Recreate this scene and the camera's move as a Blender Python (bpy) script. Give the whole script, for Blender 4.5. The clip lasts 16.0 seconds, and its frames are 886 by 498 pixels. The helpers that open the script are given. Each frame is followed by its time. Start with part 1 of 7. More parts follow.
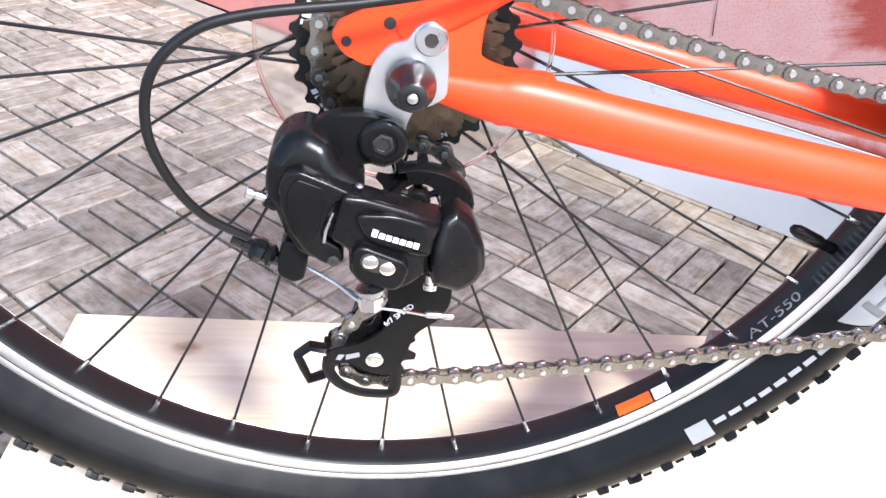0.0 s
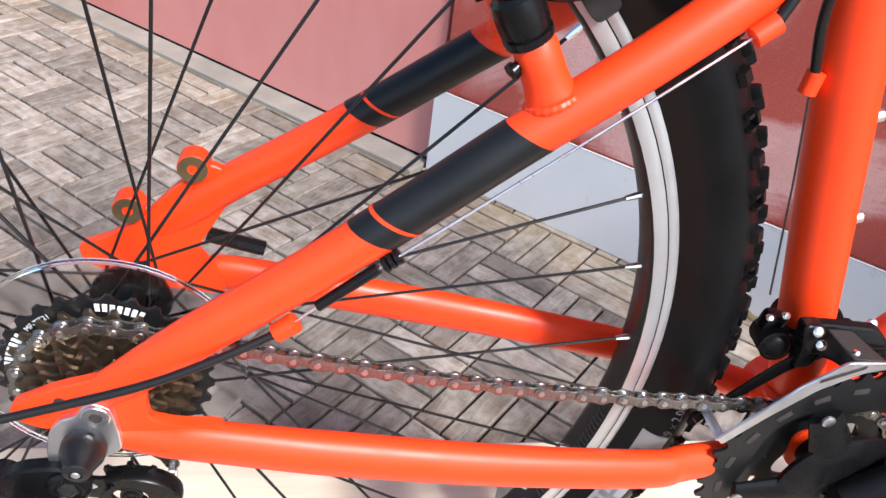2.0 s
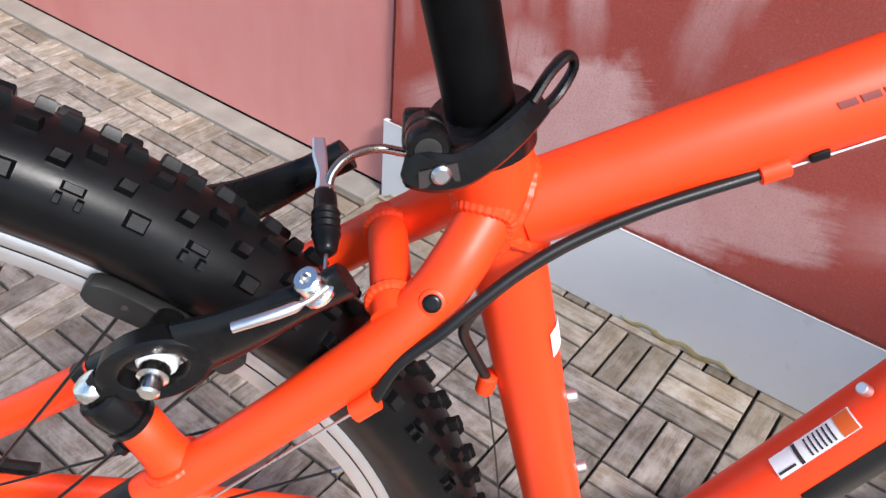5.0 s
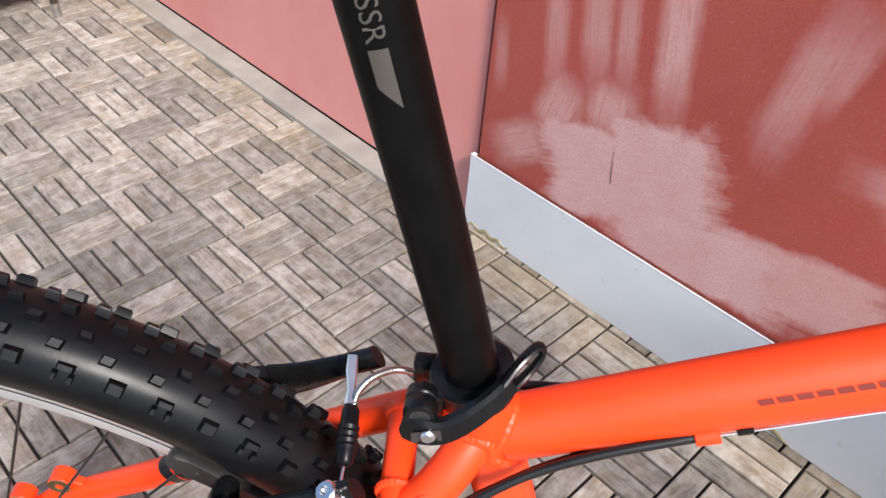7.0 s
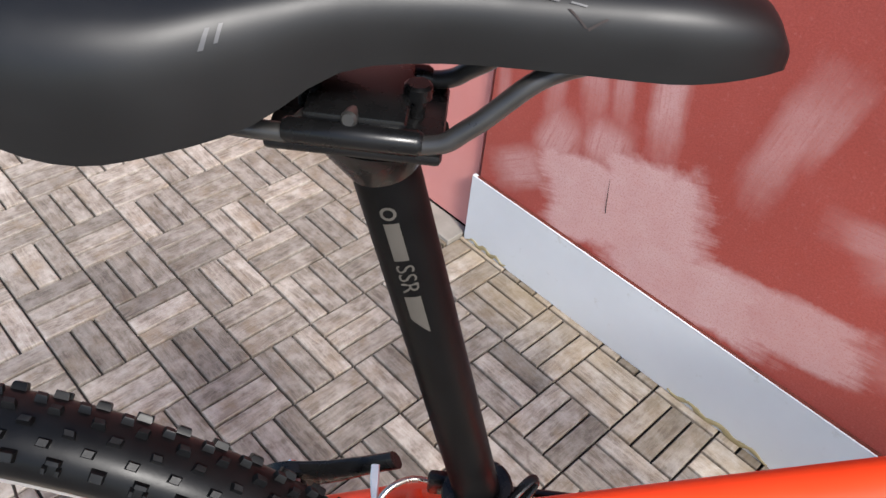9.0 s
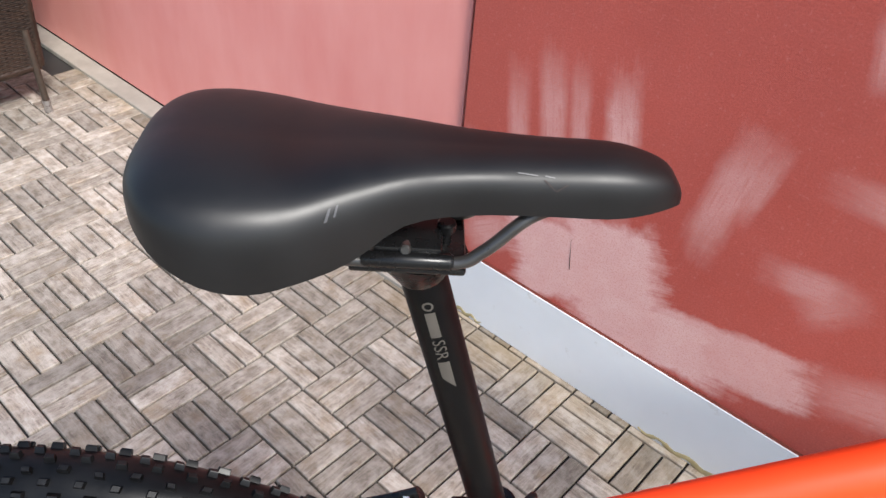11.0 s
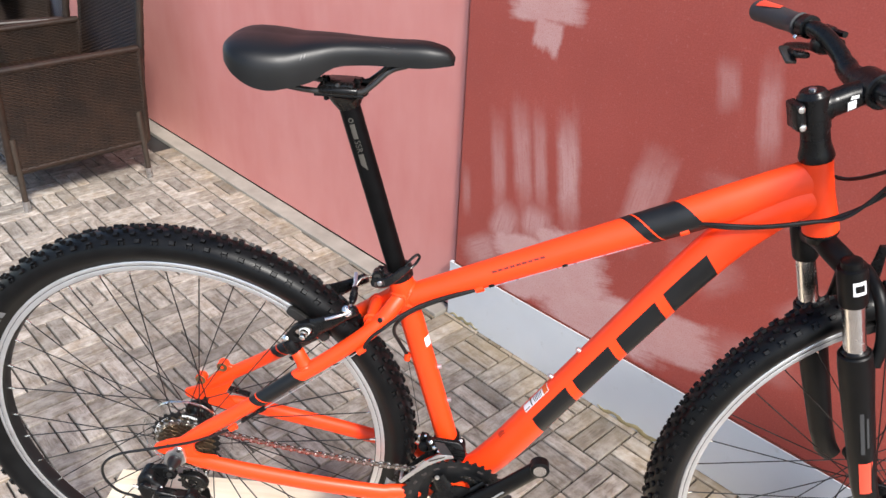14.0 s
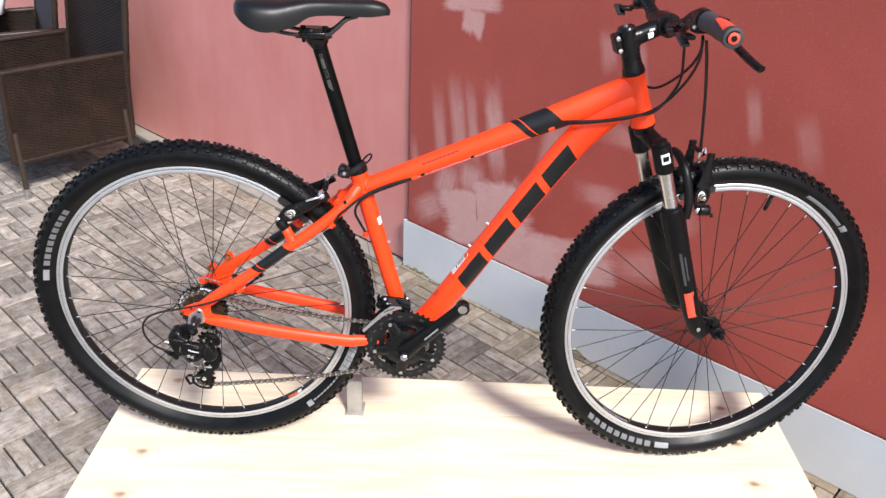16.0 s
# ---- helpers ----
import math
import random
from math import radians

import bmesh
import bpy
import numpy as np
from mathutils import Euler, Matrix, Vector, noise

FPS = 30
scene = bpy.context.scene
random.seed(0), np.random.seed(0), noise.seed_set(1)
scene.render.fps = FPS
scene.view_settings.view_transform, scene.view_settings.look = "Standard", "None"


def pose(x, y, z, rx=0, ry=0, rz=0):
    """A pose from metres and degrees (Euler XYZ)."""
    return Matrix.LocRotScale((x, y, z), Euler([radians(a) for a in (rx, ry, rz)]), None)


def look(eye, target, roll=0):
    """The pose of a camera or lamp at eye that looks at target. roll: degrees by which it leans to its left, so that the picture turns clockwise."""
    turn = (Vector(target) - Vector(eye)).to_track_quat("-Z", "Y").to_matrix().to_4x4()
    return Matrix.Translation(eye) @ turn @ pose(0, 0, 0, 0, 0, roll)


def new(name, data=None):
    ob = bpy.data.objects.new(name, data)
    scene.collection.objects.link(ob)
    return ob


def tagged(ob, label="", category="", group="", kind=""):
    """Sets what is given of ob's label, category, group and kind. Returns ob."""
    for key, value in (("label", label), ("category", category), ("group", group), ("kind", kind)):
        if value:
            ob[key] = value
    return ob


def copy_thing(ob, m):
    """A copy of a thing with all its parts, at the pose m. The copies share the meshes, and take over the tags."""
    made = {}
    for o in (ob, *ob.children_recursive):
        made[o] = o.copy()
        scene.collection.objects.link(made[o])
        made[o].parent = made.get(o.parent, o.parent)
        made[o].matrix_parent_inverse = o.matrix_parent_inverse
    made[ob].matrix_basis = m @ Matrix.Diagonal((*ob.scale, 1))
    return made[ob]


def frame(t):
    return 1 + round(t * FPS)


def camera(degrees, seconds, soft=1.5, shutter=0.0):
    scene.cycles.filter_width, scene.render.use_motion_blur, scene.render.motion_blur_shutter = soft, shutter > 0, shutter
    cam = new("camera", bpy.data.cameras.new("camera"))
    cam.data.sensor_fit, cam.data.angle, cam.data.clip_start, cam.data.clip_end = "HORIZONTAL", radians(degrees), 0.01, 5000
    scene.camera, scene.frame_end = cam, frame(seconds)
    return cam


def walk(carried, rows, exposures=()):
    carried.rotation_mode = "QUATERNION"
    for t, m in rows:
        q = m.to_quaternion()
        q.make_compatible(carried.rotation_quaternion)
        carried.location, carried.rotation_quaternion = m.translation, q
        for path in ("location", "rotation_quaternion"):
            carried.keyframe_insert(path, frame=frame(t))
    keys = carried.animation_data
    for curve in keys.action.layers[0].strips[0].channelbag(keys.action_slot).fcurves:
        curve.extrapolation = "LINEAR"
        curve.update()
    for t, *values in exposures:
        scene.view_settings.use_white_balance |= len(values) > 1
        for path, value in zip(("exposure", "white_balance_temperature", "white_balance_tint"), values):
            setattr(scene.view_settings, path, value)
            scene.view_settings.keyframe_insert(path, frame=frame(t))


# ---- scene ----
cam = camera(58.9, 16.0)
PATH = [
    (0, (-0.022, -0.391, 0.482), (0.213, 1.292, -0.572), 6.9),
    (0.5, (0.0, -0.381, 0.528), (0.285, 1.263, -0.575), 8.1),
    (1, (0.027, -0.372, 0.577), (0.329, 1.274, -0.519), 8.3),
    (1.5, (0.073, -0.353, 0.634), (0.384, 1.275, -0.485), 9.0),
    (2, (0.107, -0.344, 0.68), (0.427, 1.261, -0.469), 8.2),
    (2.5, (0.125, -0.324, 0.72), (0.426, 1.265, -0.457), 6.9),
    (3, (0.149, -0.308, 0.748), (0.443, 1.267, -0.45), 6.5),
    (3.5, (0.176, -0.295, 0.768), (0.475, 1.262, -0.451), 6.7),
    (4, (0.212, -0.281, 0.785), (0.505, 1.259, -0.457), 6.5),
    (4.5, (0.251, -0.269, 0.81), (0.523, 1.27, -0.438), 5.8),
    (7, (0.31, -0.248, 0.989), (0.307, 1.251, -0.336), 5.2),
    (7.5, (0.308, -0.249, 1.03), (0.273, 1.249, -0.295), 4.5),
    (8, (0.307, -0.249, 1.056), (0.287, 1.236, -0.284), 5.8),
    (8.5, (0.301, -0.244, 1.077), (0.305, 1.229, -0.276), 6.6),
    (9, (0.291, -0.24, 1.108), (0.302, 1.218, -0.261), 6.7),
    (9.5, (0.279, -0.242, 1.141), (0.291, 1.216, -0.228), 6.5),
    (12, (0.2543, -0.4583, 1.2428), (0.3989, 1.1853, 0.1118), 4.86),
    (12.5, (0.2818, -0.5436, 1.2512), (0.4314, 1.1383, 0.1787), 5.17),
    (13, (0.37, -0.677, 1.243), (0.386, 1.043, 0.222), 4.7),
    (13.5, (0.428, -0.793, 1.244), (0.349, 0.924, 0.222), 4.3),
    (14, (0.441, -0.925, 1.262), (0.348, 0.806, 0.265), 2.7),
    (14.5, (0.423, -1.083, 1.262), (0.367, 0.681, 0.32), 1.2),
    (15, (0.428, -1.212, 1.271), (0.429, 0.554, 0.332), 1.0),
    (15.5, (0.469, -1.321, 1.278), (0.486, 0.448, 0.345), 2.1),
    (16, (0.51, -1.435, 1.278), (0.505, 0.331, 0.339), 2.2),
]
WHITE = [
    (0, 1.36, 6000, 12), (0.5, 1.32, 6000, 12), (1, 1.16, 6150, 11.5), (1.5, 0.98, 6200, 11.5), (2, 0.86, 6250, 12), (3, 0.80, 6280, 12), (4.5, 0.76, 6280, 12),
    (7, 0.86, 6400, 10.5), (9.5, 0.82, 6420, 11), (12, 1.06, 6400, 9), (12.5, 1.07, 6420, 9), (13, 0.98, 6450, 10), (14, 0.85, 6500, 10), (16, 0.72, 6400, 11),
]
walk(cam, [(t, look(eye, target, roll)) for t, eye, target, roll in PATH], WHITE)

# ---- light ----
SUN_AZ, SUN_EL = -61.0, 45.0          # degrees: the way the sunlight comes from (0 = +x, 90 = +y), height over the horizon
world = bpy.data.worlds.new("sky")
scene.world = world
world.use_nodes = True
wn = world.node_tree
sky = wn.nodes.new("ShaderNodeTexSky")
sky.sky_type, sky.sun_disc = "NISHITA", False
sky.sun_elevation, sky.sun_rotation = radians(SUN_EL), radians(90 - SUN_AZ)
wn.links.new(sky.outputs[0], wn.nodes["Background"].inputs[0])
wn.nodes["Background"].inputs[1].default_value = 0.14
sun = new("sun", bpy.data.lights.new("sun", "SUN"))
sun.data.energy, sun.data.angle, sun.data.color = 3.8, radians(11), (1.0, 0.965, 0.91)
sun_from = Vector((math.cos(radians(SUN_AZ)) * math.cos(radians(SUN_EL)), math.sin(radians(SUN_AZ)) * math.cos(radians(SUN_EL)), math.sin(radians(SUN_EL))))
sun.matrix_world = look(sun_from * 10, (0, 0, 0))


# ---- materials ----
def nodes_of(name):
    m = bpy.data.materials.new(name)
    m.use_nodes = True
    t = m.node_tree
    return m, t, t.nodes["Principled BSDF"]


def add(t, kind, **values):
    n = t.nodes.new("ShaderNode" + kind)
    for key, v in values.items():
        n.inputs[key.replace("_", " ")].default_value = v
    return n


def mix(t, fac, a, b, how="MIX"):
    n = t.nodes.new("ShaderNodeMix")
    n.data_type, n.blend_type = "RGBA", how
    for slot, v in ((0, fac), (6, a), (7, b)):
        if isinstance(v, bpy.types.NodeSocket):
            t.links.new(v, n.inputs[slot])
        else:
            n.inputs[slot].default_value = v
    return n.outputs[2]


def ramp(t, src, lo, hi, a=0.0, b=1.0):
    n = t.nodes.new("ShaderNodeMapRange")
    t.links.new(src, n.inputs[0])
    for k, v in zip((1, 2, 3, 4), (lo, hi, a, b)):
        n.inputs[k].default_value = v
    return n.outputs[0]


def calc(t, op, a, b=0.0):
    n = t.nodes.new("ShaderNodeMath")
    n.operation = op
    for slot, v in ((0, a), (1, b)):
        if isinstance(v, bpy.types.NodeSocket):
            t.links.new(v, n.inputs[slot])
        else:
            n.inputs[slot].default_value = v
    return n.outputs[0]


def coords(t, scale=(1, 1, 1), kind="Object", loc=(0, 0, 0), turn=0.0):
    c = t.nodes.new("ShaderNodeTexCoord")
    m = t.nodes.new("ShaderNodeMapping")
    m.inputs["Scale"].default_value, m.inputs["Location"].default_value = scale, loc
    m.inputs["Rotation"].default_value = (0, 0, radians(turn))
    t.links.new(c.outputs[kind], m.inputs[0])
    return m.outputs[0]


def noise_of(t, vec, scale, detail=4.0, rough=0.6, warp=0.0):
    n = t.nodes.new("ShaderNodeTexNoise")
    n.inputs["Scale"].default_value, n.inputs["Detail"].default_value, n.inputs["Roughness"].default_value = scale, detail, rough
    n.inputs["Distortion"].default_value = warp
    t.links.new(vec, n.inputs[0])
    return n.outputs[0]


def bump(t, bsdf, height, strength=0.3, dist=0.001):
    n = t.nodes.new("ShaderNodeBump")
    n.inputs["Strength"].default_value, n.inputs["Distance"].default_value = strength, dist
    t.links.new(height, n.inputs["Height"])
    t.links.new(n.outputs[0], bsdf.inputs["Normal"])


def surface(name, col, rough=0.5, metal=0.0, vary=0.12, scale=60.0, grain=900.0, relief=0.06, coat=0.0, spec=0.5):
    """A plain painted, moulded or metal surface with faint clouds, dust and grain."""
    m, t, b = nodes_of(name)
    v = coords(t)
    big, fine = noise_of(t, v, scale), noise_of(t, v, grain, 2.0)
    dark = tuple(c * (1 - vary) for c in col) + (1,)
    light = tuple(min(1, c * (1 + vary * 0.7) + 0.004 * vary) for c in col) + (1,)
    t.links.new(mix(t, ramp(t, big, 0.3, 0.7), dark, light), b.inputs["Base Color"])
    t.links.new(ramp(t, big, 0.3, 0.7, max(0.05, rough - 0.06), min(1, rough + 0.06)), b.inputs["Roughness"])
    b.inputs["Metallic"].default_value = metal
    b.inputs["Coat Weight"].default_value = coat
    b.inputs["Coat Roughness"].default_value = 0.2
    b.inputs["Specular IOR Level"].default_value = spec
    bump(t, b, fine, relief, 0.0006)
    return m


ORANGE = surface("orange_satin_paint", (0.90, 0.052, 0.006), 0.42, vary=0.03, scale=25, relief=0.02, spec=0.4)
BLACK_PAINT = surface("black_satin_paint", (0.0075, 0.0078, 0.0085), 0.38, vary=0.1, relief=0.02, spec=0.32)
RUBBER = surface("tyre_rubber", (0.0034, 0.0035, 0.0039), 0.36, vary=0.3, scale=35, grain=500, relief=0.06, spec=0.17)
# knob tops: paler colour stands in for sky sheen, besides wear
WORN_SHEEN_RUBBER = surface("worn_sheen_knob_rubber", (0.0065, 0.0066, 0.007), 0.44, vary=0.5, scale=120, grain=700, relief=0.12, spec=0.20)
PAD_RUBBER = surface("grey_black_pad_rubber", (0.017, 0.0165, 0.016), 0.5, vary=0.25, scale=80, spec=0.35)
PLASTIC = surface("black_plastic", (0.005, 0.005, 0.0053), 0.28, vary=0.2, relief=0.04, spec=0.24)
MATT_BLACK = surface("black_anodised", (0.004, 0.004, 0.0042), 0.38, vary=0.15, relief=0.03, spec=0.18)
POST_BLACK = surface("black_post_anodising", (0.0028, 0.0028, 0.003), 0.42, vary=0.2, relief=0.03, spec=0.09)
SATIN_GREY = surface("worn_black_aluminium", (0.022, 0.021, 0.02), 0.33, vary=0.2, relief=0.03)
LEATHER = surface("saddle_cover", (0.0046, 0.0046, 0.0048), 0.44, vary=0.2, scale=22, grain=2600, relief=0.025, spec=0.36)
CHROME = surface("chromed_steel", (0.78, 0.765, 0.74), 0.22, 1.0, vary=0.06)
STEEL = surface("zinc_steel", (0.62, 0.62, 0.63), 0.3, 1.0, vary=0.12)
ALU = surface("brushed_aluminium", (0.72, 0.72, 0.73), 0.38, 1.0, vary=0.06, grain=1500)
RIM_SILVER = surface("machined_rim_wall", (0.63, 0.63, 0.64), 0.42, 0.85, vary=0.05, grain=2500)
NOODLE_STEEL = surface("brownish_bright_steel", (0.36, 0.34, 0.31), 0.28, 1.0, vary=0.1)
CHAIN_METAL = surface("oiled_chain_steel", (0.25, 0.235, 0.21), 0.26, 0.9, vary=0.25, scale=150)
COG_METAL = surface("brown_cog_steel", (0.15, 0.112, 0.078), 0.34, 0.9, vary=0.3, scale=120)
SPOKE_BLACK = surface("black_spoke", (0.009, 0.009, 0.0095), 0.35, vary=0.1, spec=0.3)
CAP_GREY = surface("grey_translucent_cap", (0.008, 0.008, 0.0085), 0.3, vary=0.2)
CABLE_SKIN = surface("black_cable_housing", (0.008, 0.008, 0.0085), 0.4, vary=0.1, spec=0.3)
FAINT_PRINT = surface("faint_grey_print", (0.045, 0.045, 0.048), 0.45, vary=0.08)
WHITE_PRINT = surface("white_print", (0.75, 0.76, 0.77), 0.5, vary=0.05)
GREY_PRINT = surface("grey_print", (0.24, 0.245, 0.252), 0.5, vary=0.08)
TYRE_PRINT = surface("worn_grey_tyre_print", (0.13, 0.132, 0.135), 0.55, vary=0.15)
DARK_RED_PRINT = surface("dark_red_print", (0.16, 0.014, 0.006), 0.45, vary=0.05)
TAN_PRINT = surface("champagne_print", (0.060, 0.054, 0.046), 0.4, vary=0.08)
ORANGE_PRINT = surface("orange_sticker_print", (0.62, 0.10, 0.008), 0.45, vary=0.04)
YELLOW_PRINT = surface("yellow_sticker_print", (0.75, 0.5, 0.03), 0.45, vary=0.04)
RED_RUBBER = surface("red_grip_rubber", (0.75, 0.07, 0.035), 0.6, vary=0.1)
GREY_RUBBER = surface("grey_grip_rubber", (0.035, 0.036, 0.038), 0.6, vary=0.15)
BRASS = surface("bare_bolt_face", (0.42, 0.31, 0.16), 0.38, 0.9, vary=0.2)
WHITE_PLASTIC = surface("white_washer_plastic", (0.72, 0.72, 0.71), 0.4, vary=0.04)
STAND_METAL = surface("grey_bracket_paint", (0.36, 0.34, 0.31), 0.45, 0.3, vary=0.1)
LEG_METAL = surface("bronze_leg_metal", (0.075, 0.058, 0.046), 0.4, 0.6, vary=0.2)
PLAIN_GROUND = surface("far_paving", (0.30, 0.285, 0.265), 0.85, vary=0.2, scale=4, grain=80, relief=0.2)


def clear_plastic():
    m, t, b = nodes_of("clear_plastic")
    b.inputs["Base Color"].default_value = (0.96, 0.96, 0.95, 1)
    b.inputs["Transmission Weight"].default_value = 1.0
    b.inputs["Roughness"].default_value = 0.08
    b.inputs["IOR"].default_value = 1.3
    return m


CLEAR = clear_plastic()


def weathered_wood(name, island):
    """Grey weathered deck slats: u runs along the slat, v across, in metres."""
    m, t, b = nodes_of(name)
    c = t.nodes.new("ShaderNodeTexCoord")
    rnd = t.nodes.new("ShaderNodeNewGeometry" if island else "ShaderNodeObjectInfo")
    r = rnd.outputs["Random Per Island" if island else "Random"]
    shift = t.nodes.new("ShaderNodeCombineXYZ")
    t.links.new(calc(t, "MULTIPLY", r, 37.0), shift.inputs[0])
    t.links.new(calc(t, "MULTIPLY", r, 91.0), shift.inputs[1])
    plus = t.nodes.new("ShaderNodeVectorMath")
    t.links.new(c.outputs["UV"], plus.inputs[0])
    t.links.new(shift.outputs[0], plus.inputs[1])
    mp = t.nodes.new("ShaderNodeMapping")
    mp.inputs["Scale"].default_value = (11, 95, 1)
    t.links.new(plus.outputs[0], mp.inputs[0])
    mp2 = t.nodes.new("ShaderNodeMapping")
    mp2.inputs["Scale"].default_value = (22, 60, 1)
    t.links.new(plus.outputs[0], mp2.inputs[0])
    grain = noise_of(t, mp.outputs[0], 1.0, 7.0, 0.72, 1.2)
    blot = noise_of(t, mp2.outputs[0], 1.0, 6.0, 0.72, 0.8)
    cloud = noise_of(t, plus.outputs[0], 26.0, 4.0, 0.65)
    stain = noise_of(t, plus.outputs[0], 11.0, 5.0, 0.7)
    speck = noise_of(t, plus.outputs[0], 420.0, 3.0)
    base = mix(t, ramp(t, grain, 0.30, 0.66), (0.10, 0.080, 0.062, 1), (0.335, 0.292, 0.247, 1))
    base = mix(t, ramp(t, blot, 0.50, 0.68, 0.0, 0.75), base, (0.125, 0.098, 0.074, 1))
    base = mix(t, ramp(t, cloud, 0.42, 0.66, 0.0, 0.7), base, (0.43, 0.395, 0.352, 1))
    base = mix(t, ramp(t, stain, 0.52, 0.68, 0.0, 0.55), base, (0.21, 0.15, 0.09, 1))
    base = mix(t, ramp(t, speck, 0.58, 0.72, 0.0, 0.35), base, (0.09, 0.07, 0.05, 1))
    # brown silt that gathers on the slats along the wall's foot
    geo = t.nodes.new("ShaderNodeNewGeometry")
    away = t.nodes.new("ShaderNodeVectorMath")
    away.operation = "DOT_PRODUCT"
    t.links.new(geo.outputs["Position"], away.inputs[0])
    away.inputs[1].default_value = (0.6704, 0.7420, 0.0)
    silt = noise_of(t, geo.outputs["Position"], 7.0, 5.0, 0.7)
    near_wall = calc(t, "ADD", away.outputs["Value"], calc(t, "MULTIPLY", silt, 0.5))
    base = mix(t, ramp(t, near_wall, 1.20, 1.50, 0.0, 0.75), base, (0.235, 0.165, 0.085, 1))
    tone = t.nodes.new("ShaderNodeHueSaturation")
    t.links.new(ramp(t, r, 0.0, 1.0, 0.62, 1.25), tone.inputs["Value"])
    t.links.new(base, tone.inputs["Color"])
    t.links.new(tone.outputs[0], b.inputs["Base Color"])
    b.inputs["Roughness"].default_value = 0.8
    bump(t, b, grain, 0.5, 0.0015)
    return m


SLAT_WOOD, SLAT_FIELD = weathered_wood("weathered_slat", False), weathered_wood("weathered_slat_field", True)
DARK_BASE = surface("dark_tile_grid", (0.022, 0.019, 0.017), 0.85, vary=0.3, scale=20)


def pine():
    m, t, b = nodes_of("pale_pine_board")
    v = coords(t, (1.6, 22, 22))
    grain = noise_of(t, v, 1.6, 5.0, 0.6, 0.7)
    fine = noise_of(t, coords(t, (6, 160, 160)), 1.0, 3.0)
    base = mix(t, ramp(t, grain, 0.3, 0.72), (0.63, 0.505, 0.335, 1), (0.81, 0.73, 0.565, 1))
    base = mix(t, ramp(t, fine, 0.35, 0.7, 0.0, 0.35), base, (0.83, 0.765, 0.635, 1))
    vor = t.nodes.new("ShaderNodeTexVoronoi")
    vor.voronoi_dimensions = "2D"
    vor.inputs["Scale"].default_value = 1.0
    t.links.new(coords(t, (2.3, 3.9, 3.9)), vor.inputs[0])
    wob = noise_of(t, coords(t, (40, 80, 80)), 1.0, 2.0)
    d = calc(t, "ADD", vor.outputs["Distance"], calc(t, "MULTIPLY", calc(t, "SUBTRACT", wob, 0.5), 0.05))
    base = mix(t, ramp(t, d, 0.02, 0.11, 0.5, 0.0), base, (0.55, 0.36, 0.2, 1))
    base = mix(t, ramp(t, d, 0.008, 0.040, 0.8, 0.0), base, (0.22, 0.11, 0.055, 1))
    t.links.new(base, b.inputs["Base Color"])
    b.inputs["Roughness"].default_value = 0.62
    bump(t, b, grain, 0.12, 0.001)
    return m


PINE = pine()


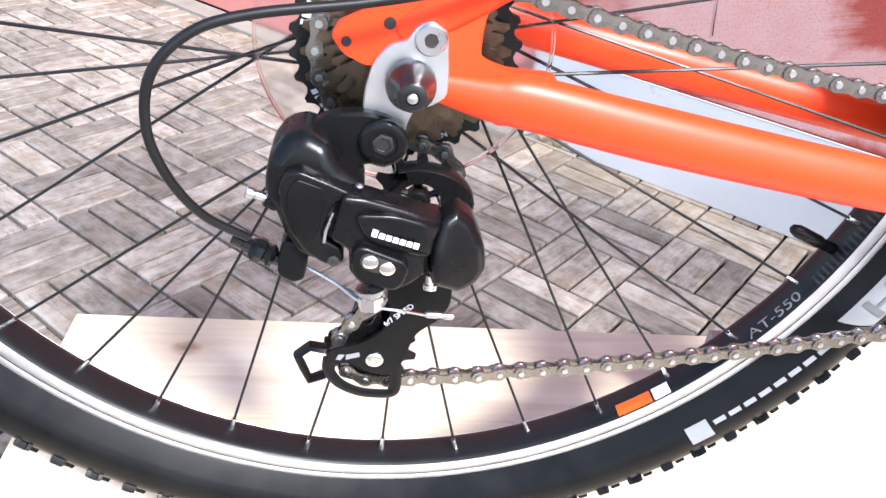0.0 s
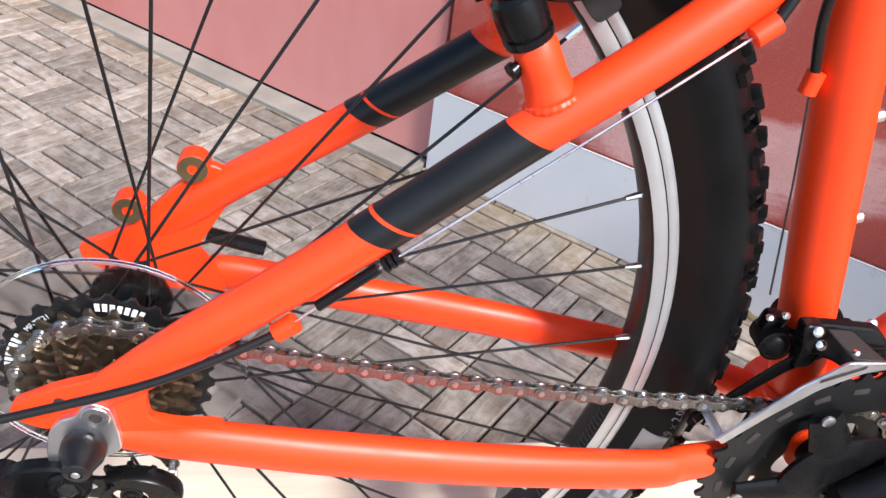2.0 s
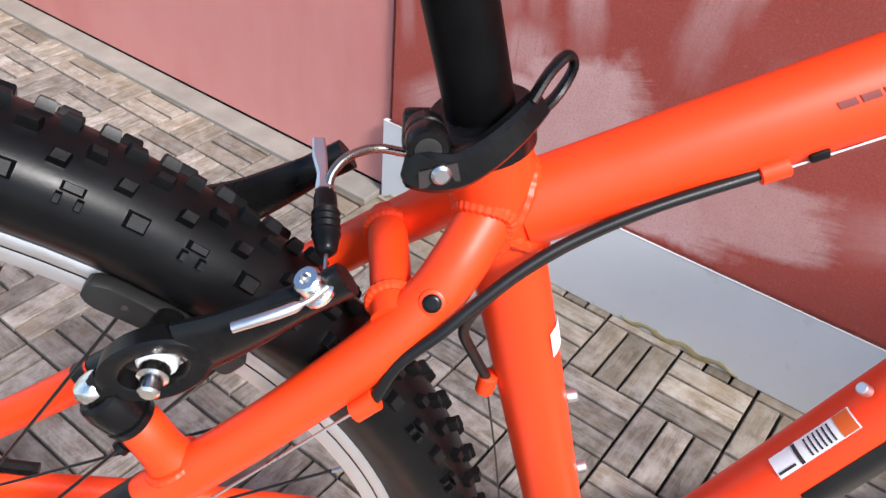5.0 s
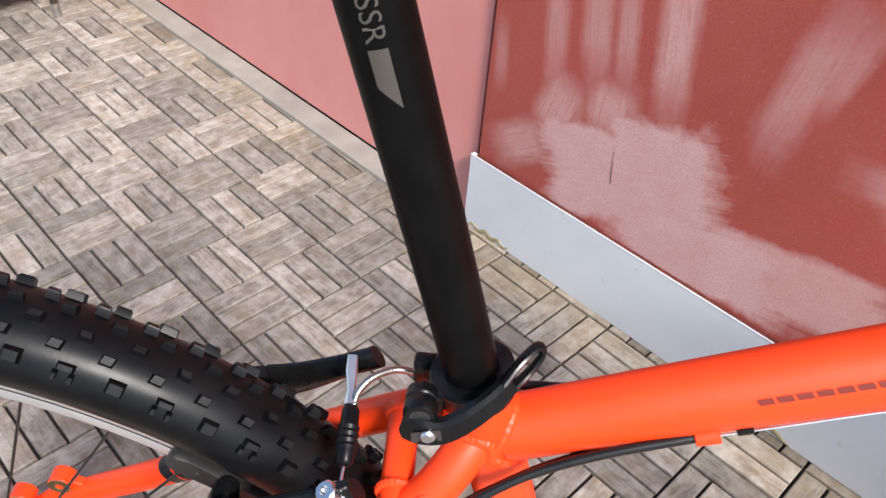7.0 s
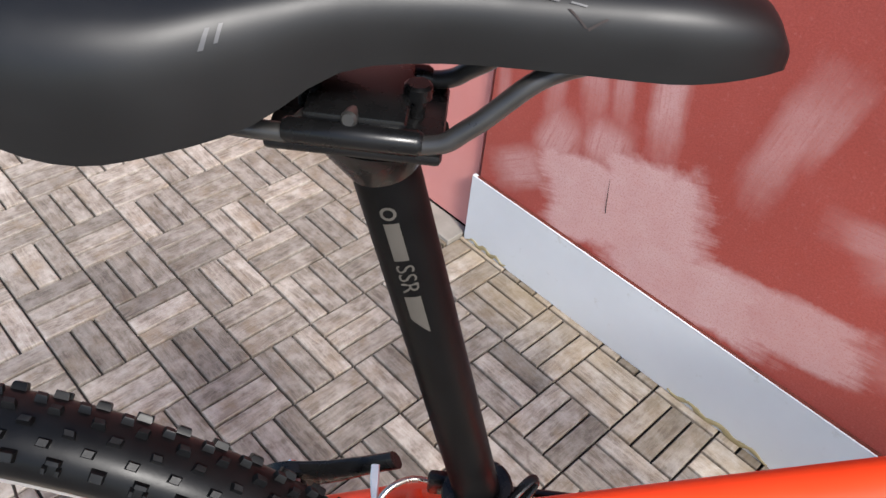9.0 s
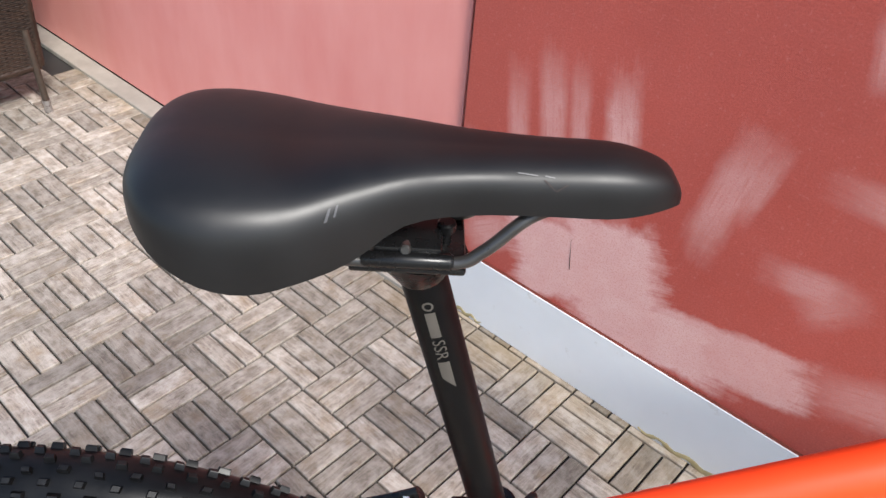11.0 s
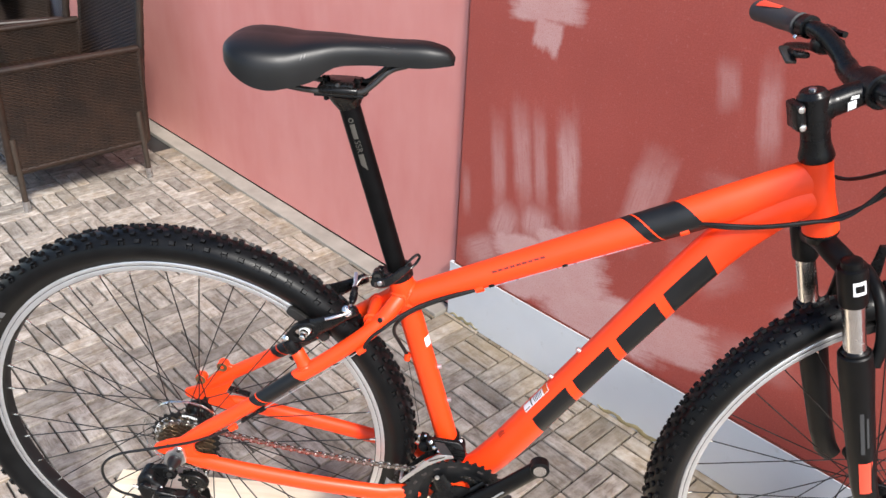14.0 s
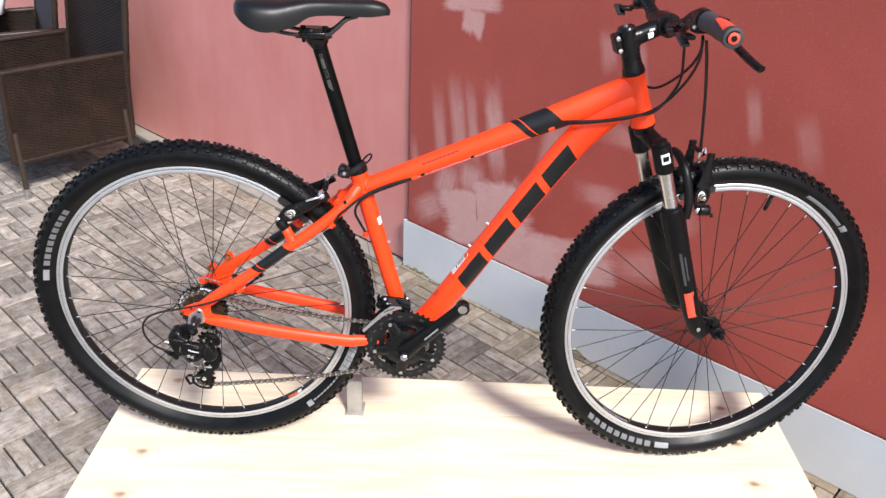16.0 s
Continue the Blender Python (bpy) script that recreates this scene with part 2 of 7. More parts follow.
def wall_paint(name, strokes):
    """Red wall paint; strokes: (s, z, half length, half width, turn, strength) of pale filler brushed over it, in metres on the wall."""
    m, t, b = nodes_of(name)
    v = coords(t)
    big, mid, grit = noise_of(t, v, 2.2, 4.0), noise_of(t, v, 14.0, 6.0, 0.7), noise_of(t, v, 260.0, 3.0)
    base = mix(t, ramp(t, big, 0.3, 0.7), (0.31, 0.053, 0.038, 1), (0.395, 0.073, 0.054, 1))
    base = mix(t, ramp(t, mid, 0.3, 0.75, 0.0, 0.3), base, (0.38, 0.088, 0.070, 1))
    base = mix(t, ramp(t, grit, 0.40, 0.60, 0.0, 0.35), base, (0.20, 0.030, 0.022, 1))
    base = mix(t, ramp(t, noise_of(t, v, 110.0, 2.0), 0.60, 0.72, 0.0, 0.4), base, (0.42, 0.13, 0.11, 1))
    wob = noise_of(t, v, 9.0, 5.0, 0.7)
    total = None
    for s, z, hl, hw, turn, power in strokes:
        c = t.nodes.new("ShaderNodeTexCoord")
        mp = t.nodes.new("ShaderNodeMapping")
        mp.vector_type = "TEXTURE"
        mp.inputs["Location"].default_value = (s, 0, z)
        mp.inputs["Rotation"].default_value = (0, -radians(turn), 0)
        t.links.new(c.outputs["Object"], mp.inputs[0])
        sep = t.nodes.new("ShaderNodeSeparateXYZ")
        t.links.new(mp.outputs[0], sep.inputs[0])
        brush = t.nodes.new("ShaderNodeMapping")
        brush.inputs["Scale"].default_value = (5, 1, 75)
        t.links.new(mp.outputs[0], brush.inputs[0])
        streak = noise_of(t, brush.outputs[0], 1.0, 5.0, 0.7, 0.3)
        shake = calc(t, "MULTIPLY", calc(t, "SUBTRACT", wob, 0.5), 0.85)
        ends = calc(t, "ADD", calc(t, "DIVIDE", calc(t, "ABSOLUTE", sep.outputs[0]), hl), calc(t, "ADD", shake, calc(t, "MULTIPLY", calc(t, "SUBTRACT", streak, 0.5), 0.8)))
        sides = calc(t, "ADD", calc(t, "DIVIDE", calc(t, "ABSOLUTE", sep.outputs[2]), hw), shake)
        thin = power < 0.8
        one = calc(t, "MULTIPLY", ramp(t, ends, 0.30 if thin else 0.66, 1.12 if thin else 1.04, 1.0, 0.0), ramp(t, sides, 0.45 if thin else 0.78, 1.12 if thin else 1.02, 1.0, 0.0))
        one = calc(t, "MULTIPLY", one, ramp(t, streak, 0.28, 0.50, power * (0.3 if thin else 0.92), power))
        total = one if total is None else calc(t, "MAXIMUM", total, one)
    worn = calc(t, "MULTIPLY", total, ramp(t, grit, 0.30, 0.5, 0.55, 1.0))
    pale = mix(t, ramp(t, mid, 0.3, 0.7), (0.52, 0.285, 0.265, 1), (0.57, 0.355, 0.335, 1))
    base = mix(t, worn, base, pale)
    t.links.new(base, b.inputs["Base Color"])
    t.links.new(ramp(t, mid, 0.3, 0.7, 0.42, 0.6), b.inputs["Roughness"])
    bump(t, b, mix(t, 0.4, grit, mid), 0.4, 0.002)
    return m


def pink_paint():
    m, t, b = nodes_of("faded_pink_wall_paint")
    v = coords(t)
    big, mid, grit = noise_of(t, v, 1.3, 4.0), noise_of(t, coords(t, (6, 6, 1.6)), 2.0, 5.0), noise_of(t, v, 220.0, 3.0)
    base = mix(t, ramp(t, big, 0.3, 0.7), (0.53, 0.175, 0.155, 1), (0.62, 0.255, 0.225, 1))
    base = mix(t, ramp(t, mid, 0.35, 0.75, 0.0, 0.3), base, (0.66, 0.32, 0.285, 1))
    t.links.new(base, b.inputs["Base Color"])
    b.inputs["Roughness"].default_value = 0.58
    bump(t, b, grit, 0.15, 0.0015)
    return m


PINK = pink_paint()
RED = wall_paint("red_wall_paint", [
    (0.440, 0.140, 0.130, 0.150, 18, 1.0), (0.300, 0.105, 0.150, 0.110, 20, 1.0), (0.540, 0.055, 0.200, 0.080, 8, 1.0), (0.700, 0.105, 0.200, 0.070, 10, 0.85), (0.960, 0.175, 0.110, 0.060, 18, 0.45), (0.110, 0.080, 0.090, 0.055, 35, 0.7),
    (0.235, 0.410, 0.175, 0.036, 100, 0.58), (0.295, 0.420, 0.165, 0.026, 99, 0.52), (0.390, 0.425, 0.170, 0.038, 99, 0.79), (0.150, 0.360, 0.165, 0.030, 97, 0.5), (0.030, 0.250, 0.080, 0.020, 95, 0.35),
    (0.610, 0.445, 0.155, 0.044, 80, 0.56), (0.655, 0.480, 0.100, 0.024, 78, 0.45), (0.885, 0.545, 0.125, 0.034, -2, 0.42), (0.800, 0.350, 0.095, 0.038, 5, 0.52), (0.830, 0.330, 0.060, 0.050, 40, 0.36),
    (0.763, 0.768, 0.060, 0.028, 104, 0.42), (0.862, 0.730, 0.115, 0.028, 102, 0.5), (1.045, 0.335, 0.070, 0.040, 45, 0.45), (0.260, 0.840, 0.120, 0.050, 5, 0.85), (0.272, 0.765, 0.048, 0.048, 80, 0.85),
    (0.190, 0.200, 0.085, 0.055, 75, 0.7), (0.300, 0.250, 0.070, 0.060, 90, 0.75), (1.190, 0.690, 0.070, 0.020, 105, 0.4), (1.330, 0.660, 0.075, 0.030, 110, 0.25)])


def skirt_metal():
    m, t, b = nodes_of("grey_white_flashing")
    v = coords(t)
    big, spot = noise_of(t, v, 3.0, 4.0), noise_of(t, v, 22.0, 5.0, 0.7)
    base = mix(t, ramp(t, big, 0.3, 0.7), (0.54, 0.55, 0.56, 1), (0.60, 0.61, 0.62, 1))
    base = mix(t, ramp(t, spot, 0.62, 0.78, 0.0, 0.55), base, (0.38, 0.34, 0.28, 1))
    t.links.new(base, b.inputs["Base Color"])
    b.inputs["Roughness"].default_value = 0.8
    b.inputs["Specular IOR Level"].default_value = 0.15
    return m


SKIRT = skirt_metal()
SEALANT = surface("ochre_sealant", (0.33, 0.27, 0.14), 0.7, vary=0.3, scale=20)
STRIP = surface("pale_edge_strip", (0.27, 0.245, 0.21), 0.75, vary=0.2, scale=12)
TOP_COVER = surface("dull_red_top_cover", (0.11, 0.030, 0.022), 0.9, vary=0.3, scale=40, spec=0.1)
GAP = surface("dark_gap", (0.03, 0.022, 0.02), 0.9, vary=0.2)


def wicker():
    m, t, b = nodes_of("brown_wicker_strands")
    v = coords(t)
    big, fine = noise_of(t, v, 12.0, 4.0), noise_of(t, v, 140.0, 3.0)
    base = mix(t, ramp(t, big, 0.3, 0.7), (0.0050, 0.0031, 0.0023, 1), (0.026, 0.0130, 0.0074, 1))
    base = mix(t, ramp(t, fine, 0.4, 0.7, 0.0, 0.5), base, (0.040, 0.027, 0.020, 1))
    t.links.new(base, b.inputs["Base Color"])
    b.inputs["Roughness"].default_value = 0.42
    b.inputs["Specular IOR Level"].default_value = 0.35
    bump(t, b, fine, 0.3, 0.001)
    return m


WICKER = wicker()


# ---- geometry helpers ----
V = Vector


def finish(name, bm, mat, angle=38):
    me = bpy.data.meshes.new(name)
    bmesh.ops.recalc_face_normals(bm, faces=bm.faces[:])
    bm.to_mesh(me)
    bm.free()
    me.materials.append(mat)
    me.polygons.foreach_set("use_smooth", [True] * len(me.polygons))
    me.set_sharp_from_angle(angle=radians(angle))
    return me


def thing(name, label, category, at=(0, 0, 0), turn=0.0, group="", kind=""):
    ob = new(name)
    ob.matrix_basis = pose(*at, 0, 0, turn)
    return tagged(ob, label, category, group, kind)


def part(name, bm, mat, parent, label="", at=None, angle=38):
    ob = new(name, finish(name, bm, mat, angle))
    ob.parent = parent
    if at is not None:
        ob.matrix_basis = at
    return tagged(ob, label) if label else ob


def spline(pts, k=6):
    """A smooth line through the points."""
    p = [V(q) for q in pts]
    p = [p[0] * 2 - p[1]] + p + [p[-1] * 2 - p[-2]]
    out = []
    for i in range(1, len(p) - 2):
        for j in range(k):
            s = j / k
            out.append(0.5 * (2 * p[i] + (p[i + 1] - p[i - 1]) * s + (2 * p[i - 1] - 5 * p[i] + 4 * p[i + 1] - p[i + 2]) * s * s
                              + (3 * p[i] - p[i - 1] - 3 * p[i + 1] + p[i + 2]) * s ** 3))
    return out + [p[-2]]


def sweep(bm, pts, rad, n=12, side=(0, 1, 0), loop=False):
    """A tube along pts; rad: one radius, or per point a radius or (across, in the plane)."""
    pts = [V(p) for p in pts]
    rads = rad if isinstance(rad, list) else [rad] * len(pts)
    rings = []
    ref = V(side)
    for i, p in enumerate(pts):
        a, b = (pts[i - 1], pts[(i + 1) % len(pts)]) if loop else (pts[max(i - 1, 0)], pts[min(i + 1, len(pts) - 1)])
        t = (b - a).normalized()
        s = ref - t * ref.dot(t)
        if s.length < 0.05:
            s = t.orthogonal()
        s.normalize()
        ref = s if abs(V(side).dot(t)) > 0.9 or loop is None else (V(side) - t * V(side).dot(t)).normalized() if (V(side) - t * V(side).dot(t)).length > 0.3 else s
        u = t.cross(s)
        ra, rb = rads[i] if isinstance(rads[i], (tuple, list)) else (rads[i], rads[i])
        rings.append([bm.verts.new(p + s * (ra * math.cos(2 * math.pi * k / n)) + u * (rb * math.sin(2 * math.pi * k / n))) for k in range(n)])
    m = len(rings)
    for i in range(m if loop else m - 1):
        for k in range(n):
            bm.faces.new((rings[i][k], rings[i][(k + 1) % n], rings[(i + 1) % m][(k + 1) % n], rings[(i + 1) % m][k]))
    if not loop:
        bm.faces.new(rings[0]), bm.faces.new(rings[-1])
    return bm


def tube(pts, rad, n=12, side=(0, 1, 0)):
    return sweep(bmesh.new(), pts, rad, n, side)


def rod(bm, a, b, r, n=12, r2=None):
    return sweep(bm, [a, b], [r, r if r2 is None else r2], n)


def turned(bm, a, axis, prof, n=20):
    """A turned piece: prof holds (distance along the axis from a, radius)."""
    a, axis = V(a), V(axis).normalized()
    s = axis.orthogonal().normalized()
    u = axis.cross(s)
    rings = [[bm.verts.new(a + axis * d + (s * math.cos(2 * math.pi * k / n) + u * math.sin(2 * math.pi * k / n)) * max(r, 1e-5)) for k in range(n)] for d, r in prof]
    for i in range(len(rings) - 1):
        for k in range(n):
            bm.faces.new((rings[i][k], rings[i][(k + 1) % n], rings[i + 1][(k + 1) % n], rings[i + 1][k]))
    bm.faces.new(rings[0]), bm.faces.new(rings[-1])
    return bm


def ring(bm, prof, n=96, closed=True):
    """A wheel-like ring about the y axis: prof holds (y, radius)."""
    rows = [[bm.verts.new((r * math.cos(2 * math.pi * k / n), y, r * math.sin(2 * math.pi * k / n))) for y, r in prof] for k in range(n)]
    m = len(prof)
    for k in range(n):
        for i in range(m if closed else m - 1):
            bm.faces.new((rows[k][i], rows[k][(i + 1) % m], rows[(k + 1) % n][(i + 1) % m], rows[(k + 1) % n][i]))
    return bm


def rounded(poly, r=0.25, k=3):
    """The polygon with its corners rounded by the share r of the shorter edge."""
    out, n = [], len(poly)
    for i in range(n):
        a, p, b = V(poly[i - 1]), V(poly[i]), V(poly[(i + 1) % n])
        e = min((a - p).length, (b - p).length) * r
        p0, p1 = p + (a - p).normalized() * e, p + (b - p).normalized() * e
        for j in range(k + 1):
            s = j / k
            out.append((1 - s) ** 2 * p0 + 2 * s * (1 - s) * p + s * s * p1)
    return out


def plate(bm, poly, y0, y1, bevel=0.0008):
    """A plate in the x-z plane between y0 and y1, with softened edges."""
    poly = [V(p) for p in poly]
    c = sum(poly, V((0, 0))) / len(poly)
    lo, hi = min(y0, y1), max(y0, y1)
    rows = []
    for y, inset in ((lo, bevel), (lo + bevel, 0), (hi - bevel, 0), (hi, bevel)):
        rows.append([bm.verts.new((p.x + (c - p).normalized().x * inset, y, p.y + (c - p).normalized().y * inset)) for p in poly])
    n = len(poly)
    for i in range(3):
        for k in range(n):
            bm.faces.new((rows[i][k], rows[i][(k + 1) % n], rows[i + 1][(k + 1) % n], rows[i + 1][k]))
    bm.faces.new(rows[0]), bm.faces.new(rows[-1])
    return bm


def slab(bm, poly, front, back, soft=0.003, steps=4):
    """A cast piece over an outline in the x-z plane: front(x, z) and back(x, z) give its faces in y; its front edge is rounded by soft."""
    poly = [V(p) for p in poly]
    n = len(poly)
    inner = []
    for k in range(n):
        e1, e2 = (poly[k] - poly[k - 1]).normalized(), (poly[(k + 1) % n] - poly[k]).normalized()
        m = V((-(e1.y + e2.y), e1.x + e2.x))
        inner.append(m.normalized() if m.length > 1e-6 else V((0, 0)))
    area = sum(poly[k - 1].x * poly[k].y - poly[k].x * poly[k - 1].y for k in range(n))
    sg = 1 if area > 0 else -1
    rows = [[bm.verts.new((p.x, back(p.x, p.y), p.y)) for p in poly]]
    for i in range(steps + 1):
        a = math.pi / 2 * i / steps
        row = []
        for p, m in zip(poly, inner):
            q = p + m * (sg * soft * (1 - math.cos(a)))
            row.append(bm.verts.new((q.x, front(q.x, q.y) + soft * (1 - math.sin(a)), q.y)))
        rows.append(row)
    for i in range(len(rows) - 1):
        for k in range(n):
            bm.faces.new((rows[i][k], rows[i][(k + 1) % n], rows[i + 1][(k + 1) % n], rows[i + 1][k]))
    bm.faces.new(rows[0]), bm.faces.new(rows[-1])
    return bm


def holed_disc(bm, outer, inner, y0, y1):
    """A toothed or round plate with a hole: outer and inner are lists of (x, z) with the same length."""
    n = len(outer)
    rows = [[bm.verts.new((x, y, z)) for x, z in loop] for loop, y in ((outer, y0), (outer, y1), (inner, y1), (inner, y0))]
    for i in range(4):
        for k in range(n):
            bm.faces.new((rows[i][k], rows[i][(k + 1) % n], rows[(i + 1) % 4][(k + 1) % n], rows[(i + 1) % 4][k]))
    return bm


def toothed(teeth, root, tip, phase=0.0):
    out = []
    for i in range(teeth):
        for f, r in ((0.0, root), (0.22, root + (tip - root) * 0.25), (0.40, tip), (0.60, tip), (0.78, root + (tip - root) * 0.25)):
            a = 2 * math.pi * (i + f) / teeth + phase
            out.append((r * math.cos(a), r * math.sin(a)))
    return out


def circle(r, n, phase=0.0):
    return [(r * math.cos(2 * math.pi * k / n + phase), r * math.sin(2 * math.pi * k / n + phase)) for k in range(n)]


def block(bm, size, at=None, bevel=0.0):
    """A box with chamfered edges."""
    m = Matrix.Diagonal((*size, 1))
    r = bmesh.ops.create_cube(bm, size=1.0, matrix=(at or Matrix()) @ m)
    if bevel:
        es = list({e for v in r["verts"] for e in v.link_edges})
        bmesh.ops.bevel(bm, geom=es, offset=bevel, segments=2, affect="EDGES", profile=0.5)
    return bm


def ball(bm, at, r, sx=1, sy=1, sz=1, n=12):
    bmesh.ops.create_uvsphere(bm, u_segments=n, v_segments=max(6, n // 2), radius=r, matrix=Matrix.Translation(at) @ Matrix.Diagonal((sx, sy, sz, 1)))
    return bm


def patch(place, u0, u1, v0, v1, nu=8, nv=3, thick=0.0):
    """A thin sheet on a surface: place(u, v) gives its points."""
    bm = bmesh.new()
    g = [[bm.verts.new(place(u0 + (u1 - u0) * i / nu, v0 + (v1 - v0) * j / nv)) for j in range(nv + 1)] for i in range(nu + 1)]
    for i in range(nu):
        for j in range(nv):
            bm.faces.new((g[i][j], g[i + 1][j], g[i + 1][j + 1], g[i][j + 1]))
    return bm


def sheet(polys, place, cut=6):
    """Flat shapes laid on a surface: each polygon (quads of (u, v)) is cut small and mapped by place(u, v)."""
    bm = bmesh.new()
    for a, b, c, d in polys:
        a, b, c, d = V(a), V(b), V(c), V(d)
        g = [[bm.verts.new(place(*((a * (1 - s) + b * s) * (1 - t) + (d * (1 - s) + c * s) * t))) for t in (i / cut for i in range(cut + 1))] for s in (j / cut for j in range(cut + 1))]
        for i in range(cut):
            for j in range(cut):
                bm.faces.new((g[i][j], g[i + 1][j], g[i + 1][j + 1], g[i][j + 1]))
    return bm


def lettering(text, size, place, shear=0.0):
    """The letters of text as a mesh; place(u, v) maps the flat letters, centred on 0, to their surface."""
    cu = bpy.data.curves.new("letters", "FONT")
    cu.body, cu.size, cu.align_x, cu.align_y, cu.shear, cu.resolution_u = text, size, "CENTER", "CENTER", shear, 3
    ob = new("letters", cu)
    me = bpy.data.meshes.new_from_object(ob.evaluated_get(bpy.context.evaluated_depsgraph_get()))
    bm = bmesh.new()
    bm.from_mesh(me)
    for v in bm.verts:
        v.co = place(v.co.x, v.co.y)
    bpy.data.objects.remove(ob)
    bpy.data.curves.remove(cu)
    bpy.data.meshes.remove(me)
    return bm


# ---- ground, board and walls ----
FLOOR = -0.209
WALL_AT, WALL_TURN = V((0.367, 1.214, 0)), -42.1
wall_frame = Matrix.Translation(WALL_AT) @ pose(0, 0, 0, 0, 0, WALL_TURN)


def on_wall(s, off, z):
    """A place s metres along the wall, off metres in front of it."""
    return wall_frame @ V((s, -off, z))


ground = part("ground", block(bmesh.new(), (400, 400, 0.1), pose(0, 0, FLOOR - 0.085)), PLAIN_GROUND, None, "plain pale paving that runs to the horizon")
tagged(ground, category="ground", kind="structure")
deck = part("floor", block(bmesh.new(), (8.2, 6.2, 0.02), pose(0, 0, FLOOR - 0.022)), DARK_BASE, None, "dark plastic grid under weathered wooden deck tiles")
tagged(deck, category="floor", kind="structure")
deck.matrix_basis = wall_frame @ pose(-1.0, -3.06, 0)


def wall_piece(name, s0, s1, z0, z1, front, back, mat, label, cat="wall", soft=0.003):
    bm = block(bmesh.new(), (s1 - s0, back + front, z1 - z0), pose((s0 + s1) / 2, (back - front) / 2, (z0 + z1) / 2), soft)
    ob = part(name, bm, mat, None, label, angle=12)
    ob.matrix_basis = wall_frame
    return tagged(ob, category=cat, kind="structure")


wall_piece("wall_right", 0.0, 4.5, FLOOR, 3.0, 0.0, 0.25, RED, "dark red plastered wall with pale filler strokes")
scratch = sheet([[(0.3262, 0.185), (0.3268, 0.185), (0.3345, 0.130), (0.3325, 0.130)], [(0.3325, 0.130), (0.3345, 0.130), (0.3385, 0.106), (0.3365, 0.104)]], lambda u, v: V((u, -0.0012, v)), 2)
part("scratch", scratch, GAP, bpy.data.objects["wall_right"], "dark gouge in the filler")
wall_piece("wall_left", -6.0, -0.014, FLOOR + 0.013, 3.0, -0.012, 0.25, PINK, "faded pink painted wall panel above deck tiles")
wall_piece("wall_gap", -6.0, 0.0, FLOOR - 0.01, 3.0, -0.05, 0.25, GAP, "dark shadow gap between the wall panels")
# added dark strip hides the flashing's sunlit top and gives a dark line
wall_piece("wall_foot", 0.0, 4.5, -0.0118, -0.0100, 0.0092, -0.0005, TOP_COVER, "dull red brown strip added to darken the top of the flashing", "wall", 0.0008)
flashing = wall_piece("flashing", -0.012, 4.5, FLOOR, -0.0122, 0.012, -0.0005, SKIRT, "grey white metal flashing along the wall foot", "trim", 0.001)
lip = wall_piece("flashing_lip", -0.012, 4.5, -0.012, -0.0107, 0.0126, -0.0005, SKIRT, "folded upper lip of the grey metal flashing", "trim", 0.0004)
wall_piece("edge_strip", -6.0, -0.02, FLOOR - 0.01, FLOOR + 0.010, 0.060, 0.0115, STRIP, "pale stone strip along the foot of the pink wall", "trim")

board = thing("display_platform", "pale knotty pine display platform under the bicycle", "platform", (0.541, -0.030, -0.0018))
BX, BY = 1.64, 0.53
for i in range(4):
    w = BY / 4
    bm = block(bmesh.new(), (BX, w - 0.0006, 0.028), pose(0, 0, 0), 0.0012)
    part("board", bm, PINE, board, at=pose(0, -BY / 2 + w * (i + 0.5), -0.0142), angle=12)
for y in (-BY / 2 + 0.03, BY / 2 - 0.03):
    part("side_rail", block(bmesh.new(), (BX - 0.06, 0.022, 0.12), None, 0.002), PINE, board, at=pose(0, y, -0.0885))
for x in (-BX / 2 + 0.09, 0.0, BX / 2 - 0.09):
    for y in (-BY / 2 + 0.06, BY / 2 - 0.06):
        part("foot_block", block(bmesh.new(), (0.07, 0.038, -FLOOR - 0.0285 + 0.003), None, 0.002), PINE, board, at=pose(x, y, (FLOOR - 0.0285) / 2))

# ---- bicycle ----
R_WHEEL = 0.367
bike = thing("bicycle", "orange hardtail mountain bicycle with black parts, standing on the pine platform", "bicycle")
BB = V((0.4335, 0, 0.307))
ST_TOP = V((0.3315, 0, 0.684))
st_dir = (ST_TOP - BB).normalized()
HEAD_TOP, HEAD_LOW = V((0.8450, 0, 0.8970)), V((0.8765, 0, 0.7995))
steer_axis = (HEAD_TOP - HEAD_LOW).normalized()
STEER = Matrix.Translation(HEAD_LOW) @ Matrix.Rotation(radians(8.6), 4, steer_axis) @ Matrix.Translation(-HEAD_LOW)
FRONT_AXLE = V((1.080, 0, R_WHEEL))


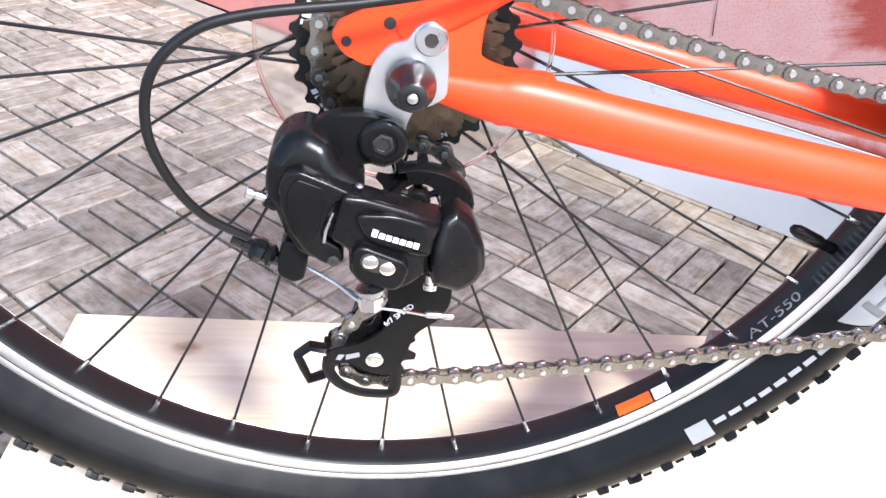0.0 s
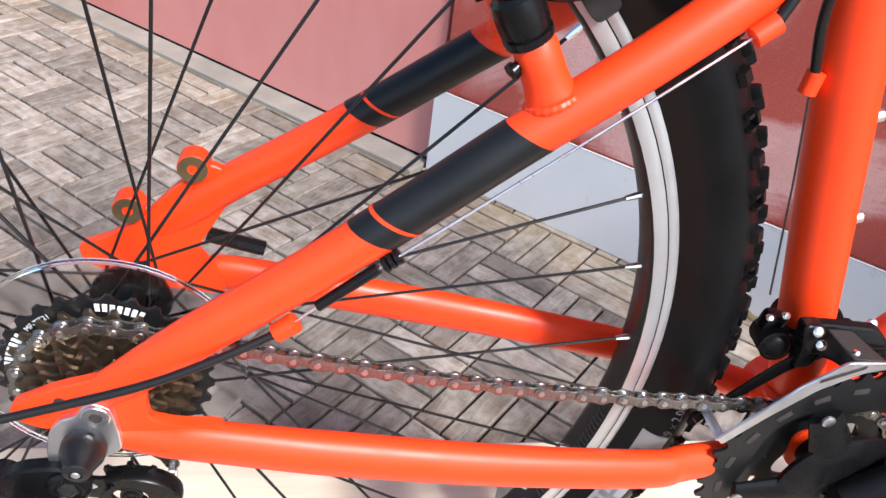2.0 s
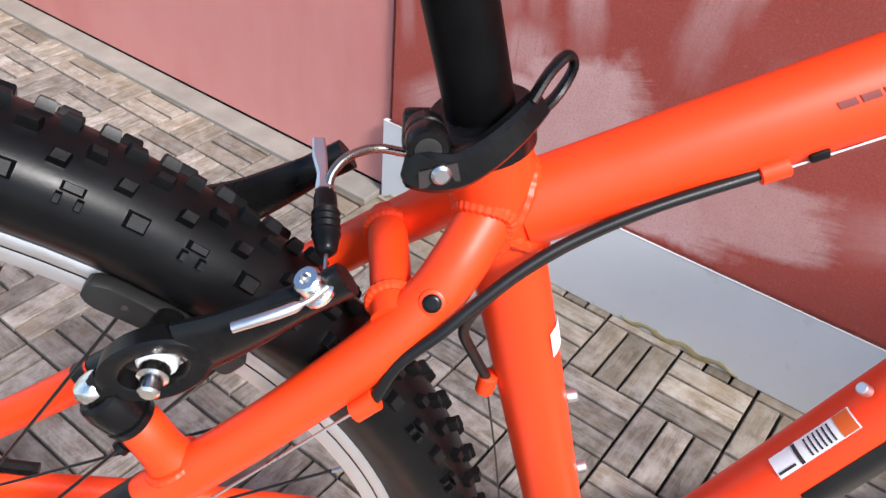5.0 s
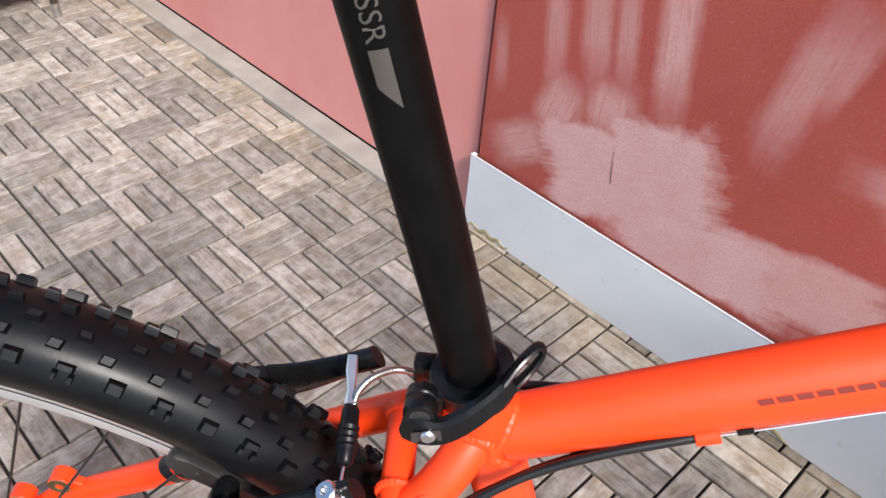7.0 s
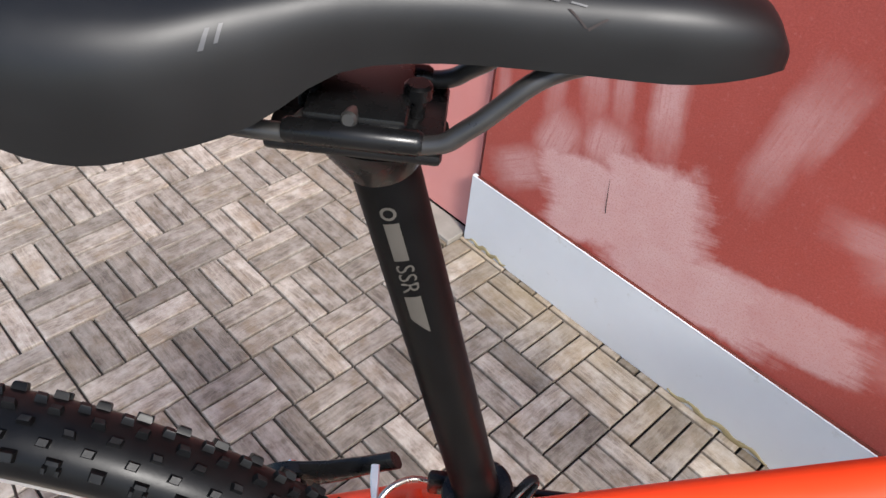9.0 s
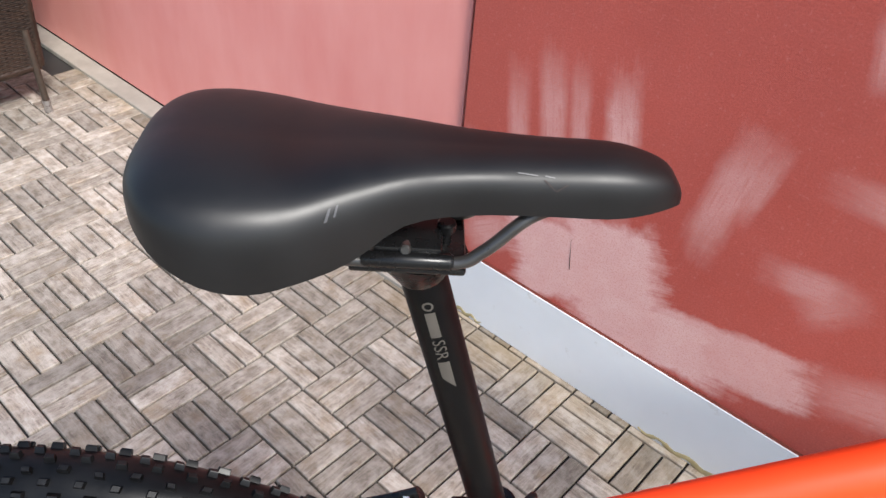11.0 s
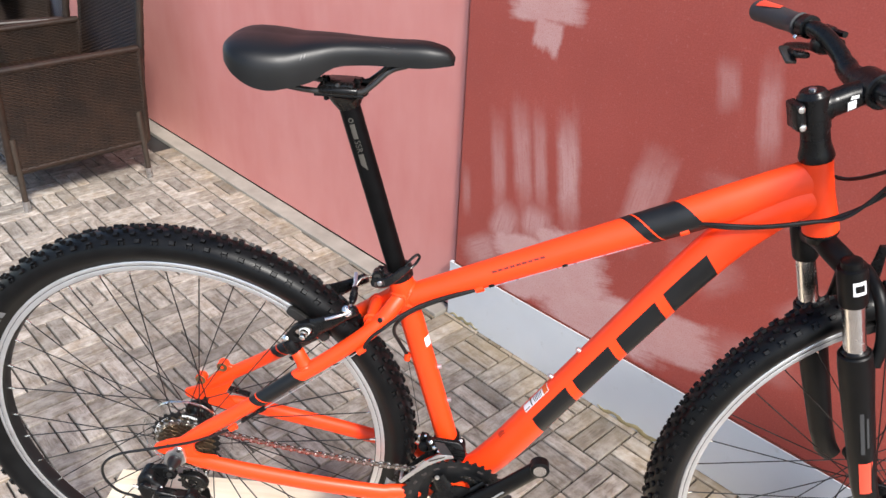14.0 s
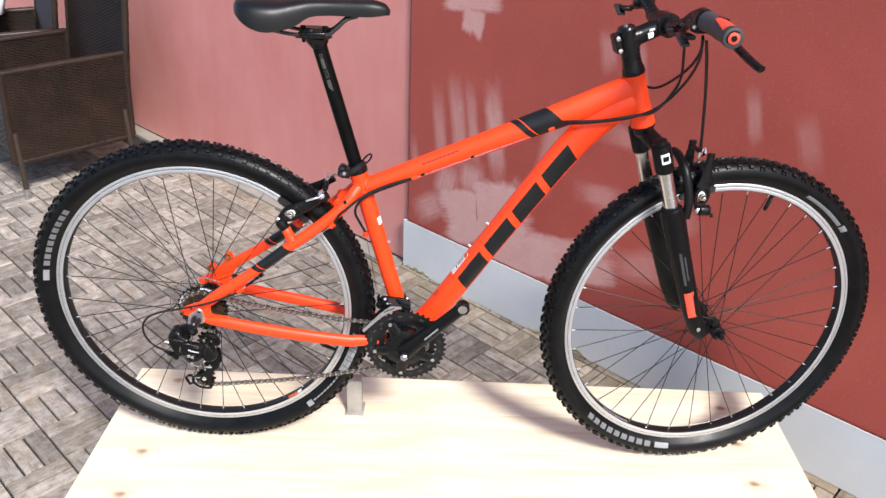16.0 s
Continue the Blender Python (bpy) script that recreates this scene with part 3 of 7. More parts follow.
def tyre_mesh():
    bm = bmesh.new()
    prof = []
    for i in range(19):
        a = radians(-128 + 256 * i / 18)
        prof.append((0.0262 * math.sin(a), 0.3385 + 0.0225 * math.cos(a)))
    inner = [(0.0105, 0.3135), (0.0, 0.316), (-0.0105, 0.3135)]
    ring(bm, prof + inner, 128)

    def knob(a, y, w, l, h, skew=0.0, seat=None):
        s = math.asin(max(-1, min(1, y / 0.0262)))
        r = 0.3385 + 0.0225 * math.cos(s)
        out = V((0, math.sin(s), math.cos(s)))
        side = V((0, math.cos(s), -math.sin(s)))
        fwd = V((1, 0, 0))
        rows = []
        h, w, l = h * 0.80, w * 0.88, l * 0.86
        for lift, grow in ((-0.002, 1.15), (h * 0.75, 1.0), (h, 0.82)):
            row = []
            for du, dv in ((-1, -1), (1, -1), (1, 1), (-1, 1)):
                p = V((0, y, r)) + out * lift + fwd * (du * l * grow / 2 + skew * dv * w) + side * (dv * w * grow / 2)
                row.append(p)
            rows.append(row)
        c, sn = math.cos(a), math.sin(a)
        vs = [[bm.verts.new((p.x * -sn + p.z * c, p.y, p.x * c + p.z * sn)) for p in row] for row in rows]
        for i in range(2):
            for k in range(4):
                bm.faces.new((vs[i][k], vs[i][(k + 1) % 4], vs[i + 1][(k + 1) % 4], vs[i + 1][k]))
        bm.faces.new(vs[2]).material_index = 1

    n = 92
    for i in range(n):
        a = 2 * math.pi * i / n
        da = 2 * math.pi / n
        for sg in (-1, 1):
            o = 0.5 * da * (1 if sg > 0 else 0)
            if i % 2 == 0:
                knob(a + o, sg * 0.0038, 0.0048, 0.0086, 0.0058, 0.1 * sg)
            else:
                knob(a + o, sg * 0.0060, 0.0045, 0.0076, 0.0056, -0.1 * sg)
            knob(a + o + 0.45 * da, sg * 0.0128, 0.0053, 0.0076, 0.0052, 0.08 * sg)
            if i % 2 == 0:
                knob(a + o + 0.1 * da, sg * 0.0208, 0.0071, 0.0093, 0.0050)
            else:                                # a forked shoulder knob: a bar with two short legs
                knob(a + o + 0.1 * da, sg * 0.0196, 0.0036, 0.0093, 0.0050)
                for q in (-0.16, 0.16):
                    knob(a + o + (0.1 + q) * da, sg * 0.0226, 0.0045, 0.0028, 0.0044)
    return bm


def rim_body():
    p = [(-0.0122, 0.3012), (-0.0108, 0.2996), (-0.0068, 0.2986), (0, 0.2983), (0.0068, 0.2986), (0.0108, 0.2996), (0.0122, 0.3012), (0.0095, 0.306), (-0.0095, 0.306)]
    return ring(bmesh.new(), p, 128)


def rim_wall(sg):
    p = [(0.0123, 0.3006), (0.0127, 0.3020), (0.0128, 0.3082), (0.0126, 0.3085), (0.0126, 0.3089), (0.0128, 0.3092), (0.0128, 0.3132), (0.0120, 0.3146), (0.0108, 0.3140), (0.0112, 0.3020)]
    return ring(bmesh.new(), [(sg * y, r) for y, r in p], 128)


def wheel(name, at, drive, label, phase):
    rim = part(name, rim_body(), BLACK_PAINT, bike, label, at)
    part("brake_track", rim_wall(-1), RIM_SILVER, rim, "machined silver brake track")
    part("brake_track", rim_wall(1), RIM_SILVER, rim)
    for sg in (-1, 1):
        part("wear_line", ring(bmesh.new(), [(sg * 0.0123, 0.3080), (sg * 0.01292, 0.3082), (sg * 0.01292, 0.3088), (sg * 0.0123, 0.3090)], 128), MATT_BLACK, rim)
    part("tyre", tyre_mesh(), RUBBER, rim, "black knobbly off-road tyre").data.materials.append(WORN_SHEEN_RUBBER)
    hub = bmesh.new()
    yr, yl, fr = (-0.020, 0.034, 0.0235) if drive else (-0.031, 0.031, 0.0195)
    turned(hub, (0, yr - 0.004, 0), (0, 1, 0), [(0, 0.012), (0.002, fr), (0.005, fr), (0.0065, 0.0125), (0.014, 0.010), (yl - yr - 0.006, 0.010), (yl - yr + 0.002, 0.0125), (yl - yr + 0.003, fr), (yl - yr + 0.006, fr), (yl - yr + 0.012, 0.012)], 28)
    rod(hub, (0, -0.066, 0), (0, 0.066, 0), 0.0048, 12)
    part("hub", hub, PLASTIC, rim, "black hub shell")
    for i in range(36):
        a = radians(phase + 10 * i)
        right = i % 2 == 0
        lead = (i // 2) % 2 == 1
        ha = a + radians(60 if lead else -60)
        y = yr if right else yl
        y += 0.002 * (1 if lead else -1)
        p0 = V((fr * 0.9 * math.cos(ha), y, fr * 0.9 * math.sin(ha)))
        rn = 0.2992
        p1 = V((rn * math.cos(a), -0.002 if right else 0.002, rn * math.sin(a)))
        part("spoke", tube([p0, p0.lerp(p1, 0.5), p1], 0.00095, 6), SPOKE_BLACK, rim)
        d = (p1 - p0).normalized()
        part("nipple", tube([p1 - d * 0.0098, p1 - d * 0.0050, p1 + d * 0.0005], [0.0015, 0.0019, 0.0023], 8), CHROME, rim)
    va = radians(-23) if drive else radians(72)
    o = V((math.cos(va), 0, math.sin(va)))
    vb = turned(bmesh.new(), o * 0.2990, -o, [(0, 0.0035), (0.012, 0.0035), (0.013, 0.0042), (0.030, 0.0042), (0.034, 0.0030), (0.036, 0.001)], 12)
    part("valve", vb, PLASTIC, rim, "black valve with its cap")
    return rim


rear = wheel("rear_wheel", pose(0, 0, R_WHEEL), True, "black rear rim with silver brake tracks and black spokes", 1.2)
front = wheel("front_wheel", STEER @ Matrix.Translation(FRONT_AXLE), False, "black front rim with silver brake tracks and black spokes", 3.0)

# frame: shell with its tubes
frm = part("frame", turned(bmesh.new(), BB + V((0, -0.036, 0)), (0, 1, 0), [(0, 0.019), (0.001, 0.0205), (0.071, 0.0205), (0.072, 0.019)], 28), ORANGE, bike, "satin orange aluminium frame with black bands")
part("seat_tube", tube([BB, BB + st_dir * 0.06, ST_TOP - st_dir * 0.05, ST_TOP], [0.0180, 0.0170, 0.0170, 0.0183], 28), ORANGE, frm)
TT0, TT1 = V((0.350, 0, 0.649)), V((0.850, 0, 0.870))
tt = [TT0.lerp(TT1, s) for s in (0, 0.15, 0.4, 0.7, 0.88, 1.0)]
TT_R = [(0.0165, 0.0185), (0.0175, 0.0195), (0.019, 0.021), (0.0205, 0.0235), (0.019, 0.0265), (0.0165, 0.028)]
part("top_tube", tube(tt, TT_R, 28), ORANGE, frm)
DT = [(0.4405, 0, 0.3037), (0.4858, 0, 0.3575), (0.5208, 0, 0.4082), (0.621, 0, 0.565), (0.735, 0, 0.737), (0.795, 0, 0.808), (0.835, 0, 0.838), (0.868, 0, 0.844)]
DT_R = [(0.022, 0.0255), (0.0228, 0.0260), (0.023, 0.0258), (0.0235, 0.026), (0.023, 0.0285), (0.0215, 0.029), (0.0195, 0.028), (0.017, 0.026)]
dts = spline(DT, 5)
dtr = [tuple(DT_R[min(i // 5, 6)][k] * (1 - (i % 5) / 5) + DT_R[min(i // 5 + 1, 7)][k] * ((i % 5) / 5) for k in (0, 1)) for i in range(len(dts) - 1)] + [DT_R[-1]]
part("down_tube", tube(dts, dtr, 28), ORANGE, frm)
hl = (HEAD_TOP - HEAD_LOW).length
part("head_tube", turned(bmesh.new(), HEAD_LOW, steer_axis, [(0, 0.0195), (0.001, 0.0225), (0.02, 0.0222), (hl * 0.5, 0.0195), (hl - 0.02, 0.0192), (hl - 0.001, 0.0198), (hl, 0.018)], 32), ORANGE, frm)


def weld(parent, c, normal, r, squash=1.0, thick=0.0032, a0=0, a1=360):
    """A rippled weld bead round a joint."""
    normal = V(normal).normalized()
    s = normal.orthogonal().normalized()
    u = normal.cross(s)
    pts, rad = [], []
    n = 144
    for i in range(n):
        a = 2 * math.pi * i / n
        pts.append(V(c) + s * (r * math.cos(a)) + u * (r * squash * math.sin(a)))
        rad.append(thick * (1.0 + 0.06 * math.sin(a * 22)))
    part("weld_bead", sweep(bmesh.new(), pts, rad, 8, side=normal, loop=True), ORANGE, parent)


def joint_weld(parent, p0, way, side, ra, rb, axis_at, axis, r, thick=0.0030):
    """A rippled bead along the line where a tube from p0 along way meets a round tube of radius r."""
    way, axis = V(way).normalized(), V(axis).normalized()
    s = (V(side) - way * V(side).dot(way)).normalized()
    u = way.cross(s)
    flat = lambda w: w - axis * w.dot(axis)
    pts, rad = [], []
    n = 160
    for i in range(n):
        a = 2 * math.pi * i / n
        p = V(p0) + s * (ra * math.cos(a)) + u * (rb * math.sin(a))
        q, d = flat(p - V(axis_at)), flat(way)
        A, B, C = d.dot(d), q.dot(d), q.dot(q) - r * r
        root = B * B - A * C
        pts.append(p + way * ((-B + math.sqrt(max(root, 0))) / A))
        rad.append(thick * (1.0 + 0.07 * math.sin(a * 30)))
    part("weld_bead", sweep(bmesh.new(), pts, rad, 8, side=way, loop=True), ORANGE, parent)


joint_weld(frm, TT0, TT1 - TT0, (0, 1, 0), 0.0168, 0.0188, BB, st_dir, 0.0168)
weld(frm, BB + st_dir * 0.024, st_dir, 0.0185)
SS = [(-0.006, -0.068, 0.3850), (0.012, -0.0675, 0.3955), (0.033, -0.067, 0.4110), (0.057, -0.066, 0.4300), (0.104, -0.0615, 0.4625), (0.150, -0.0565, 0.4965), (0.190, -0.0520, 0.5275), (0.240, -0.0460, 0.5640), (0.290, -0.0375, 0.6035), (0.312, -0.0290, 0.6240), (0.322, -0.0225, 0.6360), (0.3295, -0.0150, 0.6450), (0.3370, -0.0065, 0.6530)]
SS_R = [(0.0030, 0.0045), (0.0060, 0.0098), (0.0083, 0.0115), (0.0094, 0.0115), (0.0102, 0.0111), (0.0106, 0.0110), (0.0109, 0.0111), (0.0111, 0.0113), (0.0113, 0.0116), (0.0114, 0.0117), (0.0115, 0.0118), (0.0115, 0.0118), (0.0112, 0.0115)]
CS = [(0.012, -0.068, 0.3620), (0.036, -0.0675, 0.3585), (0.055, -0.067, 0.3570), (0.120, -0.066, 0.3450), (0.217, -0.0625, 0.3285), (0.309, -0.055, 0.3140), (0.331, -0.050, 0.3120), (0.370, -0.040, 0.3080), (0.415, -0.022, 0.3030)]
CS_R = [(0.0035, 0.0065), (0.0075, 0.0105), (0.0090, 0.0125), (0.0105, 0.0135), (0.0105, 0.0135), (0.0100, 0.0135), (0.0098, 0.0132), (0.0095, 0.0120), (0.010, 0.0115)]


def stay_line(pts, rads, sg, k=5, wider=1.0):
    line = spline([(x, y * -sg * (1.0 if sg < 0 else wider), z) for x, y, z in pts], k)
    rr = [tuple(rads[min(i // k, len(rads) - 2)][c] * (1 - (i % k) / k) + rads[min(i // k + 1, len(rads) - 1)][c] * ((i % k) / k) for c in (0, 1)) for i in range(len(line) - 1)] + [rads[-1]]
    return line, rr


def slanted(line, rads, x0, x1, grow, lean):
    """A coat of paint round a stretch of a tube, from x0 to x1 on its axis, its ends moved along the tube by lean from the middle to the top."""
    def at(x):
        k = max(i for i in range(len(line) - 1) if line[i].x <= x)
        f = (x - line[k].x) / (line[k + 1].x - line[k].x)
        return line[k].lerp(line[k + 1], f), (line[k + 1] - line[k]).normalized(), [rads[k][c] * (1 - f) + rads[k + 1][c] * f + grow for c in (0, 1)]
    bm = bmesh.new()
    rows = []
    m = max(2, int((x1 - x0) / 0.004))
    for i in range(m + 1):
        row = []
        for k in range(28):
            a = 2 * math.pi * k / 28
            p, t, (ra, rb) = at(x0 + (x1 - x0) * i / m + lean * math.sin(a) * 0.77)
            s = (V((0, 1, 0)) - t * t.y).normalized()
            row.append(bm.verts.new(p + s * (ra * math.cos(a)) + s.cross(t) * (-rb * math.sin(a))))
        rows.append(row)
    for i in range(m):
        for k in range(28):
            bm.faces.new((rows[i][k], rows[i][(k + 1) % 28], rows[i + 1][(k + 1) % 28], rows[i + 1][k]))
    return bm


for sg in (-1, 1):
    line, rr = stay_line(SS, SS_R, sg, 8, 1.03)
    st = part("seat_stay", tube(line, rr, 24), ORANGE, frm)
    line2, rr2 = stay_line(CS, CS_R, sg, 6, 1.10)
    part("chainstay", tube(line2, rr2, 24), ORANGE, frm)
    # black band with a thin orange line near its lower end, both cut at a slant
    lean = -0.0065
    part("black_band", slanted(line, rr, 0.132, 0.196, 0.0003, lean), BLACK_PAINT, frm, "satin black painted band")
    part("orange_line", slanted(line, rr, 0.1410, 0.1426, 0.0006, lean), ORANGE, frm)
    # brake boss on its welded post
    base, tip = V((0.2075, sg * 0.0485, 0.5385)), V((0.1908, sg * 0.0431, 0.5715))
    part("brake_post", tube([base.lerp(tip, -0.10), base.lerp(tip, 0.10), base.lerp(tip, 0.22), base.lerp(tip, 0.36), base.lerp(tip, 0.52), base.lerp(tip, 0.56), base.lerp(tip, 0.70), base.lerp(tip, 0.92), tip], [(0.0080, 0.0180), (0.0104, 0.0152), (0.0104, 0.0126), (0.0100, 0.0108), (0.0096, 0.0098), (0.0098, 0.0099), (0.0098, 0.0098), (0.0097, 0.0097), (0.0080, 0.0080)], 28), ORANGE, frm)
    weld(frm, base.lerp(tip, 0.24), tip - base, 0.0112, 1.0, 0.0022)
    joint_weld(frm, V((0.3370, sg * 0.0065, 0.6530)), V((-0.015, sg * 0.016, -0.017)), (0, 1, 0), 0.0113, 0.0116, BB, st_dir, 0.0166, 0.0032)
# bridge between the seat stays
part("stay_bridge", tube([(0.2965, -0.034, 0.6170), (0.2965, -0.018, 0.6200), (0.2965, 0.018, 0.6200), (0.2965, 0.034, 0.6170)], 0.0090, 18), ORANGE, frm)
for sg in (-1, 1):
    weld(frm, V((0.2965, sg * 0.0245, 0.6190)), V((0, 1, 0)), 0.0092, 1.0, 0.0024)
# dropouts
DROP = [(-0.034, 0.381), (-0.031, 0.387), (-0.011, 0.397), (0.010, 0.4035), (0.033, 0.410), (0.029, 0.390), (0.029, 0.376), (0.042, 0.3715), (0.066, 0.371), (0.061, 0.349), (0.040, 0.346), (0.035, 0.351), (0.018, 0.356), (0.010, 0.368), (0.004, 0.376), (-0.009, 0.376), (-0.018, 0.369), (-0.029, 0.374)]
part("dropout", plate(bmesh.new(), rounded([V(p) for p in DROP], 0.3), -0.0630, -0.0694), ORANGE, frm)
DROP_L = [(-0.034, 0.370), (-0.036, 0.382), (-0.018, 0.389), (0.004, 0.404), (0.022, 0.424), (0.044, 0.443), (0.052, 0.440), (0.060, 0.426), (0.046, 0.402), (0.034, 0.382), (0.042, 0.370), (0.05, 0.362), (0.05, 0.346), (0.03, 0.348), (0.0, 0.355)]
part("dropout", plate(bmesh.new(), rounded([V(p) for p in DROP_L], 0.3), 0.0645, 0.0715), ORANGE, frm)
for x, z in ((-0.003, 0.411), (0.036, 0.441)):
    bm = turned(bmesh.new(), (x, 0.0735, z), (0, -1, 0), [(0, 0.0092), (0.012, 0.0092), (0.0125, 0.0088)], 24)
    part("disc_mount", bm, ORANGE, frm)
    part("mount_face", holed_disc(bmesh.new(), circle(0.0086, 20), circle(0.0032, 20), 0, 0.0006), BRASS, frm, "bare brassy mount face", at=pose(x, 0.0605, z))
for p, d in (((-0.0275, -0.0698, 0.3795), 0.0022), ((-0.010, -0.0698, 0.3885), 0.0026)):
    part("eyelet", turned(bmesh.new(), p, (0, 1, 0), [(0, d), (0.0005, d), (0.0006, d * 0.5)], 14), GAP, frm)
# hanger plate with its bolt
HANG = [(0.014, 0.388), (0.016, 0.371), (0.016, 0.360), (0.009, 0.355), (0.003, 0.354), (0.000, 0.347), (-0.002, 0.334), (-0.011, 0.329), (-0.020, 0.334), (-0.0195, 0.350), (-0.019, 0.361), (-0.016, 0.373), (-0.010, 0.381), (-0.003, 0.383), (0.001, 0.390), (0.007, 0.392)]
hanger = part("derailleur_hanger", plate(bmesh.new(), rounded([V(p) for p in HANG], 0.35), -0.0695, -0.0745, 0.0006), ALU, bike, "bare aluminium derailleur hanger")
bolt = turned(bmesh.new(), (0.0070, -0.0745, 0.3845), (0, -1, 0), [(0, 0.0068), (0.0012, 0.0068), (0.0018, 0.0062), (0.0018, 0.003), (0.0004, 0.003)], 24)
part("hanger_bolt", bolt, STEEL, hanger)
part("bolt_socket", turned(bmesh.new(), (0.0070, -0.0756, 0.3845), (0, -1, 0), [(0, 0.0031), (0.0003, 0.0031), (0.0004, 0.001)], 6), GAP, hanger)
nut = turned(bmesh.new(), (0, -0.0745, R_WHEEL - 0.001), (0, -1, 0), [(0, 0.0095), (0.003, 0.0108), (0.008, 0.0104), (0.015, 0.0072), (0.019, 0.0062), (0.0198, 0.0050), (0.0198, 0.0030), (0.0185, 0.0028)], 24)
qn = part("axle_nut", nut, CAP_GREY, bike, "black plastic quick-release end cap")
part("axle_tip", turned(bmesh.new(), (0, -0.0925, R_WHEEL - 0.001), (0, -1, 0), [(0, 0.0022), (0.002, 0.0022), (0.0026, 0.0014)], 12), STEEL, qn)

# cassette
cas = part("freewheel", turned(bmesh.new(), (0, -0.058, R_WHEEL), (0, 1, 0), [(0, 0.014), (0.002, 0.0165), (0.034, 0.0165)], 24), COG_METAL, bike, "seven-speed freewheel")
COGS = (28, 24, 22, 20, 18, 16, 14)
for i, teeth in enumerate(COGS):
    r = teeth * 0.0127 / (2 * math.pi) * 0.95
    y = -0.0285 - 0.0046 * i
    bm = holed_disc(bmesh.new(), toothed(teeth, r - 0.0026 if i == 0 else r - 0.0033, r + 0.0012 if i == 0 else r + 0.0030, 0.2 * i), circle(max(r - 0.013, 0.014), teeth * 5, 0.2 * i), y, y + 0.0022)
    part("cog", bm, BLACK_PAINT if i == 0 else COG_METAL, cas, "black largest cog" if i == 0 else "brown steel cog", at=pose(0, 0, R_WHEEL - 0.002))
guard = holed_disc(bmesh.new(), circle(0.0715, 72), circle(0.045, 72), -0.0225, -0.0212)
ring(guard, [(-0.0235, 0.0705), (-0.0235, 0.0720), (-0.0205, 0.0720), (-0.0205, 0.0705)], 72)
part("spoke_guard", guard, CLEAR, cas, "clear plastic spoke protector", at=pose(0, 0, R_WHEEL - 0.002))

# cranks
crank = part("crankset", turned(bmesh.new(), BB + V((0, -0.098, 0)), (0, 1, 0), [(0, 0.0095), (0.001, 0.011), (0.012, 0.013), (0.03, 0.014), (0.062, 0.014)], 24), MATT_BLACK, bike, "black triple crankset")
RINGS = ((42, -0.0545, 0.0635), (32, -0.0475, 0.0480), (22, -0.0400, 0.028))
for teeth, y, inner in RINGS:
    r = teeth * 0.0127 / (2 * math.pi)
    rim_in = [(inner + 0.0035 * math.cos(5 * (2 * math.pi * k / (teeth * 5)) + 0.6)) for k in range(teeth * 5)]
    hole = [(q * math.cos(2 * math.pi * k / (teeth * 5)), q * math.sin(2 * math.pi * k / (teeth * 5))) for k, q in enumerate(rim_in)]
    cr = part("chainring", holed_disc(bmesh.new(), toothed(teeth, r - 0.0030, r + 0.0026), hole, y, y + 0.0024), BLACK_PAINT, crank, "black steel chainring", at=Matrix.Translation((BB.x, 0, BB.z)))
    if teeth == 42:
        for k in range(20):
            a = 2 * math.pi * (k + 0.5) / 20
            part("lightening_slot", block(bmesh.new(), (0.0042, 0.0006, 0.0095), pose(0.0735 * math.cos(a), y - 0.0001, 0.0735 * math.sin(a), 0, -math.degrees(a), 0), 0.0002), GAP, cr)
ARM = math.atan2(0.119, 0.113)
arm = bmesh.new()
arm_pts = [BB + V((math.cos(ARM) * d, 0, math.sin(ARM) * d)) for d in (0.0, 0.03, 0.09, 0.150, 0.170)]
arm_pts = [p + V((0, y, 0)) for p, y in zip(arm_pts, (-0.078, -0.080, -0.085, -0.089, -0.090))]
sweep(arm, arm_pts, [(0.0135, 0.0190), (0.0105, 0.0165), (0.0088, 0.0140), (0.0085, 0.0135), (0.0082, 0.0140)], 20)
turned(arm, arm_pts[-1] + V((0, -0.0085, 0)), (0, 1, 0), [(0, 0.0125), (0.001, 0.014), (0.016, 0.014), (0.017, 0.0125)], 24)
part("crank_arm", arm, MATT_BLACK, crank, "black crank arm without a pedal")
part("pedal_hole", turned(bmesh.new(), arm_pts[-1] + V((0, -0.0088, 0)), (0, 1, 0), [(0, 0.0095), (0.0004, 0.0095), (0.0005, 0.006)], 20), CHROME, crank)
part("crank_bolt", turned(bmesh.new(), BB + V((0, -0.0985, 0)), (0, -1, 0), [(0, 0.0085), (0.001, 0.008), (0.0012, 0.0062), (0.0035, 0.0062), (0.004, 0.0055)], 6), STEEL, crank)
for k in range(5):
    a = ARM + math.pi + radians(36) + k * 2 * math.pi / 5
    e = BB + V((0.0655 * math.cos(a), -0.060, 0.0655 * math.sin(a)))
    part("spider_arm", tube([BB + V((0, -0.068, 0)), e.lerp(BB + V((0, -0.066, 0)), 0.5), e], [(0.007, 0.020), (0.005, 0.0145), (0.004, 0.0100)], 14), PLASTIC, crank)
    part("ring_rivet", turned(bmesh.new(), e + V((0, -0.003, 0)), (0, -1, 0), [(0, 0.004), (0.0015, 0.004), (0.002, 0.003)], 12), STEEL, crank)

part("spider_plate", turned(bmesh.new(), BB + V((0, -0.0700, 0)), (0, 1, 0), [(0, 0.020), (0.002, 0.034), (0.005, 0.043), (0.008, 0.043)], 40), PLASTIC, crank)

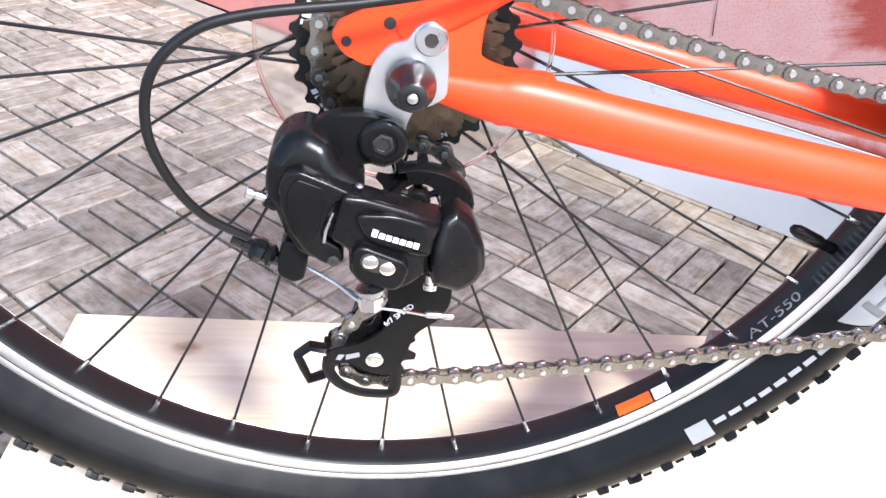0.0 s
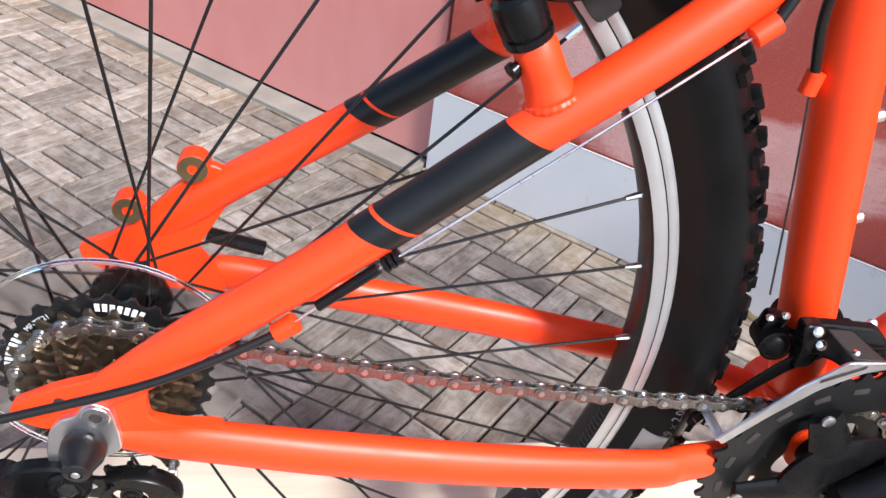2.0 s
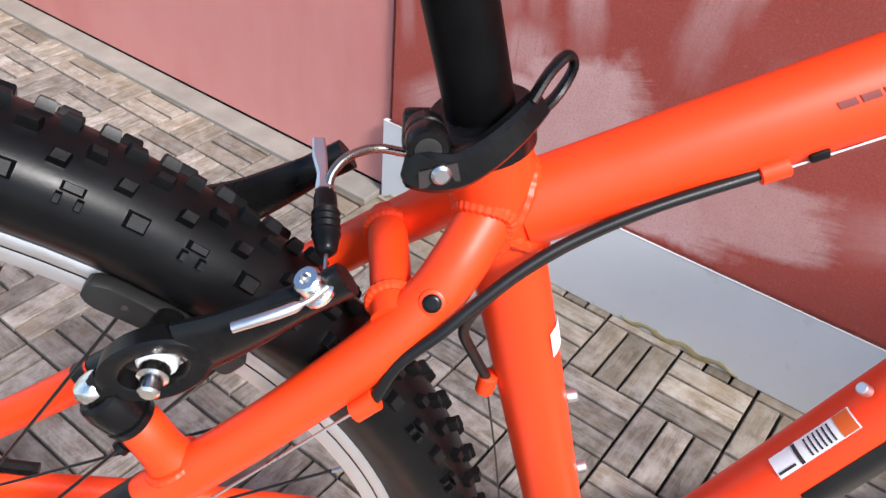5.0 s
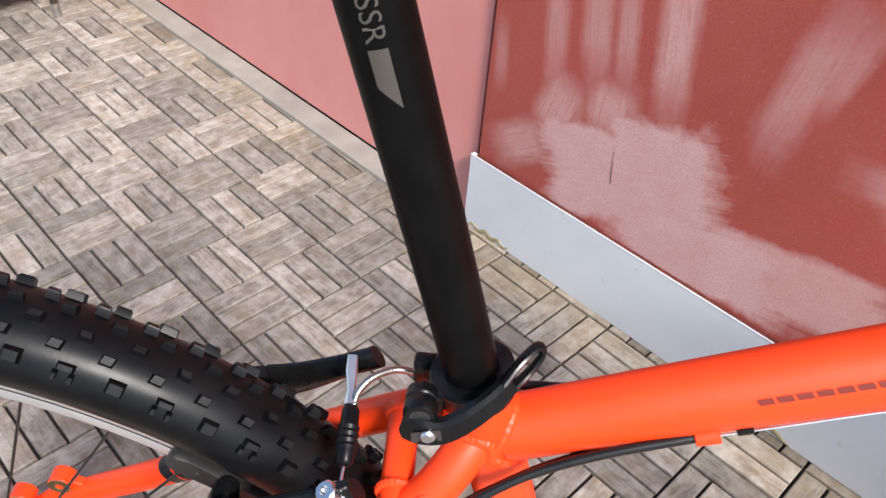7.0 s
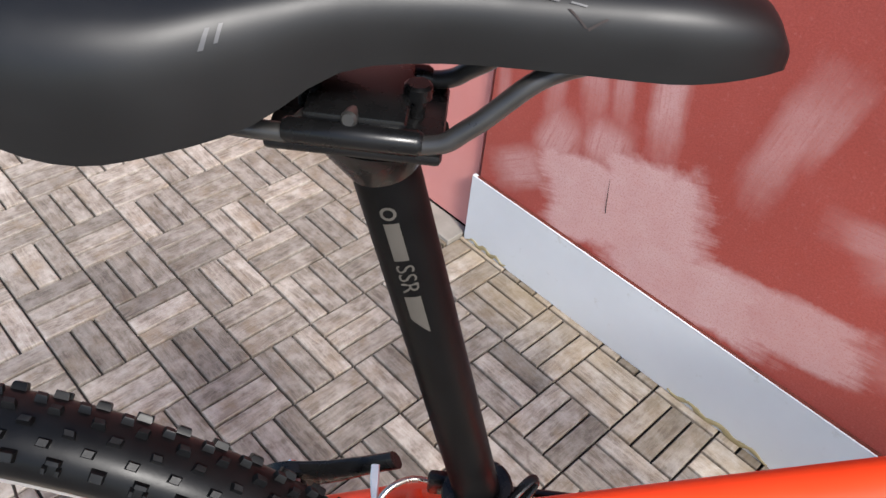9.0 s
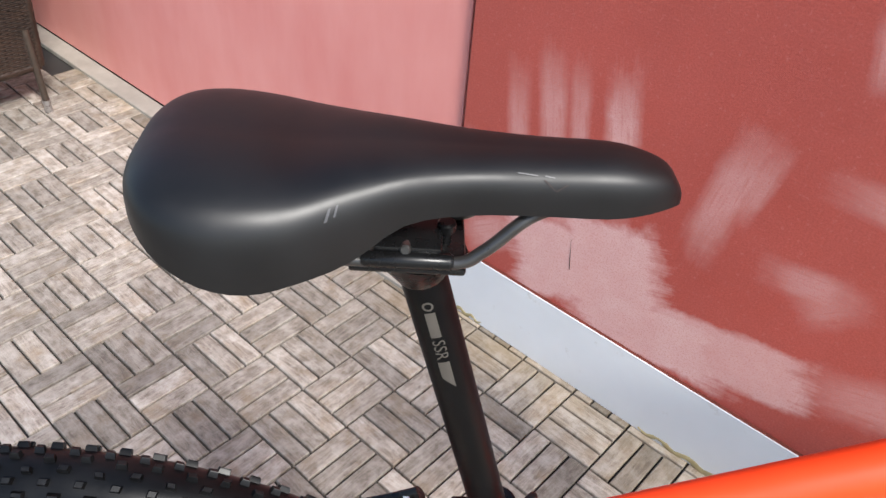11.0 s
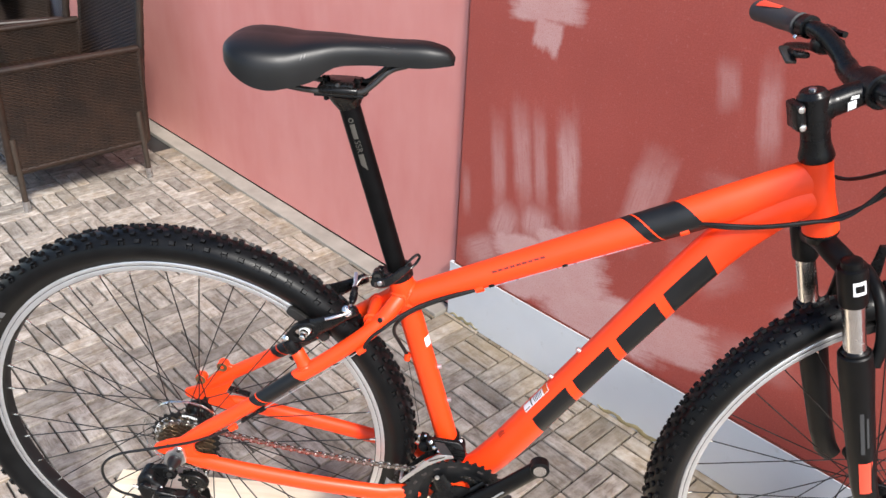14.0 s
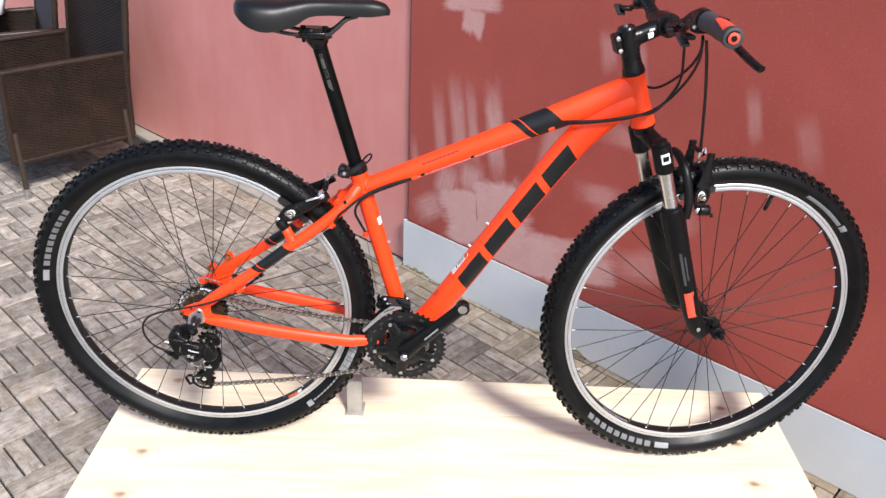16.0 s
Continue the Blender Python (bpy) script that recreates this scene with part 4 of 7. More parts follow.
# chain
CHAIN_Y = lambda x: -0.0366 - 0.0034 * min(1, max(0, x / 0.44))
C1, RC1 = V((0, R_WHEEL - 0.002)), 22 * 0.0127 / (2 * math.pi) * 0.95
C2, RC2 = V((BB.x, BB.z)), 22 * 0.0127 / (2 * math.pi)
PU, PL = V((0.010, 0.2990)), V((-0.006, 0.202))
RP = 11 * 0.0127 / (2 * math.pi)


def chain_line():
    """The chain's loop in the x-z plane: over the cog, to the ring, back to the lower pulley, between the pulleys and up to the cog."""
    pts = []
    a2 = math.atan2((C2 - C1).y, (C2 - C1).x) + math.pi / 2
    for k in range(15):                          # round the chainring, front half, downwards
        a = a2 - math.pi * 1.0 * k / 14
        pts.append(C2 + V((math.cos(a), math.sin(a))) * RC2)
    for x, z in ((0.371, 0.2365), (0.310, 0.2235), (0.261, 0.2130), (0.205, 0.2035), (0.152, 0.1955), (0.090, 0.1885)):    # the slack lower run
        pts.append(V((x, z)))
    low = PL + V((0.25, -1)).normalized() * RP
    pts.append(low)
    for a in (-110, -150, -190, -230):           # round the back of the lower pulley
        pts.append(PL + V((math.cos(radians(a)), math.sin(radians(a)))) * RP)
    for a in (-50, -10, 30, 65):                 # in front of the upper pulley
        pts.append(PU + V((math.cos(radians(a)), math.sin(radians(a)))) * RP)
    for k in range(15):                          # round the back of the cog
        a = radians(-110) - radians(154) * k / 14
        pts.append(C1 + V((math.cos(a), math.sin(a))) * RC1)
    for p in spline([(0.020, 0.4040), (0.069, 0.3930), (0.119, 0.3830), (0.184, 0.3715), (0.254, 0.3620), (0.330, 0.3550), (0.400, 0.3512)], 3):    # the slack upper run
        pts.append(V((p.x, p.y)))
    return pts


loop = chain_line()
lens_ = [(loop[(i + 1) % len(loop)] - loop[i]).length for i in range(len(loop))]
total_ = sum(lens_)
N_LINK = int(round(total_ / 0.0127 / 2)) * 2


def chain_at(d):
    d %= total_
    for i, l in enumerate(lens_):
        if d <= l:
            return loop[i].lerp(loop[(i + 1) % len(loop)], d / l)
        d -= l
    return loop[0]


def link_mesh(wide):
    """Two figure-eight side plates and their pins; x runs along the link."""
    bm = bmesh.new()
    p = 0.0127
    y = 0.0032 if wide else 0.0022
    for sg in (-1, 1):
        out = []
        for k in range(9):
            a = radians(90 + 180 * k / 8)
            out.append((0.0043 * math.cos(a), 0.0043 * math.sin(a)))
        out.append((p / 2, -0.0029))
        for k in range(9):
            a = radians(-90 + 180 * k / 8)
            out.append((p + 0.0043 * math.cos(a), 0.0043 * math.sin(a)))
        out.append((p / 2, 0.0029))
        plate(bm, [V(q) for q in out], sg * y, sg * (y - 0.0009), 0.0002)
    flats = len(bm.faces)
    for x in (0, p):
        if wide:
            rod(bm, (x, -0.0039, 0), (x, 0.0039, 0), 0.0018, 8)
        else:
            rod(bm, (x, -0.0018, 0), (x, 0.0018, 0), 0.0038, 10)
    bm.faces.ensure_lookup_table()
    for face in bm.faces[flats:]:                # pins and rollers are brighter than the plates
        face.material_index = 1
    return bm


chain = None
proto = {}
for i in range(N_LINK):
    a, b = chain_at(i * total_ / N_LINK), chain_at((i + 1) * total_ / N_LINK)
    ya = CHAIN_Y(a.x) if a.y > 0.3 or a.x > 0.2 else -0.0366 - 0.0149 * min(1, max(0, (0.33 - a.y) / 0.03)) if a.x < 0.06 else -0.0515 + (0.0115) * min(1, (a.x - 0.06) / 0.36)
    yb = CHAIN_Y(b.x) if b.y > 0.3 or b.x > 0.2 else -0.0366 - 0.0149 * min(1, max(0, (0.33 - b.y) / 0.03)) if b.x < 0.06 else -0.0515 + (0.0115) * min(1, (b.x - 0.06) / 0.36)
    if a.y < 0.28 and a.x >= 0.06:
        ya = -0.0515 + 0.0115 * min(1, (a.x - 0.0) / 0.42)
    if b.y < 0.28 and b.x >= 0.06:
        yb = -0.0515 + 0.0115 * min(1, (b.x - 0.0) / 0.42)
    m = Matrix.Translation((a.x, ya, a.y)) @ (V((b.x - a.x, yb - ya, b.y - a.y)).to_track_quat("X", "Z").to_matrix().to_4x4())
    wide = i % 2 == 0
    if chain is None:
        chain = part("chain", link_mesh(True), CHAIN_METAL, bike, "oily dark steel chain", at=m)
        proto[True] = chain
        inv = m.inverted()
        continue
    if wide not in proto:
        proto[wide] = part("chain_link", link_mesh(wide), CHAIN_METAL, chain, at=inv @ m)
    else:
        o = new("chain_link", proto[wide].data)
        o.parent, o.matrix_basis = chain, inv @ m

for link in proto.values():
    link.data.materials.append(STEEL)

# seat post, collar and saddle
post_top = BB + st_dir * ((0.935 - BB.z) / st_dir.z)
post = part("seat_post", tube([ST_TOP - st_dir * 0.02, post_top], 0.0136, 28), POST_BLACK, bike, "black seat post with a champagne stripe")


def on_post(u, v):
    """u runs down the post from the clamp, v round it to the back of its near side."""
    a = v / 0.0139
    n = st_dir.cross(V((0, 1, 0)))
    return post_top - st_dir * (u - 0.0045) + (V((0, -1, 0)) * math.cos(a) + n * math.sin(a)) * 0.01385


for quad in ([(0.0350, -0.0032), (0.0550, -0.0032), (0.0550, 0.0032), (0.0350, 0.0032)], [(0.0760, -0.0036), (0.0990, -0.0036), (0.0900, 0.0036), (0.0760, 0.0036)]):
    part("post_stripe", sheet([quad], on_post), TAN_PRINT, post, "champagne printed stripe")
part("post_letters", lettering("SSR", 0.0110, lambda u, v: on_post(0.0655 + u, -v)), TAN_PRINT, post)
part("post_mark", sheet([[(0.0300 + r * math.cos(radians(q)), r * math.sin(radians(q))) for r, q in ((0.0021, k), (0.0034, k), (0.0034, k + 30), (0.0021, k + 30))] for k in range(0, 360, 30)], on_post, 2), TAN_PRINT, post, "round champagne mark")

collar = part("seat_collar", turned(bmesh.new(), ST_TOP - st_dir * 0.005, st_dir, [(0, 0.0186), (0.0008, 0.0198), (0.008, 0.0202), (0.0125, 0.0198), (0.0135, 0.0212), (0.0155, 0.0212), (0.0165, 0.0200), (0.0165, 0.0140)], 32), PLASTIC, bike, "black quick-release seat collar")
c0 = ST_TOP - st_dir * 0.004
for y in (-0.0105, 0.0105):
    part("collar_ear", block(bmesh.new(), (0.017, 0.008, 0.018), Matrix.Translation(c0 + V((-0.024, y, -0.001))), 0.0025), PLASTIC, collar)
barrel = turned(bmesh.new(), (0.3060, -0.0180, 0.6970), (0, -1, 0.03), [(0, 0.0055), (0.0005, 0.0072), (0.0060, 0.0076), (0.0068, 0.0068), (0.0080, 0.0077), (0.0145, 0.0079), (0.0162, 0.0070), (0.0164, 0.0050), (0.0156, 0.0048)], 28)
part("clamp_barrel", barrel, PLASTIC, collar, "ridged black clamp barrel")
part("barrel_face", turned(bmesh.new(), (0.3060, -0.0335, 0.6974), (0, -1, 0.03), [(0, 0.0048), (0.0007, 0.0048), (0.0009, 0.0040), (0.0007, 0.001)], 24), SATIN_GREY, collar, "worn bronze-grey pin face")


def flat_bar(pts, sizes, side):
    """A flat bar with softened edges along pts; sizes: (half thickness, half width) at each point."""
    bm = bmesh.new()
    rows = []
    for i, p in enumerate(pts):
        t = (pts[min(i + 1, len(pts) - 1)] - pts[max(i - 1, 0)]).normalized()
        s_ = (V(side) - t * V(side).dot(t)).normalized()
        u = t.cross(s_)
        h, w = sizes[i]
        e = h * 0.5
        rows.append([bm.verts.new(p + s_ * a + u * b) for a, b in ((h, w - e), (h - e, w), (-h + e, w), (-h, w - e), (-h, -w + e), (-h + e, -w), (h - e, -w), (h, -w + e))])
    for i in range(len(rows) - 1):
        for k in range(8):
            bm.faces.new((rows[i][k], rows[i][(k + 1) % 8], rows[i + 1][(k + 1) % 8], rows[i + 1][k]))
    bm.faces.new(rows[0]), bm.faces.new(rows[-1])
    return bm


lever_line = spline([V(p) for p in ((0.2985, -0.0310, 0.6905), (0.3075, -0.0345, 0.6895), (0.3170, -0.0345, 0.6905), (0.3270, -0.0315, 0.6955), (0.3370, -0.0255, 0.7015), (0.3460, -0.0170, 0.7070))], 6)
lever_size = [(0.0030, 0.0048), (0.0036, 0.0068)] + [(0.0038, 0.0078 - 0.0026 * k / 28) for k in range(len(lever_line) - 2)]
part("clamp_lever", flat_bar(lever_line, lever_size, (0.25, -1, 0.2)), PLASTIC, collar, "black curved clamp lever")
part("lever_loop", sweep(bmesh.new(), spline([V(p) for p in ((0.3420, -0.0205, 0.7090), (0.3495, -0.0120, 0.7165), (0.3570, -0.0050, 0.7200), (0.3600, -0.0045, 0.7150), (0.3540, -0.0105, 0.7070), (0.3445, -0.0185, 0.7020))], 5), [(0.0030, 0.0019)] * 26, 10), PLASTIC, collar)
slot_n = V((0.05, -1, 0.12)).normalized()
slot_at = V((0.3095, -0.0386, 0.6900))
slot_u = V((0.95, 0.02, 0.28)).normalized()
slot_v = slot_n.cross(slot_u)
part("lever_slot", sheet([[(-0.0075, -0.0030), (0.0070, -0.0036), (0.0075, 0.0034), (-0.0062, 0.0034)]], lambda u, v: slot_at + slot_u * u + slot_v * v, 2), GAP, collar)
part("clamp_bolt", turned(bmesh.new(), slot_at + slot_u * 0.001 + slot_v * 0.0005, slot_n, [(0, 0.0036), (0.0010, 0.0036), (0.0020, 0.0026)], 18), STEEL, collar)

# saddle
SAD = ((0.1205, 0.0123, 0.9985, 0.9915), (0.1235, 0.0338, 1.0045, 0.9870), (0.1315, 0.0502, 1.0090, 0.9825), (0.1435, 0.0605, 1.0125, 0.9735), (0.1620, 0.0656, 1.0140, 0.9640), (0.1830, 0.0644, 1.0135, 0.9595), (0.2050, 0.0580, 1.0120, 0.9620), (0.2300, 0.0456, 1.0135, 0.9670), (0.2552, 0.0338, 1.0132, 0.9819), (0.2856, 0.0262, 1.0119, 0.9845), (0.3211, 0.0230, 1.0108, 0.9841), (0.3565, 0.0215, 1.0109, 0.9835), (0.3748, 0.0185, 1.0078, 0.9848), (0.3879, 0.0133, 1.0026, 0.9859), (0.3951, 0.0085, 0.9935, 0.9860))


def saddle_mesh():
    bm = bmesh.new()
    rows = []
    for x, w, zt, zb in spline(SAD, 3):
        row = []
        dip = 0.004 * math.exp(-((x - 0.22) / 0.09) ** 2)
        for k in range(23):
            q = -1 + 2 * k / 22
            th = abs(q) * math.pi / 2
            y = w * math.sin(th) ** 0.9
            z = zb + (zt - zb) * max(math.cos(th), 0) ** 0.46 - dip * max(0, 1 - abs(q) * 1.6)
            row.append(bm.verts.new((x, math.copysign(y, q), z)))
        for k in range(1, 8):                    # underside
            row.append(bm.verts.new((x, w * 0.94 * (1 - 2 * k / 8), zb + 0.004)))
        rows.append(row)
    n = len(rows[0])
    for i in range(len(rows) - 1):
        for k in range(n):
            bm.faces.new((rows[i][k], rows[i][(k + 1) % n], rows[i + 1][(k + 1) % n], rows[i + 1][k]))
    bm.faces.new(rows[0]), bm.faces.new(rows[-1])
    bmesh.ops.subdivide_edges(bm, edges=bm.edges[:], cuts=1, smooth=0.6, use_grid_fill=True)
    return bm


saddle = part("saddle", saddle_mesh(), LEATHER, bike, "smooth black padded saddle", angle=80)


def on_saddle(x, q):
    """A place on the cover: x along the saddle, q across it from -1 (near edge) over the ridge to 1."""
    k = max(i for i in range(len(SAD) - 1) if SAD[i][0] <= x)
    g = (x - SAD[k][0]) / (SAD[k + 1][0] - SAD[k][0])
    w, zt, zb = (SAD[k][c] * (1 - g) + SAD[k + 1][c] * g for c in (1, 2, 3))
    th = abs(q) * math.pi / 2
    return V((x, math.copysign(w * math.sin(th) ** 0.9, q) * 1.012, zb + (zt - zb) * max(math.cos(th), 0) ** 0.46 + 0.0004))


for quad in ([(0.2185, -0.80), (0.2200, -0.80), (0.2215, -0.70), (0.2203, -0.70)], [(0.2225, -0.78), (0.2236, -0.78), (0.2248, -0.69), (0.2237, -0.69)],
             [(0.3080, -0.56), (0.3180, -0.60), (0.3185, -0.58), (0.3085, -0.54)], [(0.3215, -0.60), (0.3265, -0.63), (0.3268, -0.61), (0.3220, -0.58)]):
    part("scuff", sheet([quad], on_saddle, 3), FAINT_PRINT, saddle, "thin silvery scuff")
part("saddle_seam", sheet([[(0.3210, -0.66), (0.3270, -0.82), (0.3278, -0.82), (0.3220, -0.66)], [(0.3278, -0.82), (0.3330, -0.72), (0.3338, -0.73), (0.3282, -0.84)]], on_saddle, 3), GAP, saddle)
for sg in (-1, 1):
    rail = spline([(0.338, sg * 0.008, 0.982), (0.318, sg * 0.014, 0.976), (0.297, sg * 0.020, 0.958), (0.280, sg * 0.0215, 0.9495), (0.225, sg * 0.0215, 0.949), (0.185, sg * 0.028, 0.957), (0.155, sg * 0.036, 0.966)], 6)
    part("saddle_rail", tube(rail, 0.0036, 12), SATIN_GREY, saddle, "dark steel saddle rail")
clamp = bmesh.new()
sweep(clamp, [post_top - st_dir * 0.012, post_top, post_top + V((0, 0, 0.006))], [(0.0140, 0.0140), (0.018, 0.021), (0.022, 0.027)], 20)
block(clamp, (0.062, 0.048, 0.005), Matrix.Translation(post_top + V((-0.006, 0, 0.0100))), 0.002)
for y in (-0.0215, 0.0215):
    turned(clamp, post_top + V((-0.030, y, 0.0155)), (1, 0, 0), [(0, 0.0036), (0.002, 0.0048), (0.046, 0.0048), (0.048, 0.0036)], 16)
block(clamp, (0.036, 0.040, 0.006), Matrix.Translation(post_top + V((-0.006, 0, 0.0195))), 0.0025)
for x in (-0.026, 0.014):
    turned(clamp, post_top + V((x, 0, -0.004)), (0, 0, 1), [(0, 0.0032), (0.024, 0.0032), (0.0245, 0.0052), (0.029, 0.0052), (0.030, 0.004)], 14)
part("saddle_clamp", clamp, PLASTIC, saddle, "black micro-adjust saddle clamp")
# two small bits added where glints stand above the rail
for x, z, r in ((0.2380, 0.9530, 0.0026), (0.2560, 0.9570, 0.0030)):
    part("clamp_nut", turned(bmesh.new(), (x, -0.022, z), (0.1, 1, -0.3), [(0, r * 0.7), (0.001, r), (0.012, r)], 14), SATIN_GREY, saddle, "small grey bit added in place of a glint on the clamp")

# fork, turned with the wheel
down = -steer_axis
fwd_s = V((steer_axis.z, 0, -steer_axis.x))         # square to the steering axis, forwards


def sp(d, f, y):
    """A place on the fork before it is turned: d below the head tube along the axis, f in front of it."""
    return HEAD_LOW + down * d + fwd_s * f + V((0, y, 0))


fork = bmesh.new()
turned(fork, sp(-0.002, 0, 0), down, [(0, 0.0215), (0.004, 0.0225), (0.008, 0.0200), (0.016, 0.0185)], 28)
sweep(fork, spline([sp(0.045, 0.008, -0.066), sp(0.032, 0.008, -0.054), sp(0.018, 0.002, -0.02), sp(0.016, 0.002, 0), sp(0.018, 0.002, 0.02), sp(0.032, 0.008, 0.054), sp(0.045, 0.008, 0.066)], 5), [(0.017, 0.013)] * 31, 18, side=(0, 0, 1))
crown = part("fork", fork, MATT_BLACK, bike, "black suspension fork crown", at=STEER)
for sg in (-1, 1):
    y = sg * 0.063
    cap = turned(bmesh.new(), sp(0.012, 0.007, y), down, [(0, 0.009), (0.002, 0.0125), (0.010, 0.0130), (0.012, 0.0175), (0.020, 0.0185), (0.062, 0.0178), (0.066, 0.0165), (0.066, 0.014)], 24)
    part("fork_shoulder", cap, MATT_BLACK, crown)
    part("stanchion", tube([sp(0.055, 0.007, y), sp(0.20, 0.007, y)], 0.0140, 24), CHROME, crown, "bright chromed stanchion")
    low = bmesh.new()
    sweep(low, [sp(d, f, y) for d, f in ((0.156, 0.007), (0.158, 0.007), (0.175, 0.007), (0.185, 0.008), (0.26, 0.009), (0.40, 0.013), (0.445, 0.018), (0.468, 0.028))],
          [(0.0185, 0.0190), (0.0205, 0.0215), (0.0205, 0.0225), (0.0190, 0.0235), (0.0178, 0.0215), (0.0160, 0.0185), (0.0125, 0.0180), (0.0080, 0.0150)], 24)
    fa = FRONT_AXLE + V((0, y * 0.97, 0))
    turned(low, fa + V((0, -0.0065, 0)), (0, 1, 0), [(0, 0.0130), (0.001, 0.0145), (0.012, 0.0145), (0.013, 0.013)], 24)
    part("lower_leg", low, MATT_BLACK, crown, "matt black fork leg")
    seal = turned(bmesh.new(), sp(0.150, 0.007, y), down, [(0, 0.0150), (0.002, 0.0172), (0.007, 0.0172), (0.008, 0.0185)], 24)
    part("dust_seal", seal, PLASTIC, crown)
    if sg < 0:
        part("leg_sticker", sheet([[(0.345, -0.6), (0.405, -0.6), (0.405, 0.55), (0.345, 0.55)]], lambda d, a: sp(d, 0.0110 + 0.0200 * math.sin(a) * (1.03 - (d - 0.26) * 0.6), y - 0.0172 * math.cos(a) * (1.03 - (d - 0.26) * 0.6))), RED_RUBBER, crown, "orange red sticker on the fork leg")
        part("leg_writing", sheet([[(0.25, -0.35), (0.325, -0.35), (0.325, -0.1), (0.25, -0.1)], [(0.26, 0.05), (0.315, 0.05), (0.315, 0.2), (0.26, 0.2)]], lambda d, a: sp(d, 0.0095 + 0.0215 * math.sin(a), y - 0.0182 * math.cos(a))), GREY_RUBBER, crown)
        part("shoulder_badge", sheet([[(0.036, -0.45), (0.056, -0.45), (0.056, 0.45), (0.036, 0.45)]], lambda d, a: sp(d, 0.007 + 0.0187 * math.sin(a), y - 0.0187 * math.cos(a))), WHITE_PRINT, crown, "white badge on the fork shoulder")
        part("badge_mark", sheet([[(0.041, -0.3), (0.051, -0.3), (0.051, 0.3), (0.041, 0.3)]], lambda d, a: sp(d, 0.007 + 0.0190 * math.sin(a), y - 0.0190 * math.cos(a))), PLASTIC, crown)
    else:
        part("leg_tag", sheet([[(0.19, 1.9), (0.215, 1.9), (0.215, 2.9), (0.19, 2.9)]], lambda d, a: sp(d, 0.009 + 0.0240 * math.cos(a), y - 0.0192 * math.sin(a))), YELLOW_PRINT, crown, "yellow tag")
arch = spline([sp(0.185, 0.030, -0.066), sp(0.15, 0.044, -0.062), sp(0.10, 0.052, -0.045), sp(0.078, 0.054, -0.015), sp(0.076, 0.054, 0), sp(0.078, 0.054, 0.015), sp(0.10, 0.052, 0.045), sp(0.15, 0.044, 0.062), sp(0.185, 0.030, 0.066)], 5)
part("brake_arch", tube(arch, [(0.009, 0.0075)] * len(arch), 14, side=(1, 0, 0)), MATT_BLACK, crown)
fn = turned(bmesh.new(), FRONT_AXLE + V((0, -0.071, 0)), (0, -1, 0), [(0, 0.0085), (0.006, 0.0085), (0.010, 0.006), (0.012, 0.0055)], 18)
part("axle_nut", fn, PLASTIC, crown)
part("leg_screw", turned(bmesh.new(), sp(0.440, 0.017, -0.077), (0, -1, 0), [(0, 0.0042), (0.0012, 0.0042), (0.0018, 0.003)], 14), STEEL, crown)

# stem and handlebar
sA, sB = HEAD_TOP, HEAD_TOP + steer_axis * 0.056
BAR = V((0.892, 0, 0.986))
stem = bmesh.new()
turned(stem, sA, steer_axis, [(0, 0.0205), (0.004, 0.0215), (0.010, 0.0200), (0.018, 0.0178), (0.0285, 0.0172), (0.0290, 0.0166), (0.0305, 0.0166), (0.031, 0.0172), (0.0405, 0.0172), (0.041, 0.0185), (0.082, 0.0185), (0.084, 0.0165), (0.086, 0.016), (0.089, 0.0135)], 28)
mid = sA + steer_axis * 0.0635
sweep(stem, spline([mid + (BAR - mid) * 0.08, mid.lerp(BAR, 0.35), mid.lerp(BAR, 0.7), BAR - (BAR - mid).normalized() * 0.010], 4), [(0.0170, 0.0190)] * 3 + [(0.0155, 0.0165)] * 5 + [(0.0165, 0.0155)] * 5, 20)
turned(stem, BAR + V((0, -0.021, 0)), (0, 1, 0), [(0, 0.0195), (0.002, 0.0215), (0.040, 0.0215), (0.042, 0.0195)], 24)
block(stem, (0.012, 0.030, 0.034), Matrix.Translation(mid - fwd_s * 0.0215) @ Matrix.Rotation(math.asin(steer_axis.x), 4, "Y"), 0.003)
stem_ob = part("stem", stem, PLASTIC, bike, "glossy black stem", at=STEER)
for d in (-0.0115, 0.0115):
    part("stem_bolt", turned(bmesh.new(), mid - fwd_s * 0.0215 + steer_axis * d + V((0, -0.0155, 0)), (0, -1, 0), [(0, 0.0042), (0.002, 0.0042), (0.0025, 0.003)], 14), CHROME, stem_ob)
part("top_cap_bolt", turned(bmesh.new(), sA + steer_axis * 0.089, steer_axis, [(0, 0.0045), (0.002, 0.0045), (0.003, 0.003)], 14), STEEL, stem_ob)
logo = lambda u, v: mid.lerp(BAR, 0.52) + (BAR - mid).normalized() * u + (BAR - mid).normalized().cross(V((0, -1, 0))) * -v + V((0, -0.0172, 0))
part("stem_mark", sheet([[(-0.007, -0.008), (0.003, -0.008), (0.005, 0.002), (-0.005, 0.002)], [(-0.002, 0.004), (0.008, 0.003), (0.009, 0.007), (0.0, 0.008)]], logo, 2), WHITE_PRINT, stem_ob)

